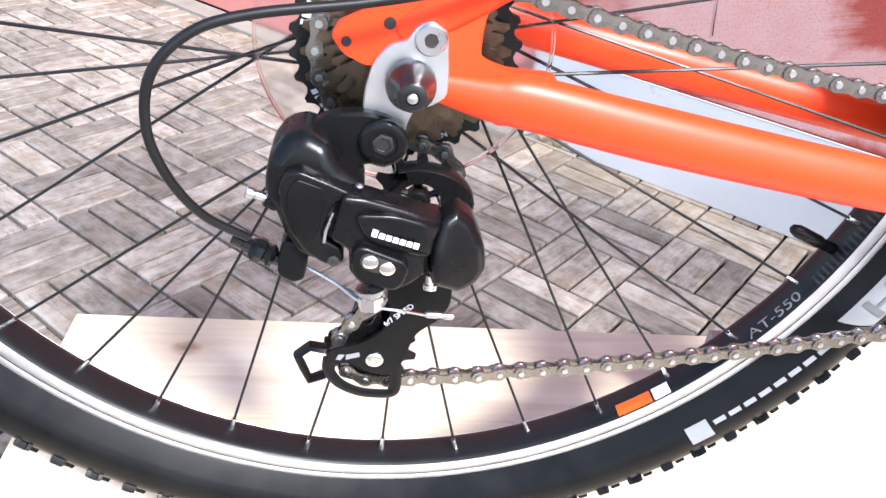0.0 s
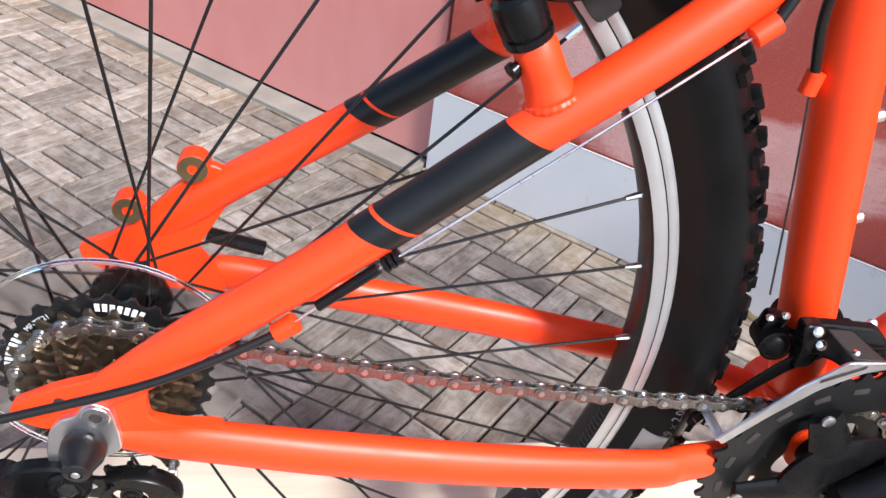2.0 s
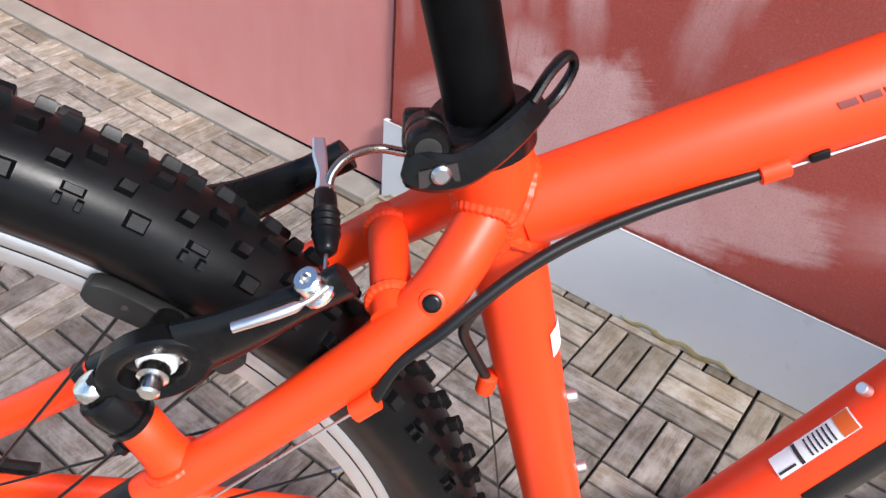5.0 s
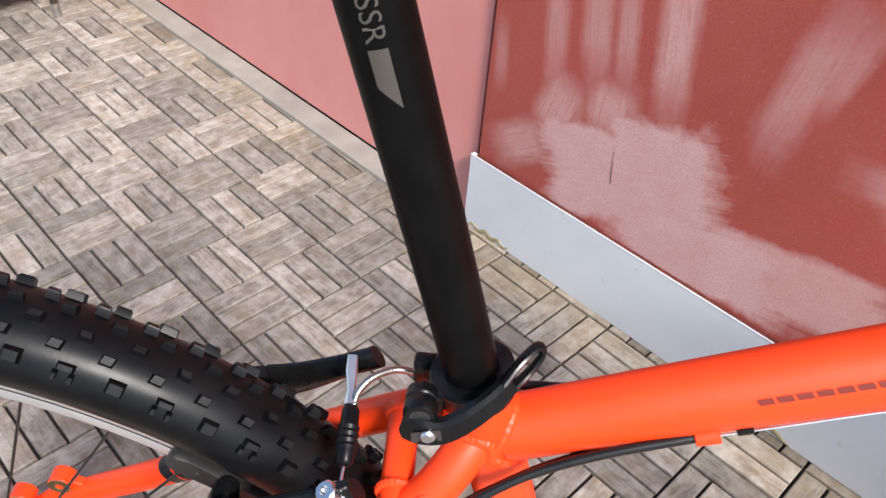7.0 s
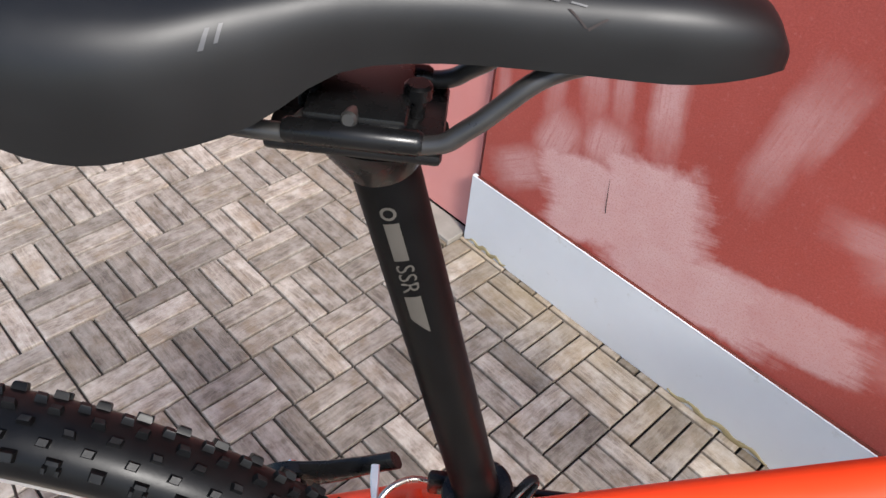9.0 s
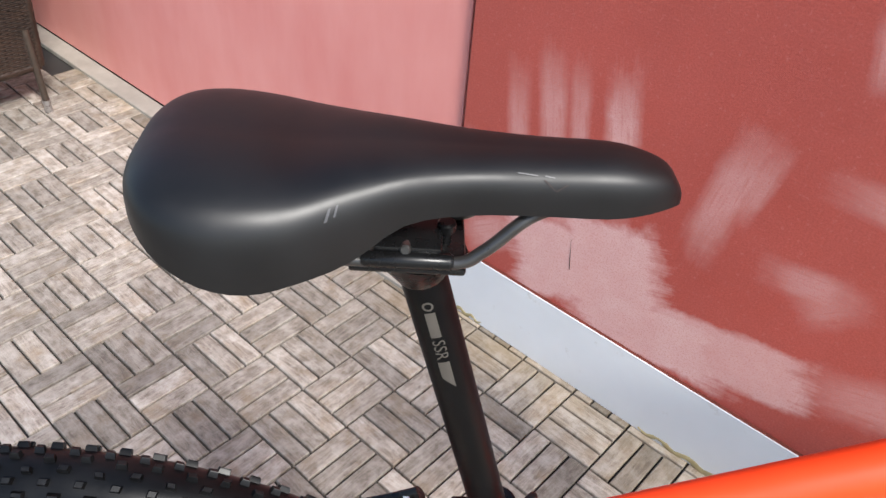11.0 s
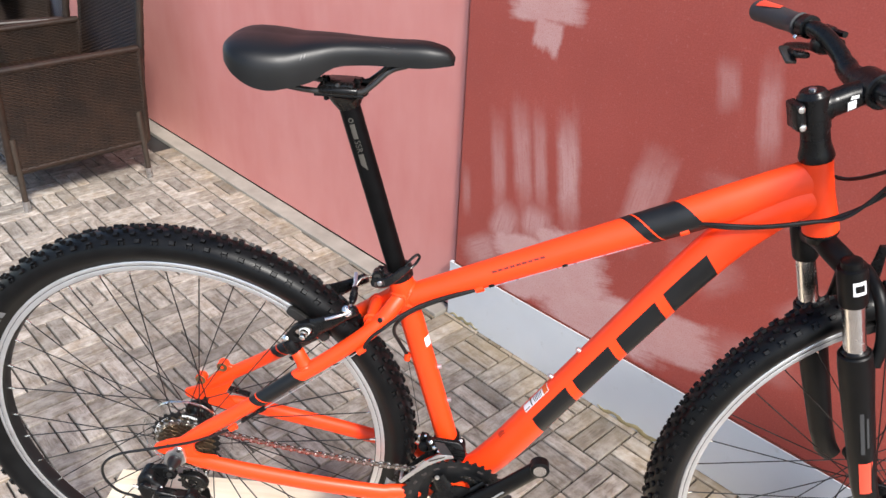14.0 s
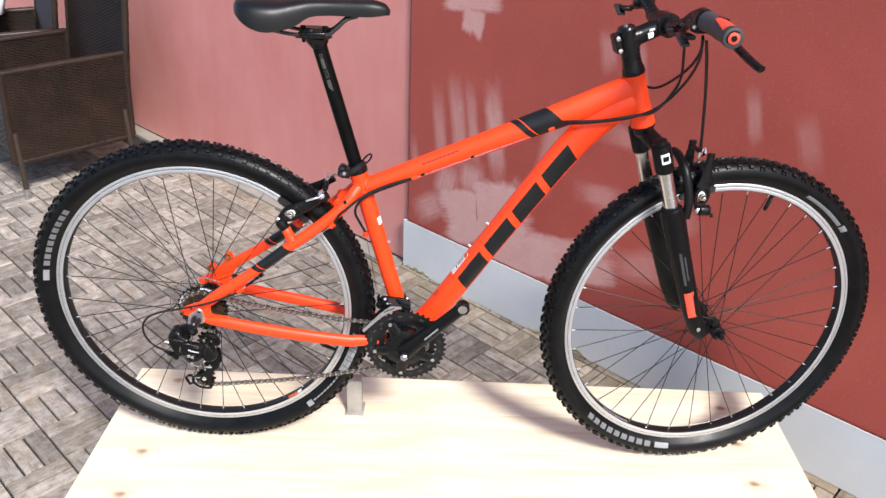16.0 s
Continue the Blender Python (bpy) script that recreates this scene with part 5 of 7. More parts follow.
barp = spline([BAR + V(p) for p in ((-0.030, -0.318, 0.033), (-0.020, -0.217, 0.0375), (-0.010, -0.148, 0.037), (-0.002, -0.098, 0.020), (0, -0.052, 0.002), (0, 0, 0), (0, 0.052, 0.002), (-0.002, 0.088, 0.020), (-0.010, 0.130, 0.037), (-0.018, 0.190, 0.0375), (-0.026, 0.283, 0.036))], 5)
hb = part("handlebar", tube(barp, [0.0112] * 18 + [0.0135] * 3 + [0.0150] * 9 + [0.0135] * 3 + [0.0112] * 18, 18, side=(0, 0, 1)), PLASTIC, bike, "black riser handlebar", at=STEER)
for sg in (-1, 1):
    e = BAR + (V((-0.030, -0.318, 0.033)) if sg < 0 else V((-0.026, 0.283, 0.036)))
    far = -0.010                       # the bar sits a little towards the near side
    i = BAR + V((-0.018, sg * 0.190 + far, 0.0380))
    ax = (i - e).normalized()
    gr = turned(bmesh.new(), e, ax, [(0, 0.0128), (0.001, 0.0150), (0.004, 0.0156), (0.010, 0.0152), (0.03, 0.0142), (0.06, 0.0148), (0.09, 0.0140), (0.108, 0.0144), (0.111, 0.0160), (0.115, 0.0160), (0.116, 0.0130)], 24)
    g = part("grip", gr, GREY_RUBBER, hb, "dark grey rubber grip with a red patch")
    up = ax.cross(V((1, 0, 0))).normalized()
    if up.z < 0:
        up = -up
    fr_ = ax.cross(up)
    part("grip_patch", sheet([[(0.008, -0.9), (0.055, -1.0), (0.068, 0.5), (0.014, 1.0)]], lambda d, a: e + ax * d + (up * math.cos(a) + V((-1, 0, 0)) * math.sin(a)) * 0.0157), RED_RUBBER, g)
    part("bar_plug", turned(bmesh.new(), e, -ax, [(0, 0.0086), (0.0012, 0.0086), (0.002, 0.0074)], 20), RED_RUBBER, g, "red bar end plug")
    part("plug_mark", turned(bmesh.new(), e - ax * 0.002, -ax, [(0, 0.0045), (0.0005, 0.0045), (0.0006, 0.003)], 12), PLASTIC, g)
    c = BAR + V((-0.014, sg * 0.168 + far, 0.0385))
    lv = bmesh.new()
    turned(lv, c + ax * -0.009, ax, [(0, 0.0145), (0.001, 0.0155), (0.017, 0.0155), (0.018, 0.0145)], 18)
    block(lv, (0.030, 0.026, 0.016), Matrix.Translation(c + V((0.024, sg * 0.002, -0.006))), 0.004)
    br = part("brake_lever", lv, PLASTIC, hb, "black two-finger brake lever")
    blade = spline([c + V(p) + V((-0.004, 0, -0.010)) for p in ((0.034, sg * 0.004, 0.000), (0.044, sg * 0.024, -0.020), (0.046, sg * 0.052, -0.028), (0.044, sg * 0.085, -0.034), (0.046, sg * 0.110, -0.040), (0.049, sg * 0.122, -0.043))], 4)
    part("lever_blade", tube(blade, [(0.0055, 0.0080)] * len(blade), 12, side=(0, 0, 1)), PLASTIC, br)
    part("barrel", tube([c + V((0.034, -sg * 0.012, -0.004)), c + V((0.036, -sg * 0.034, -0.003))], [0.0048, 0.0042], 12), PLASTIC, br)
    sh = bmesh.new()
    d = BAR + V((-0.008, sg * 0.136 + far, 0.037))
    block(sh, (0.040, 0.030, 0.022), Matrix.Translation(d + V((0.010, 0, -0.016))), 0.008)
    block(sh, (0.020, 0.030, 0.008), Matrix.Translation(d + V((-0.020, sg * 0.012, -0.030))), 0.003)
    pod = part("gear_shifter", sh, PLASTIC, hb, "black trigger gear shifter")
    part("thumb_lever", block(bmesh.new(), (0.016, 0.034, 0.006), Matrix.Translation(d + V((-0.030, sg * 0.020, -0.034))) @ Matrix.Rotation(radians(25), 4, "X"), 0.0025), SATIN_GREY, pod)
    part("clamp_screw", turned(bmesh.new(), c + V((-0.012, 0, -0.012)), (-0.5, 0, -1), [(0, 0.003), (0.004, 0.003), (0.005, 0.002)], 10), CHROME, br)



# ---- rear derailleur ----
def cast(name, poly, front, thick, soft, mat, parent, label="", steps=4, curl=0.35):
    """A moulded piece over an outline: front is a depth or a function of x and z."""
    face = front if callable(front) else (lambda x, z: front)
    return part(name, slab(bmesh.new(), rounded([V(p) for p in poly], curl, 4), face, lambda x, z: face(x, z) + thick, soft, steps), mat, parent, label)


KNUCKLE = [(-0.044, 0.3475), (-0.053, 0.345), (-0.059, 0.337), (-0.061, 0.326), (-0.061, 0.317), (-0.056, 0.309), (-0.053, 0.299), (-0.050, 0.290), (-0.041, 0.287), (-0.027, 0.285), (-0.027, 0.294), (-0.036, 0.299), (-0.035, 0.309), (-0.031, 0.321), (-0.019, 0.318), (-0.019, 0.325), (-0.030, 0.333), (-0.034, 0.343)]
rd = cast("rear_derailleur", KNUCKLE, lambda x, z: -0.0965 + 0.35 * max(0, z - 0.334), 0.024, 0.0065, PLASTIC, bike, "black rear derailleur with bright screws", 6)
rd.matrix_basis = pose(0.002, 0, 0)
LIP = [(-0.054, 0.328), (-0.0515, 0.334), (-0.046, 0.3355), (-0.032, 0.330), (-0.018, 0.3235), (-0.0195, 0.3205), (-0.030, 0.3235), (-0.0345, 0.314), (-0.0365, 0.304), (-0.028, 0.3000), (-0.026, 0.2925), (-0.034, 0.2905), (-0.043, 0.2965), (-0.050, 0.307), (-0.0535, 0.318)]
cast("knuckle_step", LIP, lambda x, z: -0.1035 + 9.0 * max(0, 0.011 - math.hypot(x + 0.041, z - 0.313)) ** 2, 0.009, 0.0014, PLASTIC, rd)
cast("knuckle_dish", [(-0.0505, 0.327), (-0.047, 0.3325), (-0.034, 0.3275), (-0.035, 0.318), (-0.0385, 0.305), (-0.043, 0.300), (-0.048, 0.309), (-0.0512, 0.319)], lambda x, z: -0.1042 + 0.09 * (x + 0.043), 0.002, 0.0007, MATT_BLACK, rd)
part("spring_slot", plate(bmesh.new(), rounded([V(p) for p in ((-0.0345, 0.3240), (-0.0265, 0.3260), (-0.0235, 0.3040), (-0.0275, 0.2990), (-0.0365, 0.3025), (-0.0375, 0.3090))], 0.3), -0.0900, -0.0985, 0.0006), GAP, rd)
part("return_spring", tube([(-0.0315, -0.1030, 0.3170), (-0.0345, -0.1045, 0.3090), (-0.0352, -0.1045, 0.3030)], 0.0008, 8), STEEL, rd)
part("rivet", turned(bmesh.new(), (-0.0310, -0.1036, 0.2935), (0, -1, 0), [(0, 0.0026), (0.0008, 0.0026), (0.0012, 0.0018)], 14), SATIN_GREY, rd)
part("rivet", turned(bmesh.new(), (-0.0215, -0.0950, 0.3250), (0.2, -0.3, 1), [(0, 0.0018), (0.0016, 0.0018), (0.0022, 0.0010)], 14), STEEL, rd)
BRK = [(-0.047, 0.341), (-0.036, 0.351), (-0.018, 0.353), (-0.008, 0.350), (-0.003, 0.343), (-0.003, 0.332), (-0.011, 0.327), (-0.018, 0.329), (-0.024, 0.326), (-0.029, 0.322), (-0.036, 0.326)]
part("bracket", plate(bmesh.new(), rounded([V(p) for p in BRK], 0.35), -0.0710, -0.0800, 0.0014), MATT_BLACK, rd)
part("pivot_bolt", turned(bmesh.new(), (-0.0120, -0.0795, 0.3400), (0, -1, 0), [(0, 0.0108), (0.002, 0.0108), (0.003, 0.0098), (0.0035, 0.0088), (0.0035, 0.0064), (0.0028, 0.0060), (0.0028, 0.0042), (0.0008, 0.004), (0.0008, 0.0005)], 28), PLASTIC, rd)
part("bolt_ring", turned(bmesh.new(), (-0.0120, -0.0822, 0.3400), (0, -1, 0), [(0, 0.0050), (0.0008, 0.0050), (0.0010, 0.0046), (0.0010, 0.0034), (0.0002, 0.0032)], 6), SATIN_GREY, rd)
adj_way = V((-0.022, 0.002, 0.0095)).normalized()
adj_at = V((-0.0545, -0.0890, 0.2830))
part("barrel_adjuster", turned(bmesh.new(), adj_at, adj_way, [(0, 0.0034), (0.0030, 0.0034), (0.0036, 0.0046), (0.0052, 0.0058), (0.0068, 0.0046), (0.0078, 0.0044), (0.0090, 0.0060), (0.0118, 0.0062), (0.0140, 0.0048), (0.0150, 0.0036), (0.0185, 0.0033), (0.0188, 0.0029), (0.0235, 0.0029), (0.0240, 0.0024)], 8), PLASTIC, rd, "ribbed black barrel adjuster")
cast("cable_tab", [(-0.0530, 0.2975), (-0.0465, 0.2965), (-0.0420, 0.2890), (-0.0440, 0.2770), (-0.0490, 0.2750), (-0.0560, 0.2790), (-0.0555, 0.2880)], -0.0960, 0.016, 0.0016, MATT_BLACK, rd)
part("screw_boss", turned(bmesh.new(), (-0.0560, -0.0895, 0.3130), (-1, -0.15, 0.5), [(0, 0.0042), (0.005, 0.0040), (0.0058, 0.0032)], 14), MATT_BLACK, rd)
part("limit_screw", turned(bmesh.new(), (-0.0605, -0.0902, 0.3152), (-1, -0.15, 0.42), [(0, 0.0021), (0.0050, 0.0021), (0.0052, 0.0015), (0.0065, 0.0015), (0.0068, 0.0027), (0.0092, 0.0028), (0.0098, 0.0016)], 12), STEEL, rd)
skew = lambda x, z: -0.1075 + 0.7 * max(0, x - 0.008) + 0.10 * max(0, x + 0.03)
LINK = [(-0.0280, 0.3270), (-0.019, 0.3260), (0.002, 0.3195), (0.017, 0.3125), (0.0125, 0.305), (0.0105, 0.295), (0.011, 0.288), (0.003, 0.282), (-0.004, 0.2785), (-0.0195, 0.2835), (-0.024, 0.290), (-0.0245, 0.3005), (-0.0325, 0.3060)]
cast("outer_link", LINK, skew, 0.013, 0.0024, PLASTIC, rd, "glossy black outer link", 4, 0.22)
cast("link_ridge", [(-0.023, 0.3200), (-0.006, 0.3195), (0.006, 0.3160), (0.0150, 0.3110), (0.0125, 0.3060), (0.0115, 0.2975), (0.0030, 0.2998), (-0.0085, 0.3035), (-0.0175, 0.3080)], lambda x, z: skew(x, z) - 0.0026, 0.006, 0.0016, PLASTIC, rd, "", 4, 0.3)
cast("knuckle_cover", [(0.0118, 0.302), (0.0145, 0.314), (0.0215, 0.3185), (0.0295, 0.3125), (0.0360, 0.299), (0.0380, 0.287), (0.0345, 0.2800), (0.0260, 0.2760), (0.0125, 0.283), (0.0108, 0.290)], lambda x, z: -0.1060 + 0.35 * max(0, x - 0.014) + 0.25 * max(0, z - 0.300), 0.014, 0.0046, PLASTIC, rd, "glossy black knuckle cover", 5, 0.3)
cast("screw_panel", [(-0.0230, 0.302), (-0.0205, 0.3053), (-0.0170, 0.3050), (0.0000, 0.2985), (0.0018, 0.2940), (-0.0005, 0.2865), (-0.0045, 0.2832), (-0.0200, 0.2875), (-0.0230, 0.2920)], -0.1110, 0.006, 0.0016, PLASTIC, rd, "", 4, 0.4)
cast("screw_recess", [(-0.0200, 0.2995), (-0.0175, 0.3030), (-0.0055, 0.2985), (-0.0035, 0.2950), (-0.0060, 0.2915), (-0.0185, 0.2945)], -0.1114, 0.002, 0.0003, GAP, rd, "", 2, 0.5)
for x, z in ((-0.0152, 0.2988), (-0.0078, 0.2958)):
    part("stop_screw", turned(bmesh.new(), (x, -0.1112, z), (0, -1, 0), [(0, 0.0034), (0.0010, 0.0034), (0.0016, 0.0026)], 16), CHROME, rd)
for k, h in enumerate((0.0024, 0.0015, 0.0015, 0.0015, 0.0015, 0.0015, 0.0018)):
    x0 = -0.0100 + 0.0030 * k
    part("name_mark", sheet([[(x0, -0.0014), (x0 + 0.0024, -0.0014), (x0 + 0.0031, h), (x0 + 0.0007, h)]], lambda u, v: V((-0.0055 + u, skew(-0.0055 + u, 0) - 0.0029, 0.3080 - 0.34 * u + v)), 2), WHITE_PRINT, rd)
part("washer", turned(bmesh.new(), (-0.0145, -0.1075, 0.2825), (0.1, -0.15, -1), [(0, 0.0066), (0.0018, 0.0066), (0.0020, 0.0050), (0.0035, 0.0050)], 18), STEEL, rd)
part("cable_bolt", turned(bmesh.new(), (-0.0142, -0.1080, 0.2790), (0.1, -0.15, -1), [(0, 0.0050), (0.0006, 0.0058), (0.0062, 0.0058), (0.0070, 0.0046)], 6), CHROME, rd)
part("tension_screw", turned(bmesh.new(), (0.0125, -0.1010, 0.2860), (0, -0.3, -1), [(0, 0.0022), (0.004, 0.0022), (0.0042, 0.0032), (0.0065, 0.0032), (0.007, 0.002)], 10), CHROME, rd)
part("shift_wire", tube(spline([(-0.0440, -0.0930, 0.2830), (-0.030, -0.099, 0.2785), (-0.0165, -0.1085, 0.2745), (-0.002, -0.1110, 0.2735), (0.006, -0.1060, 0.2685), (0.0130, -0.1005, 0.2632)], 5), 0.0007, 6), STEEL, rd)
part("wire_cap", turned(bmesh.new(), (0.0120, -0.1005, 0.2640), (1, 0.10, -0.12), [(0, 0.0012), (0.001, 0.0018), (0.006, 0.0018), (0.0062, 0.0014), (0.009, 0.0014), (0.0092, 0.0019), (0.013, 0.0019), (0.014, 0.001)], 12), STEEL, rd, "crimped cable end cap")
for c, lab in ((PU, "upper"), (PL, "lower")):
    bm = holed_disc(bmesh.new(), toothed(11, RP - 0.0050, RP + 0.0012, 0.1), circle(0.0120, 55, 0.1), -0.0528, -0.0502)
    for k in range(5):
        a = 2 * math.pi * k / 5 + 0.3
        rod(bm, (0.005 * math.cos(a), -0.0515, 0.005 * math.sin(a)), (0.0130 * math.cos(a), -0.0515, 0.0130 * math.sin(a)), 0.0017, 6)
    turned(bm, (0, -0.0555, 0), (0, 1, 0), [(0, 0.0060), (0.006, 0.0060)], 16)
    part("jockey_wheel", bm, PLASTIC, rd, "black toothed jockey wheel", at=pose(c.x - 0.002, 0, c.y))
    part("jockey_bolt", turned(bmesh.new(), (c.x - 0.002, -0.0605 if lab == "lower" else -0.0545, c.y), (0, -1, 0), [(0, 0.0048), (0.0008, 0.0048), (0.0016, 0.0036), (0.0016, 0.002), (0.0008, 0.002)], 18), CHROME if lab == "lower" else MATT_BLACK, rd)
CAGE_ARM = [(0.002, 0.276), (0.030, 0.276), (0.0295, 0.241), (0.026, 0.232), (0.0125, 0.220), (0.0085, 0.204), (0.005, 0.194), (-0.001, 0.1905), (-0.010, 0.192), (-0.017, 0.1985), (-0.0335, 0.1985), (-0.034, 0.206), (-0.016, 0.2125), (-0.005, 0.221), (-0.001, 0.232), (-0.004, 0.245), (-0.003, 0.262)]
for y in (-0.0595, -0.0425):
    cage = bmesh.new()
    band = spline([V((x, y, z)) for x, z in ((-0.0325, 0.2020), (-0.0325, 0.1925), (-0.0265, 0.1835), (-0.0165, 0.1780), (-0.0060, 0.1765), (0.0030, 0.1775), (0.0045, 0.1850), (0.0035, 0.1960))], 4)
    sweep(cage, band, [(0.0011, 0.0034)] * len(band), 8)
    plate(cage, rounded([V(p) for p in CAGE_ARM], 0.3), y - 0.0011, y + 0.0011, 0.0004)
    part("cage_plate", cage, MATT_BLACK, rd, "black pulley cage plate")
hc = V((PU.x - 0.002, PU.y - 0.001))
hood_out = [(hc.x + (0.0258 if a < 110 or a > 330 else 0.0150) * math.cos(radians(a)), hc.y + (0.0190 if a < 110 or a > 330 else 0.0150) * math.sin(radians(a))) for a in range(0, 360, 6)]
hood = holed_disc(bmesh.new(), hood_out, [(hc.x + 0.0105 * math.cos(radians(a)), hc.y + 0.0015 + 0.0105 * math.sin(radians(a))) for a in range(0, 360, 6)], -0.0590, -0.0565)
top_arc = [V((hc.x + 0.0262 * math.cos(radians(a)), hc.y + 0.0190 * math.sin(radians(a)))) for a in range(-20, 116, 9)]
sweep(hood, [(p.x, -0.0540, p.y) for p in top_arc], [(0.0055, 0.0014)] * len(top_arc), 12)
part("pulley_hood", hood, PLASTIC, rd)
tabp = [V(p) for p in ((-0.0345, -0.0560, 0.2050), (-0.0430, -0.0560, 0.2065), (-0.0500, -0.0560, 0.2000), (-0.0470, -0.0560, 0.1925), (-0.0430, -0.0560, 0.1830), (-0.0345, -0.0560, 0.1870))]
part("chain_tab", tube(tabp, [(0.0040, 0.0022)] * 6, 8), MATT_BLACK, rd)
part("cage_writing", lettering("6/7 SPEED", 0.0046, lambda u, v: V((0.0030 + u * 0.72 - v * 0.69, -0.0609, 0.2330 + u * 0.69 + v * 0.72))), WHITE_PRINT, rd)
part("cage_mark", sheet([[(-0.0290, 0.2015), (-0.0265, 0.2010), (-0.0240, 0.2050), (-0.0275, 0.2050)], [(-0.0235, 0.2015), (-0.0160, 0.2040), (-0.0165, 0.2070), (-0.0235, 0.2050)]], lambda u, v: V((u, -0.0609, v)), 2), GREY_PRINT, rd)

# shift housing, stops and bare wire on the seat stay
hose = spline([(-0.0670, -0.0895, 0.2945), (-0.084, -0.097, 0.309), (-0.0955, -0.102, 0.328), (-0.1015, -0.105, 0.350), (-0.098, -0.106, 0.373), (-0.084, -0.103, 0.3885), (-0.062, -0.098, 0.3960), (-0.016, -0.089, 0.4020), (0.032, -0.082, 0.4120), (0.066, -0.075, 0.4230), (0.090, -0.0695, 0.4330)], 7)
part("shift_housing", tube(hose, 0.0021, 12, side=(0, 1, 0.2)), CABLE_SKIN, bike, "black rear shift cable housing")


def cable_stop(at, way, mat=ORANGE):
    way = V(way).normalized()
    bm = turned(bmesh.new(), V(at) - way * 0.006, way, [(0, 0.0040), (0.0005, 0.0048), (0.0115, 0.0050), (0.012, 0.0042)], 16)
    part("cable_stop", bm, mat, frm)


cable_stop((0.0945, -0.0680, 0.4355), (0.80, 0.05, 0.60))
cable_stop((0.2855, -0.0500, 0.5840), (0.78, 0.1, 0.62))
cable_stop((0.3465, -0.0050, 0.5450), (0.1, 0, 1))
cable_stop((0.4450, -0.0150, 0.6790), (0.91, 0, 0.41))
cable_stop((0.7020, -0.0150, 0.7900), (0.91, 0, 0.41))
part("bare_wire", tube([(0.0945, -0.0680, 0.4355), (0.1100, -0.0665, 0.4485), (0.1420, -0.0640, 0.4735), (0.2150, -0.0570, 0.5290), (0.2855, -0.0500, 0.5840)], 0.0007, 6), STEEL, bike, "bare steel shift wire")
inl = bmesh.new()
sweep(inl, [(0.1085, -0.0668, 0.4475), (0.1350, -0.0645, 0.4685)], [0.0027, 0.0030], 12)
for k in range(3):
    p = V((0.1370, -0.0643, 0.4700)) + V((0.78, 0, 0.62)) * (0.0033 * k)
    turned(inl, p, (0.78, 0, 0.62), [(0, 0.0034), (0.0004, 0.0040), (0.0022, 0.0040), (0.0026, 0.0034)], 12)
part("inline_adjuster", inl, PLASTIC, bike, "black inline wire sleeve")
h2 = spline([(0.2890, -0.0500, 0.5875), (0.2985, -0.0470, 0.6050), (0.3150, -0.0440, 0.6195), (0.3310, -0.0380, 0.6320), (0.3500, -0.0310, 0.6440), (0.3700, -0.0255, 0.6535), (0.4000, -0.0205, 0.6650), (0.4410, -0.0155, 0.6775)], 6)
part("shift_housing", tube(h2, 0.0026, 12), CABLE_SKIN, bike)
h3 = spline([(0.3462, -0.0055, 0.5490), (0.3350, -0.0120, 0.5760), (0.3285, -0.0210, 0.5980), (0.3320, -0.0285, 0.6190), (0.3470, -0.0280, 0.6365), (0.3710, -0.0205, 0.6480), (0.4040, -0.0135, 0.6600), (0.4410, -0.0105, 0.6740)], 6)
part("shift_housing", tube(h3, 0.0026, 12), CABLE_SKIN, bike)
for y in (-0.015, -0.009):
    part("bare_wire", tube([(0.4450, y, 0.6790 + 0.6 * (y + 0.012)), (0.7020, y, 0.7900 + 0.6 * (y + 0.012))], 0.0007, 6), STEEL, bike, "pale bare wire under the top tube")
for x in (0.461, 0.556):
    part("wire_bead", block(bmesh.new(), (0.008, 0.010, 0.0045), Matrix.Translation((x, -0.0125, 0.6795 + (x - 0.445) * 0.432)) @ Matrix.Rotation(radians(-23), 4, "Y"), 0.001), PLASTIC, bike)
part("bare_wire", tube([(0.3465, -0.0050, 0.5450), (0.3570, -0.0090, 0.4900), (0.3690, -0.0140, 0.4180)], 0.0006, 6), SATIN_GREY, bike, "bare front shift wire")
pl_n = V((-0.15, -0.86, 0.49)).normalized()
pl_c = V((0.3130, -0.0285, 0.6250)) + pl_n * 0.0105
pb = part("plug_boss", turned(bmesh.new(), pl_c, pl_n, [(0, 0.0056), (0.0010, 0.0054), (0.0016, 0.0046), (0.0016, 0.0034)], 24), ORANGE, frm)
part("plug_cap", turned(bmesh.new(), pl_c + pl_n * 0.0018, pl_n, [(0, 0.0038), (0.0008, 0.0038), (0.0014, 0.0032), (0.0016, 0.002)], 20), PLASTIC, pb, "small black frame plug")

# ---- rim brakes ----


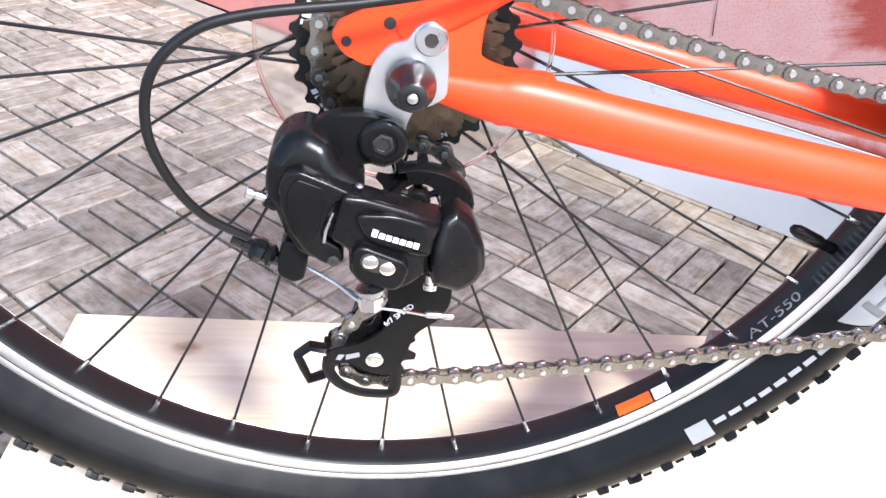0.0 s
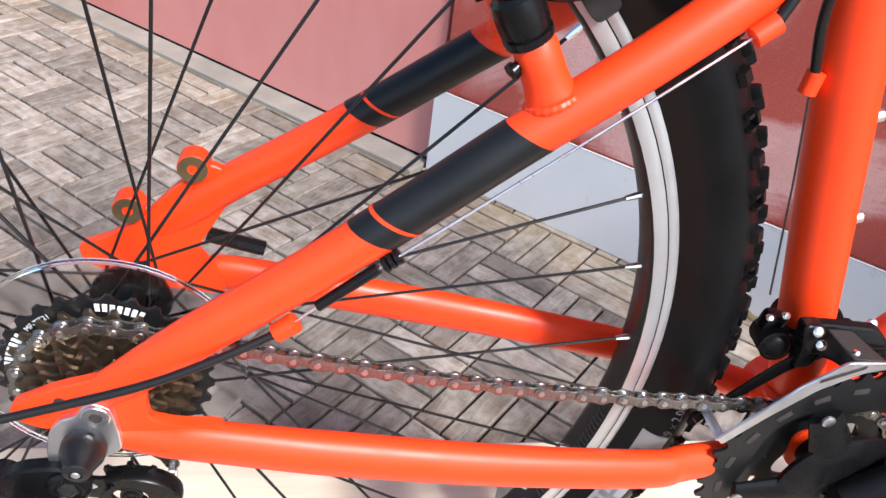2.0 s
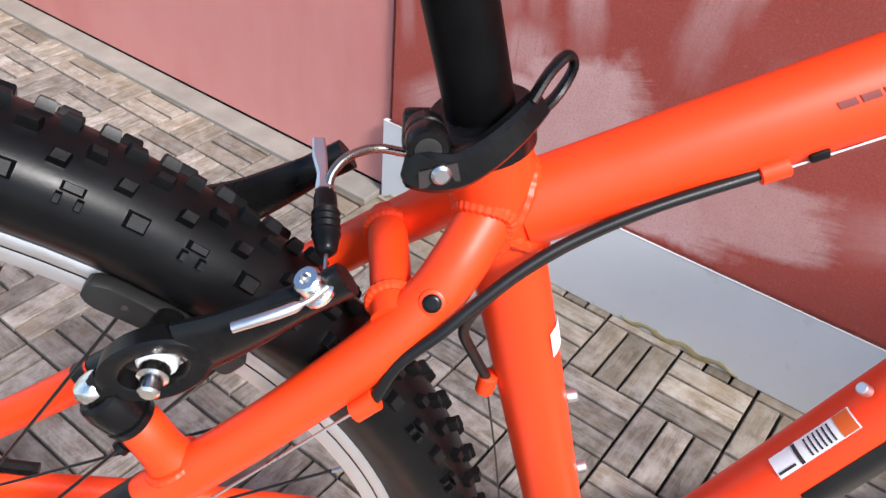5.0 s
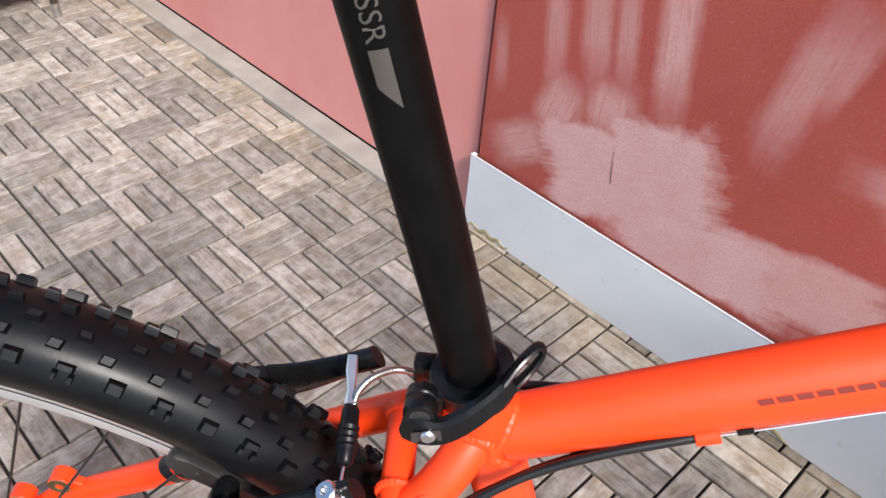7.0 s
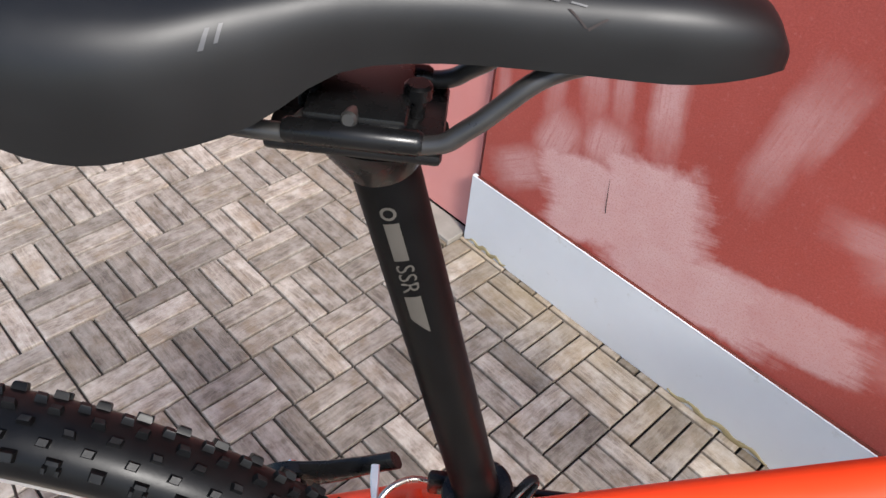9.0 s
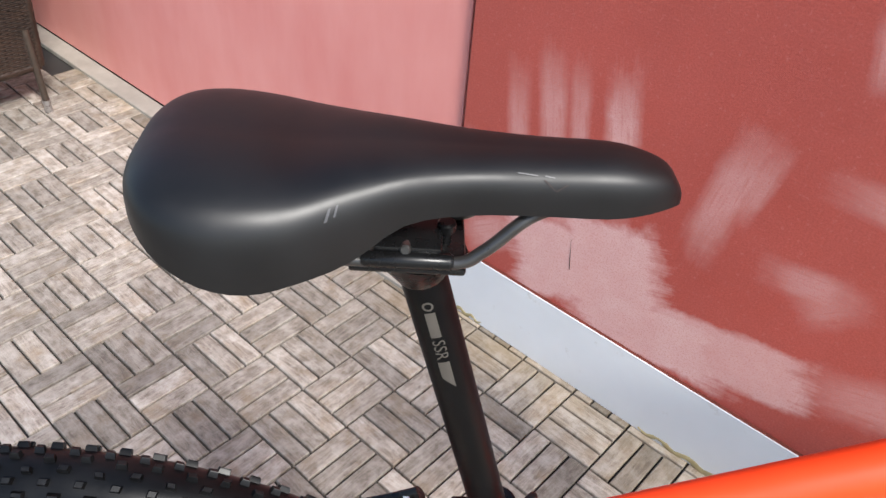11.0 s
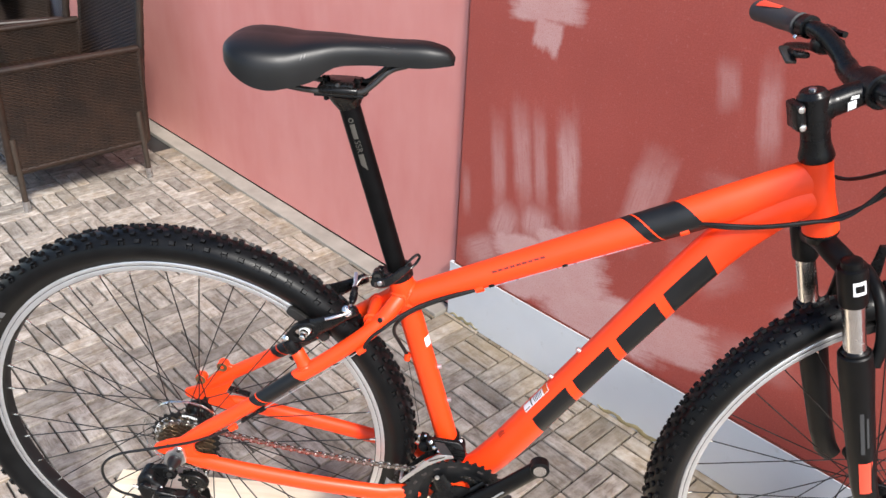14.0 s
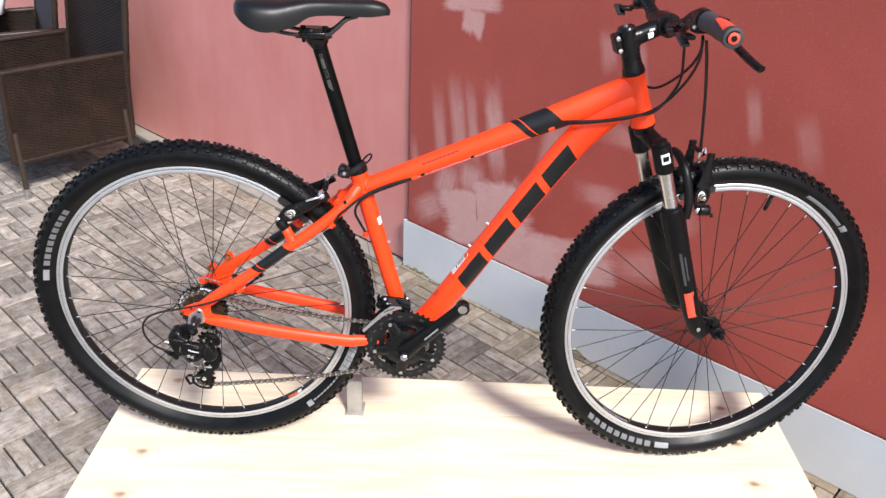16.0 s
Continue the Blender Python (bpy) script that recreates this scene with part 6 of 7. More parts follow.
def rim_brake(sg, parent, mapped, drive_side):
    """One arm of a linear-pull brake, built about the rear wheel and mapped to its place."""
    P = lambda x, y, z: mapped @ V((x, sg * abs(y), z))
    lower = bmesh.new()
    turned(lower, P(0.1906, 0.0431, 0.5696), P(0.1810, 0.0436, 0.5865) - P(0.1925, 0.0430, 0.5660), [(0, 0.0088), (0.001, 0.0106), (0.0045, 0.0110), (0.0052, 0.0096), (0.0062, 0.0096), (0.0068, 0.0108), (0.0150, 0.0112), (0.0205, 0.0104), (0.0222, 0.0086)], 22)
    # the arm's eye round the pad bolt, and the blade that runs up from it
    eye_at, eye_turn = V((0.2045, 0.6050)), radians(25)
    oval = lambda a, b: [(eye_at.x + a * math.cos(t) * math.cos(eye_turn) - b * math.sin(t) * math.sin(eye_turn), eye_at.y + a * math.cos(t) * math.sin(eye_turn) + b * math.sin(t) * math.cos(eye_turn)) for t in (2 * math.pi * k / 32 for k in range(32))]
    outer_, inner_ = oval(0.0242, 0.0156), oval(0.0150, 0.0090)
    rows_ = [[lower.verts.new(P(x, y, z)) for x, z in lp] for lp, y in ((inner_, 0.0395), (outer_, 0.0395), (outer_, 0.0480), (oval(0.0226, 0.0142), 0.0492), (oval(0.0162, 0.0100), 0.0492), (inner_, 0.0485))]
    for q in range(6):
        for k in range(32):
            lower.faces.new((rows_[q][k], rows_[q][(k + 1) % 32], rows_[(q + 1) % 6][(k + 1) % 32], rows_[(q + 1) % 6][k]))
    ln = spline([P(0.2180, 0.0445, 0.6140), P(0.2330, 0.0440, 0.6205), P(0.2500, 0.0435, 0.6300), P(0.2650, 0.0430, 0.6390), P(0.2745, 0.0425, 0.6445), P(0.2785, 0.0425, 0.6470)], 4)
    sweep(lower, ln, [(0.0050, 0.0142 - 0.0062 * min(1, k / 11)) for k in range(len(ln))], 14, side=tuple(mapped.to_3x3() @ V((0, 1, 0))))
    sweep(lower, [P(0.1810, 0.0440, 0.5880), P(0.1875, 0.0445, 0.5965)], [(0.0060, 0.0080), (0.0050, 0.0090)], 12)
    arm_ob = part("brake_arm", lower, PLASTIC, parent, "black linear-pull brake arm")
    ax = (P(0.2040, 0.0560, 0.6035) - P(0.2065, 0.0160, 0.6080)).normalized()
    part("pivot_screw", turned(bmesh.new(), P(0.1786, 0.0438, 0.5908), P(0.1810, 0.0436, 0.5865) - P(0.1925, 0.0430, 0.5660), [(0, 0.0072), (0.003, 0.0072), (0.0048, 0.0058), (0.0052, 0.003)], 18), CHROME, arm_ob)
    w = bmesh.new()
    turned(w, P(0.2062, 0.021, 0.6075), ax, [(0, 0.0060), (0.008, 0.0080), (0.014, 0.0082)], 18)
    part("dished_washer", w, PLASTIC, arm_ob)
    part("white_washer", turned(bmesh.new(), P(0.2053, 0.0355, 0.6058), ax, [(0, 0.0080), (0.001, 0.0084), (0.009, 0.0080), (0.010, 0.0070)], 18), WHITE_PLASTIC, arm_ob)
    part("pad_nut", turned(bmesh.new(), P(0.2047, 0.0445, 0.6047), ax, [(0, 0.0062), (0.006, 0.0062), (0.0065, 0.0045), (0.013, 0.0043), (0.014, 0.003)], 14), CHROME, arm_ob)
    turn_at = lambda r, a: V((r * math.cos(radians(a)), R_WHEEL + r * math.sin(radians(a))))
    pad = plate(bmesh.new(), rounded([turn_at(0.3035, a) for a in (42, 44.5, 47, 49.5, 52, 54.5)] + [turn_at(0.3055, 55.6), turn_at(0.3150, 55.6)] + [turn_at(0.3172, a) for a in (54.3, 52, 49.5, 47, 44.5, 42)], 0.3), sg * 0.0132, sg * 0.0215, 0.0016)
    hole = turned(bmesh.new(), V((0.1895, sg * 0.0210, 0.6135)), (0, sg, 0), [(0, 0.0014), (0.0008, 0.0014), (0.0009, 0.0006)], 12)
    for bm in (pad, hole):
        bmesh.ops.transform(bm, matrix=mapped, verts=bm.verts[:])
    pad_ob = part("brake_pad", pad, PAD_RUBBER, arm_ob, "moulded grey black rubber brake pad")
    part("pad_hole", hole, GAP, pad_ob)
    part("spring_screw", turned(bmesh.new(), P(0.1890, 0.0450, 0.5620), P(0.1810, 0.0500, 0.5560) - P(0.1890, 0.0450, 0.5620), [(0, 0.0026), (0.005, 0.0026), (0.0055, 0.0038), (0.008, 0.0038)], 12), PLASTIC, arm_ob)
    if drive_side:
        part("anchor_bolt", turned(bmesh.new(), P(0.2680, 0.0450, 0.6430), V((-0.40, -0.25, 0.85)) if parent is bike else mapped.to_3x3() @ V((-0.40, -0.25, 0.85)), [(0, 0.0070), (0.002, 0.0072), (0.003, 0.0058), (0.0095, 0.0056), (0.0105, 0.0046), (0.0105, 0.0025), (0.008, 0.002)], 18), CHROME, arm_ob)
        part("wire_end", tube(spline([P(0.2715, 0.0500, 0.6500), P(0.2650, 0.0545, 0.6475), P(0.2550, 0.0580, 0.6450), P(0.2385, 0.0600, 0.6400)], 4), [0.0010] * 6 + [0.0021] * 7, 10), ALU, arm_ob, "crimped brake wire end")
    return arm_ob


same_place = Matrix()
rim_brake(-1, bike, same_place, True)
rim_brake(1, bike, same_place, False)
part("noodle", tube(spline([(0.2705, 0.0000, 0.6560), (0.2725, 0.0060, 0.6610), (0.2790, 0.0130, 0.6645), (0.2900, 0.0195, 0.6645), (0.3010, 0.0210, 0.6620), (0.3050, 0.0210, 0.6610)], 6), 0.0020, 12), NOODLE_STEEL, bike, "bent steel brake noodle")
part("noodle_ferrule", turned(bmesh.new(), (0.3025, 0.0210, 0.6615), (1, 0, -0.25), [(0, 0.0022), (0.0006, 0.0030), (0.0130, 0.0032), (0.0136, 0.0024)], 14), ALU, bike, "bright noodle ferrule")
part("noodle_link", flat_bar([V(p) for p in ((0.2665, 0.0270, 0.6640), (0.2670, 0.0190, 0.6615), (0.2685, 0.0080, 0.6585), (0.2695, 0.0005, 0.6560))], [(0.0012, 0.0026), (0.0016, 0.0030), (0.0020, 0.0022), (0.0034, 0.0040)], (0, 0.2, 1)), ALU, bike, "steel brake link")
boot = turned(bmesh.new(), (0.2697, -0.0010, 0.6562), (0.0010, -0.0300, -0.0055), [(0, 0.0036), (0.002, 0.0046), (0.0085, 0.0048)] + [(0.0100 + 0.0018 * k, 0.0053 + (0.0005 if k % 2 else -0.0004)) for k in range(8)] + [(0.0250, 0.0050), (0.0300, 0.0042), (0.0318, 0.0026), (0.0322, 0.0010)], 16)
part("brake_boot", boot, RUBBER, bike, "ribbed rubber boot")
part("bare_wire", tube([(0.2707, -0.0310, 0.6508), (0.2700, -0.0470, 0.6470)], 0.0008, 6), STEEL, bike)
part("brake_housing", tube(spline([(0.3120, 0.0210, 0.6582), (0.3300, 0.0235, 0.6540), (0.3600, 0.0240, 0.6560), (0.4000, 0.0180, 0.6660), (0.4400, 0.0120, 0.6800)], 6), 0.0028, 10), CABLE_SKIN, bike)

# front brake: the same arm turned to hang on the fork
front_map = STEER @ Matrix.Translation(FRONT_AXLE) @ Matrix.Rotation(radians(-56), 4, "Y") @ Matrix.Translation((0, 0, -R_WHEEL))
rim_brake(-1, bike, front_map, False)
rim_brake(1, bike, front_map, False)
fb = lambda x, y, z: front_map @ V((x, y, z))
part("noodle", tube(spline([fb(0.2720, -0.046, 0.6600), fb(0.2790, -0.044, 0.6680), V((0.977, -0.050, 0.756)), V((0.978, -0.050, 0.770))], 6), 0.0023, 12), STEEL, bike)
boot = turned(bmesh.new(), fb(0.2690, -0.0400, 0.6600), fb(0.2690, 0.05, 0.6600) - fb(0.2690, -0.0400, 0.6600), [(0.003 * k, 0.0052 - 0.00012 * k + (0.0006 if k % 2 else 0)) for k in range(16)], 14)
part("brake_boot", boot, RUBBER, bike)

# ---- front derailleur ----
fdp = BB + st_dir * 0.080
fd = part("front_derailleur", turned(bmesh.new(), fdp - st_dir * 0.008, st_dir, [(0, 0.0180), (0.0005, 0.0212), (0.0155, 0.0212), (0.016, 0.0180)], 28), PLASTIC, bike, "black clamp-on front derailleur with a silver cage")
part("clamp_block", block(bmesh.new(), (0.016, 0.018, 0.015), Matrix.Translation(fdp + V((0.021, -0.010, 0.000))) @ Matrix.Rotation(radians(-16), 4, "Y"), 0.004), PLASTIC, fd)
part("pivot_block", block(bmesh.new(), (0.014, 0.010, 0.014), pose(0.3770, -0.0150, 0.3990, 0, 12, 0), 0.003), PLASTIC, fd)
coil = turned(bmesh.new(), (0.3815, -0.0060, 0.3860), (-0.15, -1, 0.1), [(0, 0.0075)] + [(0.0015 + 0.0022 * k + o, r) for k in range(9) for o, r in ((0, 0.0098), (0.0012, 0.0100), (0.0016, 0.0084))] + [(0.0225, 0.0070), (0.0235, 0.0045)], 24)
part("return_spring", coil, MATT_BLACK, fd, "black coiled return spring")
ARM_ = [(0.3820, 0.4135), (0.4000, 0.4125), (0.4320, 0.4095), (0.4400, 0.4020), (0.4435, 0.3900), (0.4400, 0.3790), (0.4260, 0.3790), (0.4060, 0.3900), (0.3900, 0.3930), (0.3840, 0.4030)]
part("swing_arm", slab(bmesh.new(), rounded([V(p) for p in ARM_], 0.3), lambda x, z: -0.0345 - 0.3 * max(0, 0.408 - z), lambda x, z: -0.0280, 0.0020), PLASTIC, fd, "glossy black swing arm")
for z in (0.3995, 0.3930, 0.3865):
    part("arm_rib", block(bmesh.new(), (0.018, 0.0035, 0.0024), pose(0.4320, -0.0375 - 0.3 * (0.404 - z), z, 0, 6, 0), 0.0007), MATT_BLACK, fd)
part("link_plate", slab(bmesh.new(), rounded([V(p) for p in ((0.3800, 0.4150), (0.3930, 0.4150), (0.4010, 0.3960), (0.3960, 0.3830), (0.3860, 0.3820), (0.3860, 0.3960))], 0.3), lambda x, z: -0.0385, lambda x, z: -0.0300, 0.0016), PLASTIC, fd)


def bent(corners, thick):
    """A flat metal sheet between four corners."""
    a, b, c, d = (V(q) for q in corners)
    n = (b - a).cross(d - a).normalized() * thick
    bm = bmesh.new()
    lo, hi = [bm.verts.new(q) for q in (a, b, c, d)], [bm.verts.new(q + n) for q in (a, b, c, d)]
    bm.faces.new(lo), bm.faces.new(hi)
    for k in range(4):
        bm.faces.new((lo[k], lo[(k + 1) % 4], hi[(k + 1) % 4], hi[k]))
    bmesh.ops.bevel(bm, geom=bm.edges[:], offset=thick * 0.3, segments=1, affect="EDGES")
    return bm


CAGE = [(0.4235, 0.4060), (0.4255, 0.4015), (0.4130, 0.3985), (0.3900, 0.3850), (0.3660, 0.3615), (0.3465, 0.3395), (0.3425, 0.3440), (0.3640, 0.3690), (0.3790, 0.3870), (0.4010, 0.4060)]
part("cage_outer", plate(bmesh.new(), rounded([V(p) for p in CAGE], 0.15), -0.0565, -0.0585, 0.0006), ALU, fd, "silver front derailleur cage")
part("cage_inner", plate(bmesh.new(), rounded([V((x - 0.004, z - 0.008)) for x, z in CAGE], 0.15), -0.0330, -0.0350, 0.0006), MATT_BLACK, fd)
part("cage_bridge", block(bmesh.new(), (0.006, 0.024, 0.0025), pose(0.3455, -0.0450, 0.3430, 0, -40, 0), 0.0008), ALU, fd)
part("cage_top", bent([(0.3935, -0.0400, 0.4150), (0.4090, -0.0400, 0.4135), (0.4235, -0.0575, 0.4065), (0.4030, -0.0575, 0.4080)], 0.0014), SATIN_GREY, fd, "bent silver cage bracket")
for p, r in (((0.3700, -0.0205, 0.4060), 0.0022), ((0.3795, -0.0205, 0.4075), 0.0024), ((0.3890, -0.0380, 0.4110), 0.0032), ((0.3950, -0.0380, 0.4010), 0.0032), ((0.4335, -0.0250, 0.4060), 0.0032), ((0.4020, -0.0560, 0.4120), 0.0018)):
    part("fd_screw", turned(bmesh.new(), p, (-0.2, -1, 0.6), [(0, r), (0.0024, r), (0.0032, r * 0.65)], 14), CHROME, fd)
part("cage_bar", sheet([[(0.388, -0.0011), (0.412, -0.0011), (0.412, 0.0013), (0.388, 0.0013)]], lambda u, v: V((u, -0.0588, 0.3915 + (u - 0.388) * 0.48 + v)), 2), GAP, fd)

# bottle bosses
st_n = V((st_dir.z, 0, -st_dir.x))
for d in (0.158, 0.223):
    p = BB + st_dir * d + st_n * 0.0172
    part("bottle_bolt", turned(bmesh.new(), p, st_n, [(0, 0.0036), (0.005, 0.0036), (0.0056, 0.003), (0.0056, 0.0016), (0.003, 0.0015)], 14), ALU, frm)
dt_dir = V((0.556, 0, 0.831)).normalized()
dt_n = V((-dt_dir.z, 0, dt_dir.x))
for x, z in ((0.5965, 0.5765), (0.5620, 0.5245)):
    part("bottle_bolt", turned(bmesh.new(), (x, 0, z), dt_n, [(0, 0.0036), (0.006, 0.0036), (0.0066, 0.003), (0.0066, 0.0016)], 14), ALU, frm)


# ---- paint marks on the tubes ----
def on_down_tube(u, a, lift=0.0005):
    """u metres up the down tube from the bottom bracket, a radians round it from its near side towards the top."""
    k = min(len(dts) - 2, max(0, 0))
    d = 0.0
    for k in range(len(dts) - 1):
        l = (dts[k + 1] - dts[k]).length
        if d + l >= u or k == len(dts) - 2:
            break
        d += l
    s = (u - d) / l
    p = dts[k].lerp(dts[k + 1], s)
    ra, rb = (dtr[k][c] * (1 - s) + dtr[k + 1][c] * s for c in (0, 1))
    t = (dts[k + 1] - dts[k]).normalized()
    n = V((-t.z, 0, t.x))
    return p + V((0, -1, 0)) * ((ra + lift) * math.cos(a)) + n * ((rb + lift) * math.sin(a))


MARK = [[[(0.172 + 0.094 * k, -0.85), (0.250 + 0.094 * k, -0.85), (0.262 + 0.094 * k, 0.50), (0.184 + 0.094 * k, 0.50)]] for k in range(4)]   # four slanted blocks
for shape in MARK:
    part("tube_mark", sheet(shape, on_down_tube), BLACK_PAINT, frm, "black block mark on the down tube")
lab = part("warning_label", sheet([[(0.172, 0.72), (0.228, 0.72), (0.228, 1.28), (0.172, 1.28)]], lambda u, a: on_down_tube(u + 0.010, a + 0.3, 0.0007)), WHITE_PRINT, frm, "white warning label")
part("label_head", sheet([[(0.217, 0.74), (0.227, 0.74), (0.227, 1.26), (0.217, 1.26)]], lambda u, a: on_down_tube(u + 0.010, a + 0.3, 0.0010)), ORANGE_PRINT, frm)
part("label_print", sheet([[(0.196 + 0.0032 * k, 0.78), (0.1972 + 0.0032 * k, 0.78), (0.1972 + 0.0032 * k, 1.22), (0.196 + 0.0032 * k, 1.22)] for k in range(6)] + [[(0.188, 0.74), (0.1905, 0.74), (0.1905, 1.26), (0.188, 1.26)], [(0.173, 0.8), (0.185, 0.8), (0.185, 0.86), (0.173, 0.86)]], lambda u, a: on_down_tube(u + 0.010, a + 0.3, 0.0010)), GAP, frm)


for row, w in enumerate((0.016, 0.012, 0.014, 0.010)):
    a0 = 1.02 + 0.10 * row
    part("warning_print", sheet([[(0.116, a0), (0.116 + w, a0), (0.116 + w, a0 + 0.045), (0.116, a0 + 0.045)]], on_down_tube, 3), DARK_RED_PRINT, frm, "tiny dark print line")


def on_top_tube(u, a, lift=0.0005):
    """u metres along the top tube from the seat tube, a radians from its near side towards the top."""
    L = (TT1 - TT0).length
    s = u / L
    knots = (0, 0.15, 0.4, 0.7, 0.88, 1.0)
    k = max(i for i in range(5) if knots[i] <= s)
    f = (s - knots[k]) / (knots[k + 1] - knots[k])
    ra, rb = (TT_R[k][c] * (1 - f) + TT_R[k + 1][c] * f for c in (0, 1))
    t = (TT1 - TT0).normalized()
    return TT0.lerp(TT1, s) + V((0, -1, 0)) * ((ra + lift) * math.cos(a)) + V((-t.z, 0, t.x)) * ((rb + lift) * math.sin(a))


part("black_band", sheet([[(0.340, -0.96), (0.4135, -0.96), (0.370, 2.4), (0.2985, 2.4)]], on_top_tube, 14), BLACK_PAINT, frm, "slanted satin black band")
part("orange_line", sheet([[(0.353, -0.96), (0.3555, -0.96), (0.314, 2.4), (0.3115, 2.4)]], lambda u, a: on_top_tube(u, a, 0.0009), 14), ORANGE, frm)
part("model_mark", sheet([[(0.125 + 0.0085 * k, 0.40), (0.1318 + 0.0085 * k, 0.40), (0.1308 + 0.0085 * k, 0.56), (0.1240 + 0.0085 * k, 0.56)] for k in range(9)], on_top_tube, 3), DARK_RED_PRINT, frm)


def on_seat_tube(u, a, lift=0.0005):
    return BB + st_dir * u + V((0, -1, 0)) * ((0.0175 + lift) * math.cos(a)) + st_n * ((0.0175 + lift) * math.sin(a))


part("seat_tube_label", sheet([[(0.270, 0.75), (0.286, 0.75), (0.286, 1.45), (0.270, 1.45)]], on_seat_tube, 4), WHITE_PRINT, frm, "small white label")

# marks on rims and tyres (in each wheel's own frame)


def side_y(r):
    """How far the tyre's near side stands out at radius r."""
    c = max(-1, min(1, (r - 0.3385) / 0.0225))
    return -(0.0262 * math.sin(math.acos(c)) + 0.0005)


tyre_at = lambda deg, r: V((r * math.cos(radians(deg)), side_y(r), r * math.sin(radians(deg))))


def rim_side(deg, r):
    """The rim's black inner face on its near side; r runs from 0.2925 at its middle to 0.3012 at the brake track."""
    f = (r - 0.2925) / 0.0087
    d = 0.2985 + 0.0005 * f + 0.0012 * max(0, f - 0.6) / 0.4 - 0.0007
    return V((d * math.cos(radians(deg)), -0.0030 - 0.0088 * f, d * math.sin(radians(deg))))


def arc_bars(lo, hi, r0, r1, n, fill, place):
    step = (hi - lo) / n
    return sheet([[(lo + step * k, r0), (lo + step * (k + fill), r0), (lo + step * (k + fill), r1), (lo + step * k, r1)] for k in range(n)], place, 4)


part("rim_letters", lettering("AT-550", 0.0135, lambda u, v: rim_side(-33.3 + math.degrees(u / 0.297), 0.2968 - v * 0.72)), GREY_PRINT, rear)
part("rim_hatch", arc_bars(-27.0, -10.0, 0.2935, 0.3010, 22, 0.45, rim_side), GREY_RUBBER, rear)
part("rim_sticker", sheet([[(-56.6, 0.2925), (-51.8, 0.2925), (-51.8, 0.3012), (-56.6, 0.3012)]], rim_side, 10), ORANGE_PRINT, rear, "orange rim sticker")
part("rim_sticker", sheet([[(-51.5, 0.2925), (-49.2, 0.2925), (-49.2, 0.3012), (-51.5, 0.3012)]], rim_side, 10), WHITE_PRINT, rear, "small white rim sticker")
part("rim_mark", sheet([[(-41.0, 0.2955), (-39.9, 0.2955), (-39.9, 0.2995), (-41.0, 0.2995)]], rim_side, 4), WHITE_PRINT, rear)
part("tyre_panel", arc_bars(-47.0, -29.0, 0.3285, 0.3315, 9, 0.75, tyre_at), GREY_PRINT, rear, "small pale word printed on the tyre")
panel = part("tyre_panel", sheet([[(-29.0, 0.3235), (-10.0, 0.3235), (-10.0, 0.3395), (-27.0, 0.3395)]], tyre_at, 20), GREY_PRINT, rear, "pale grey panel printed on the tyre")
over = lambda d, r: tyre_at(d, r) + V((0, -0.0006, 0))
for lo, hi in ((-26.0, -22.0), (-21.4, -17.4), (-16.8, -12.8)):
    part("panel_mark", sheet([[(lo, 0.3255), (lo + 0.8, 0.3255), (lo + 0.8, 0.3380), (lo, 0.3380)], [(hi - 0.8, 0.3255), (hi, 0.3255), (hi, 0.3380), (hi - 0.8, 0.3380)], [(lo + 0.8, 0.3305), (hi - 0.8, 0.3305), (hi - 0.8, 0.3325), (lo + 0.8, 0.3325)]], over, 6), TYRE_PRINT, panel, "darker grey bars on the panel")
part("tyre_badge", sheet([[(-50.4, 0.3255), (-47.6, 0.3255), (-47.6, 0.3375), (-50.4, 0.3375)]], lambda d, r: tyre_at(d, r) + V((0, -0.0005, 0)), 6), GREY_PRINT, rear, "white badge on the tyre")
for k in range(9):
    part("word_block", arc_bars(139.5 + 2.94 * k, 142.44 + 2.94 * k, 0.3245, 0.3350, 1, 0.72, tyre_at), TYRE_PRINT, rear)
part("tyre_badge", sheet([[(167.0, 0.3245), (171.5, 0.3245), (171.5, 0.3350), (167.0, 0.3350)]], tyre_at, 6), GREY_PRINT, rear)
part("tyre_letters", lettering("29 x 2.0", 0.0085, lambda u, v: tyre_at(-8.0 + math.degrees(u / 0.339), 0.3375 - v)), TYRE_PRINT, rear)
for k in range(9):
    part("word_block", arc_bars(-137 + 3.67 * k, -133.33 + 3.67 * k, 0.3235, 0.3345, 1, 0.72, tyre_at), TYRE_PRINT, front)
part("tyre_badge", sheet([[(-103, 0.3235), (-97.0, 0.3235), (-97.0, 0.3345), (-103, 0.3345)]], tyre_at, 6), GREY_PRINT, front)
part("tyre_panel", sheet([[(43, 0.3235), (62, 0.3235), (62, 0.3305), (43, 0.3305)]], tyre_at, 26), GREY_PRINT, front, "pale grey panel printed on the tyre")
part("tyre_badge", sheet([[(39.5, 0.3235), (42.2, 0.3235), (42.2, 0.3345), (39.5, 0.3345)]], lambda d, r: tyre_at(d, r) + V((0, -0.0005, 0)), 6), GREY_PRINT, front)
part("rim_hatch", arc_bars(-133, -118, 0.2935, 0.3005, 12, 0.6, rim_side), GREY_PRINT, front)
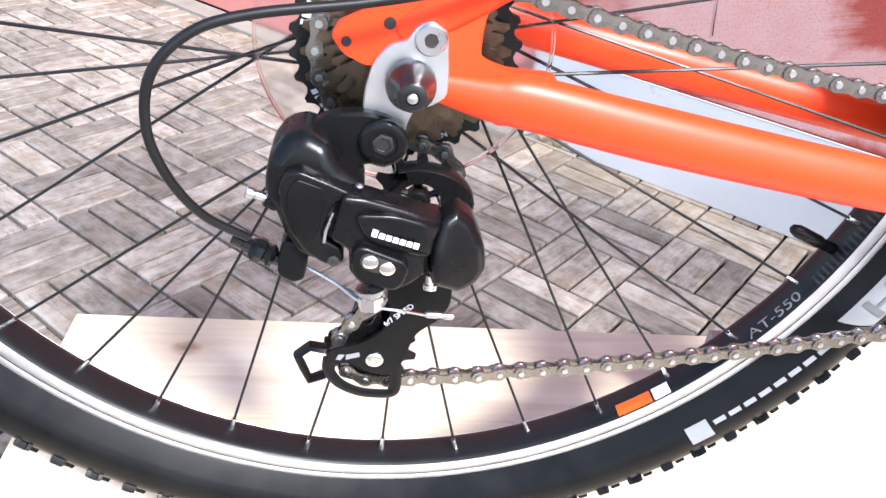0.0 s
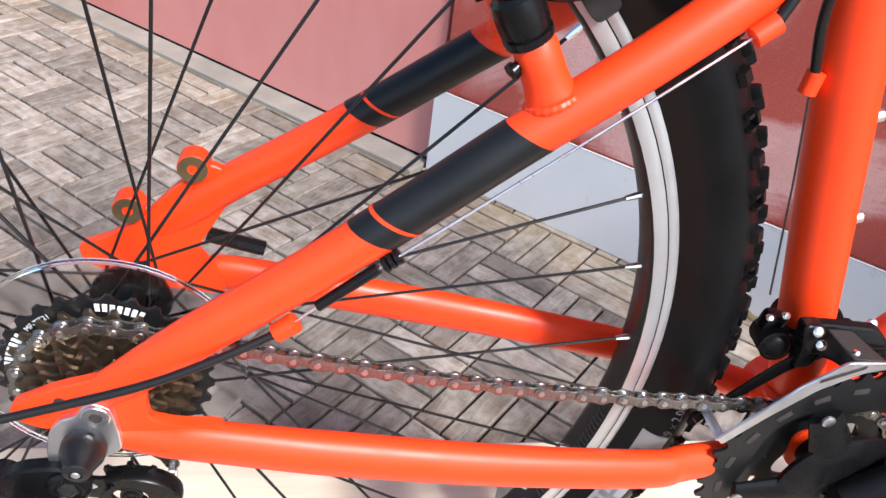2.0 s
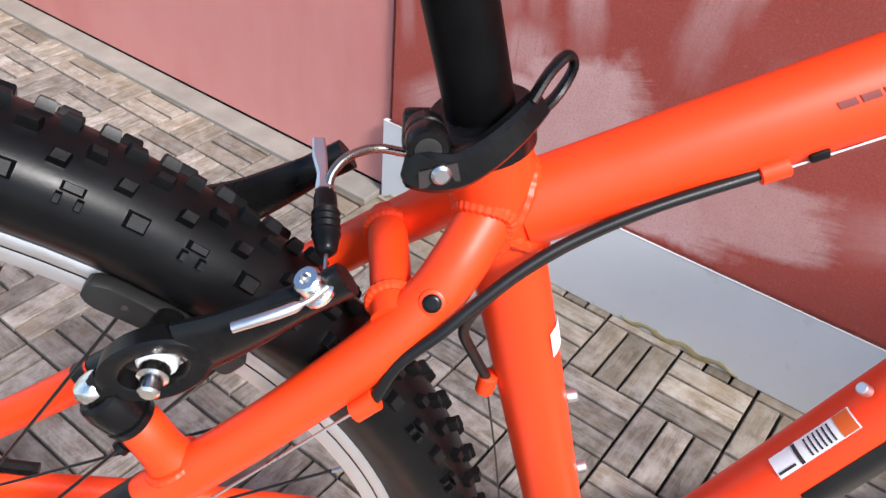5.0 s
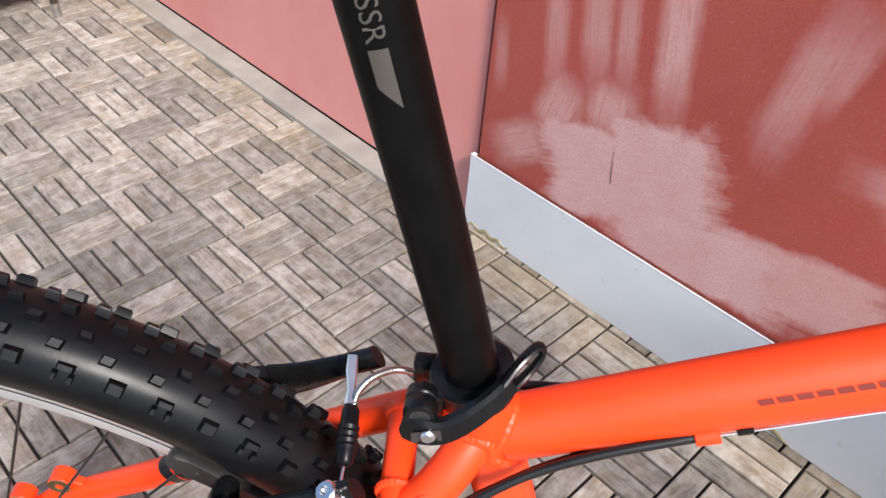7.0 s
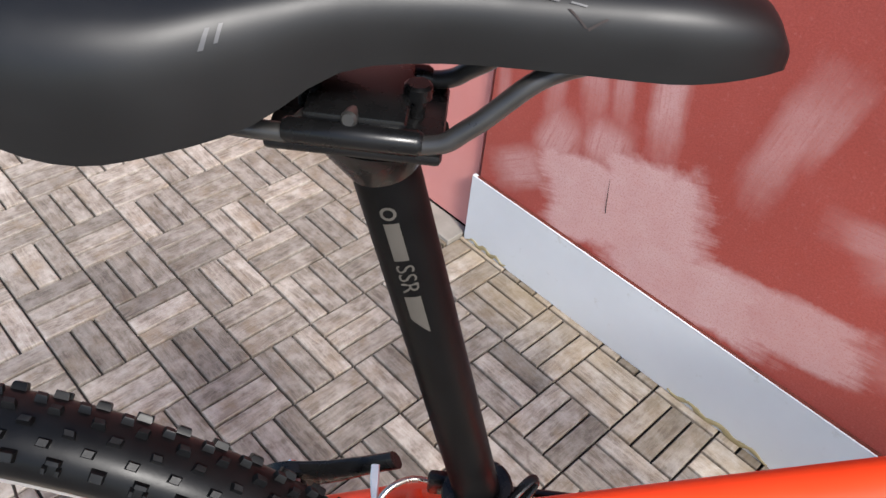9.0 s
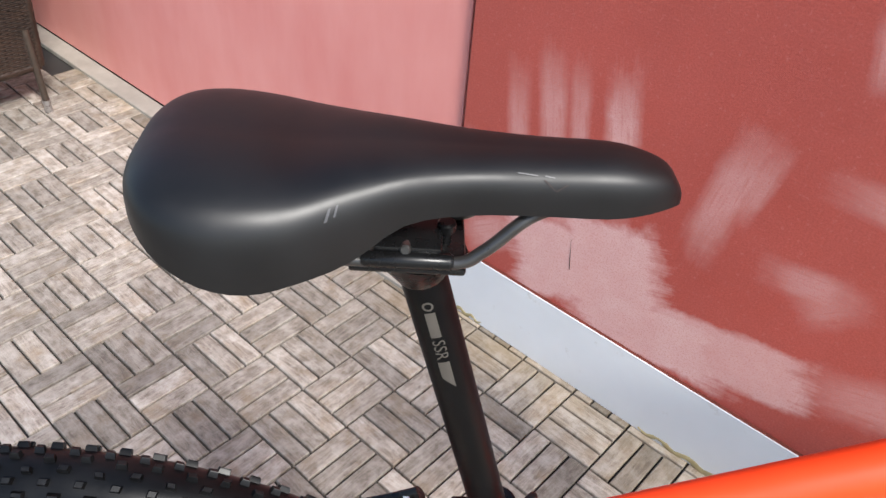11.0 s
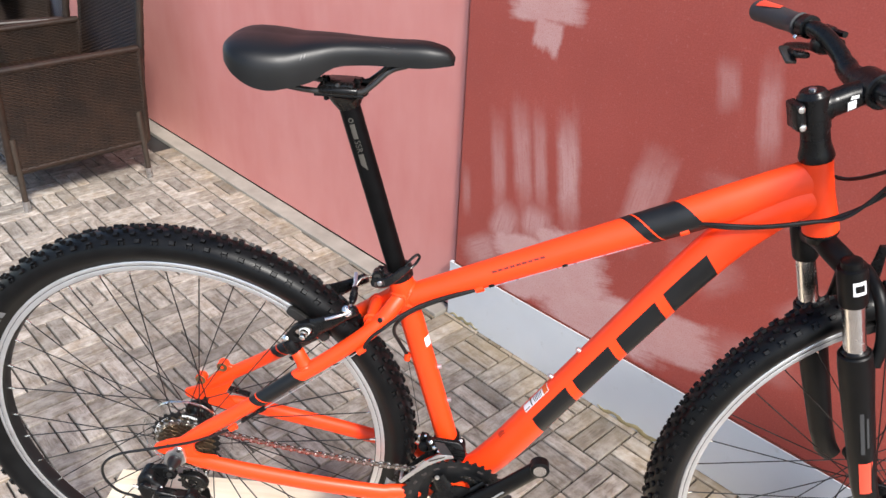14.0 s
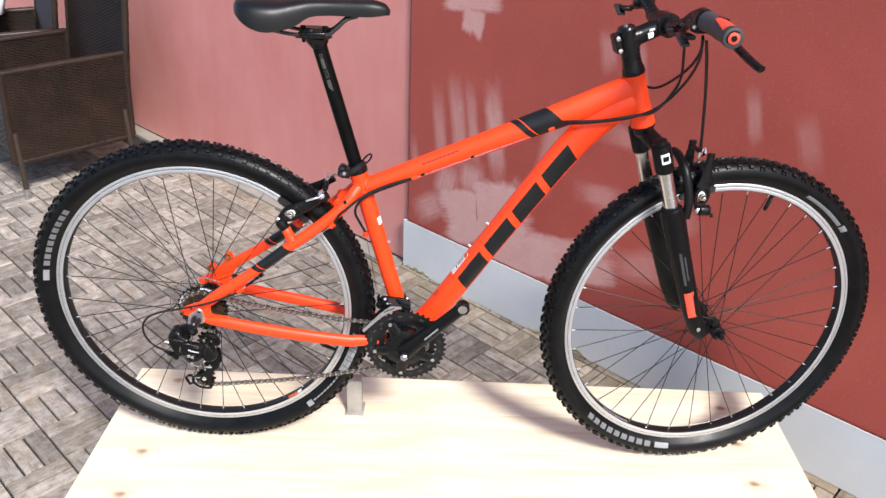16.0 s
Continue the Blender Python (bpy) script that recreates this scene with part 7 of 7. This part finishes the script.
# printing on the largest cog
cog_at = lambda deg, r: V((r * math.cos(radians(deg)), -0.0291, R_WHEEL - 0.002 + r * math.sin(radians(deg))))
part("cog_letters", lettering("MF-TZ21", 0.0042, lambda u, v: cog_at(128 - math.degrees(u / 0.0475), 0.0475 + v)), WHITE_PRINT, cas)
part("cog_letters", lettering("COMPONENTS", 0.0042, lambda u, v: cog_at(-72 - math.degrees(-u / 0.0475), 0.0475 - v)), WHITE_PRINT, cas)
for lo, hi, n in ((143, 172, 7), (62, 92, 7), (-152, -135, 4)):
    for k in range(n):
        w = (hi - lo) / n
        part("cog_mark", sheet([[(lo + w * k, 0.0452), (lo + w * (k + 0.68), 0.0452), (lo + w * (k + 0.68), 0.0502), (lo + w * k, 0.0502)]], cog_at, 3), WHITE_PRINT, cas)
part("arm_bar", sheet([[(0.060, -0.0016), (0.100, -0.0016), (0.100, 0.0016), (0.060, 0.0016)]], lambda u, v: BB + V((math.cos(ARM) * u - math.sin(ARM) * v, -0.0937 - 0.035 * (u - 0.06), math.sin(ARM) * u + math.cos(ARM) * v)), 2), GREY_PRINT, crank)
part("clip", tube([(0.040, 0.070, 0.390), (0.075, 0.070, 0.380)], [(0.005, 0.005)] * 2, 8), PLASTIC, frm, "black sensor clip")

# cables at the bars
for pts in ([(0.7060, -0.013, 0.8020), (0.740, -0.026, 0.8090), (0.790, -0.034, 0.8150), (0.846, -0.036, 0.8270), (0.882, -0.040, 0.8380), (0.906, -0.050, 0.8750), (0.914, -0.062, 0.9100), (0.908, -0.072, 0.9600), (0.898, -0.082, 0.9950)],
            [(0.7060, -0.008, 0.8000), (0.760, -0.030, 0.8080), (0.846, -0.033, 0.8240), (0.893, -0.040, 0.8500), (0.920, -0.066, 0.8980), (0.926, -0.105, 0.9480), (0.916, -0.140, 0.9950)],
            [(0.862, 0.030, 0.8700), (0.892, 0.000, 0.8720), (0.918, -0.060, 0.9180), (0.924, -0.110, 0.9640), (0.916, -0.135, 0.9980)]):
    part("cable_housing", tube(spline(pts, 7), 0.0025, 10), CABLE_SKIN, bike, "black cable housing at the handlebar")
fh = spline([(0.914, -0.165, 0.9970), (0.930, -0.140, 0.9500), (0.947, -0.110, 0.8930), (0.965, -0.075, 0.8250), (0.978, -0.050, 0.7680)], 7)
part("brake_housing", tube(fh, 0.0028, 10), CABLE_SKIN, bike, "black front brake housing")

# ---- stand, chairs ----
stand = thing("support_post", "low grey painted support post on the pine platform", "stand", (0.302, 0.103, -0.0018))
part("post", block(bmesh.new(), (0.036, 0.030, 0.095), pose(0, 0, 0.0495), 0.0015), STAND_METAL, stand)
part("post_foot", block(bmesh.new(), (0.046, 0.050, 0.004), pose(0, 0, 0.002), 0.001), STAND_METAL, stand)


def weave(bm, corner, along, up, nu, nv, depth):
    """A woven sheet: strands pass in front of and behind each other cell by cell."""
    corner, along, up = V(corner), V(along), V(up)
    n = along.cross(up).normalized()
    g = []
    for j in range(nv * 2 + 1):
        row = []
        for i in range(nu * 2 + 1):
            over = (i // 2 + j // 2) % 2
            h = depth * (-0.7 if j % 2 == 0 else (0.95 if over else -0.35) if i % 2 else 0.1)
            row.append(bm.verts.new(corner + along * (i / (nu * 2)) + up * (j / (nv * 2)) + n * h))
        g.append(row)
    for j in range(nv * 2):
        for i in range(nu * 2):
            bm.faces.new((g[j][i], g[j][i + 1], g[j + 1][i + 1], g[j + 1][i]))
    return bm


def wicker_chair(at, turn, label):
    c = thing("wicker_armchair", label, "chair", at, turn, "wicker armchairs by the pink wall")
    W, D, ARM_UP, BACK_UP = 0.60, 0.50, 0.385, 0.60
    w, d = W / 2, D / 2

    def panel(name, corner, along, up, nu, nv, back=0.022):
        along, up = V(along), V(up)
        n = along.cross(up).normalized()
        part(name, weave(bmesh.new(), V(corner) + n * 0.001, along, up, nu, nv, 0.0045), WICKER, c, angle=60)
        part("panel_lining", weave(bmesh.new(), V(corner) - n * back + along, -along, up, nu, nv, 0.0045), WICKER, c, angle=60)
        for a, b in ((V(corner), V(corner) + along), (V(corner) + up, V(corner) + up + along), (V(corner), V(corner) + up), (V(corner) + along, V(corner) + along + up)):
            m = [a.lerp(b, q / 24) - n * back / 2 for q in range(25)]
            part("panel_edge", sweep(bmesh.new(), m, [(back / 2 + 0.0035) * (1.0 + 0.10 * (q % 2)) for q in range(25)], 10, side=(0, 0, 1) if abs((b - a).z) < abs((b - a).length) * 0.5 else (0, 1, 0)), WICKER, c)

    panel("side_panel", (w, -d - 0.02, 0.165), (0, D + 0.04, 0.0), (0, 0.02, ARM_UP), 28, 58)
    panel("side_panel", (-w, d + 0.02, 0.165), (0, -D - 0.04, 0.0), (0, 0.02, ARM_UP), 28, 58)
    panel("back_panel", (w - 0.02, d + 0.02, 0.20), (-W + 0.04, 0, 0), (0, 0.08, BACK_UP), 30, 84)
    panel("front_panel", (-w + 0.02, -d, 0.20), (W - 0.04, 0, 0), (0, 0, 0.21), 26, 20)
    seat = bmesh.new()
    weave(seat, (-w + 0.01, -d, 0.415), (W - 0.02, 0, 0), (0, D, 0), 24, 20, 0.0035)
    block(seat, (W - 0.03, D - 0.01, 0.03), pose(0, 0, 0.398), 0.004)
    part("seat", seat, WICKER, c, angle=60)
    for x in (-w, w):
        for y, tilt in ((-d, -0.012), (d, 0.018)):
            part("leg", tube([(x * 0.985, y * 0.99, 0.30), (x, y + tilt * 0.2, 0.0)], [0.0130, 0.0110], 14), LEG_METAL, c, "bronze metal chair leg")
            part("foot_cap", tube([(x, y + tilt * 0.2, 0.045), (x, y + tilt * 0.2, 0.001)], [0.0135, 0.0135], 14), STEEL, c, "bright metal foot cap")
    return c


chair = wicker_chair((-1.3907, 2.0691, FLOOR), -41.1, "dark brown woven wicker armchair with metal feet by the pink wall")
ch2 = copy_thing(chair, pose(-1.875, 2.535, FLOOR, 0, 0, -56))
tagged(ch2, "dark brown woven wicker armchair standing behind another by the wall")

pillow = bmesh.new()
ball(pillow, (0, 0, 0), 0.19, 1.0, 0.34, 1.12, 24)
for v in pillow.verts:
    v.co.x, v.co.z = (math.copysign(min(abs(q) * 1.18, 0.19), q) for q in (v.co.x, v.co.z))
cushion = part("cushion", pillow, WHITE_PRINT, None, "plain white cushion on a dark wicker armchair", at=pose(-1.880, 2.750, FLOOR + 0.70, -8, 0, -56) @ Matrix.Diagonal((0.72, 0.72, 0.70, 1)))
tagged(cushion, category="cushion")

# sealant along the flashing's foot
rs = random.Random(3)
for s0, s1, size in ((0.0, 0.13, 0.0075), (0.60, 0.84, 0.0095), (1.12, 1.20, 0.006)):
    n = 30
    grow = [size * math.sin(math.pi * min(1, max(0.04, (k + 0.5) / (n + 1)))) ** 0.6 * rs.uniform(0.45, 1.0) for k in range(n + 1)]
    pts = [on_wall(s0 + (s1 - s0) * k / n, 0.0130, FLOOR + 0.004 + 0.010 * math.sin(k * 0.35 + s0 * 9) ** 2) for k in range(n + 1)]
    part("sealant", tube(pts, [(0.0016, g) for g in grow], 10, side=wall_frame.to_3x3() @ V((0, 1, 0))), SEALANT, flashing, "ochre sealant smears")
    flashing.children[-1].matrix_parent_inverse = flashing.matrix_basis.inverted()

# ---- deck slats (the nearest as pieces, the rest joined) ----
P_TILE, DECK_TURN = 0.1503, -42.8
du, dv = V((math.cos(radians(DECK_TURN)), math.sin(radians(DECK_TURN)), 0)), V((-math.sin(radians(DECK_TURN)), math.cos(radians(DECK_TURN)), 0))
DECK_0 = V((-0.174, 0.660, FLOOR))
SL, SW, ST = P_TILE - 0.0055, P_TILE / 3 - 0.0055, 0.012


def slat_points(l, w, h):
    b = 0.0018
    top = [(-l / 2 + b, -w / 2 + b, 0), (l / 2 - b, -w / 2 + b, 0), (l / 2 - b, w / 2 - b, 0), (-l / 2 + b, w / 2 - b, 0)]
    mid_ = [(-l / 2, -w / 2, -b), (l / 2, -w / 2, -b), (l / 2, w / 2, -b), (-l / 2, w / 2, -b)]
    low_ = [(x, y, -h) for x, y, _ in mid_]
    faces = [(0, 1, 2, 3)] + [(4 + k, 4 + (k + 1) % 4, (k + 1) % 4, k) for k in range(4)] + [(8 + k, 8 + (k + 1) % 4, 4 + (k + 1) % 4, 4 + k) for k in range(4)]
    return top + mid_ + low_, faces


def slat_mesh(name, mats, items):
    pts, faces, uvs = [], [], []
    v0, f0 = slat_points(SL, SW, ST)
    for m in items:
        k = len(pts)
        pts += [m @ V(p) for p in v0]
        faces += [tuple(i + k for i in f) for f in f0]
        for f in f0:
            uvs += [c for i in f for c in (v0[i][0], v0[i][1])]
    me = bpy.data.meshes.new(name)
    me.from_pydata([tuple(p) for p in pts], [], faces)
    me.uv_layers.new(name="UVMap").data.foreach_set("uv", uvs)
    me.materials.append(mats)
    return me


rng = random.Random(5)
near, far_ = [], []
deck_inv = deck.matrix_basis.inverted()
for i in range(-36, 30):
    for j in range(-44, 12):
        cen = DECK_0 + du * ((i + 0.5) * P_TILE) + dv * ((j + 0.5) * P_TILE)
        loc = wall_frame.inverted() @ cen
        if loc.y > (0.07 if loc.x > 0 else -0.075) or loc.y < -6 or loc.x < -5 or loc.x > 3:
            continue
        along = (i + j) % 2 == 1
        for k in (-1, 0, 1):
            c = cen + (dv if along else du) * (k * P_TILE / 3)
            m = Matrix.Translation(c + V((0, 0, -rng.random() * 0.0015))) @ pose(0, 0, 0, rng.uniform(-0.6, 0.6), rng.uniform(-0.3, 0.3), DECK_TURN + (0 if along else 90) + rng.uniform(-0.4, 0.4))
            (near if -0.95 < c.x < 0.75 and 0.42 < c.y < 1.60 else far_).append(m)
near.sort(key=lambda m: (m.translation - V((0.05, 0.8, FLOOR))).length)
far_ += near[300:]
slat_me = slat_mesh("deck_slat", SLAT_WOOD, [Matrix()])
for m in near[:300]:
    o = new("deck_slat", slat_me)
    o.parent, o.matrix_basis = deck, deck_inv @ m
rest = new("slat_field", slat_mesh("slat_field", SLAT_FIELD, [deck_inv @ m for m in far_]))
rest.parent = deck
tagged(rest, kind="stuff")
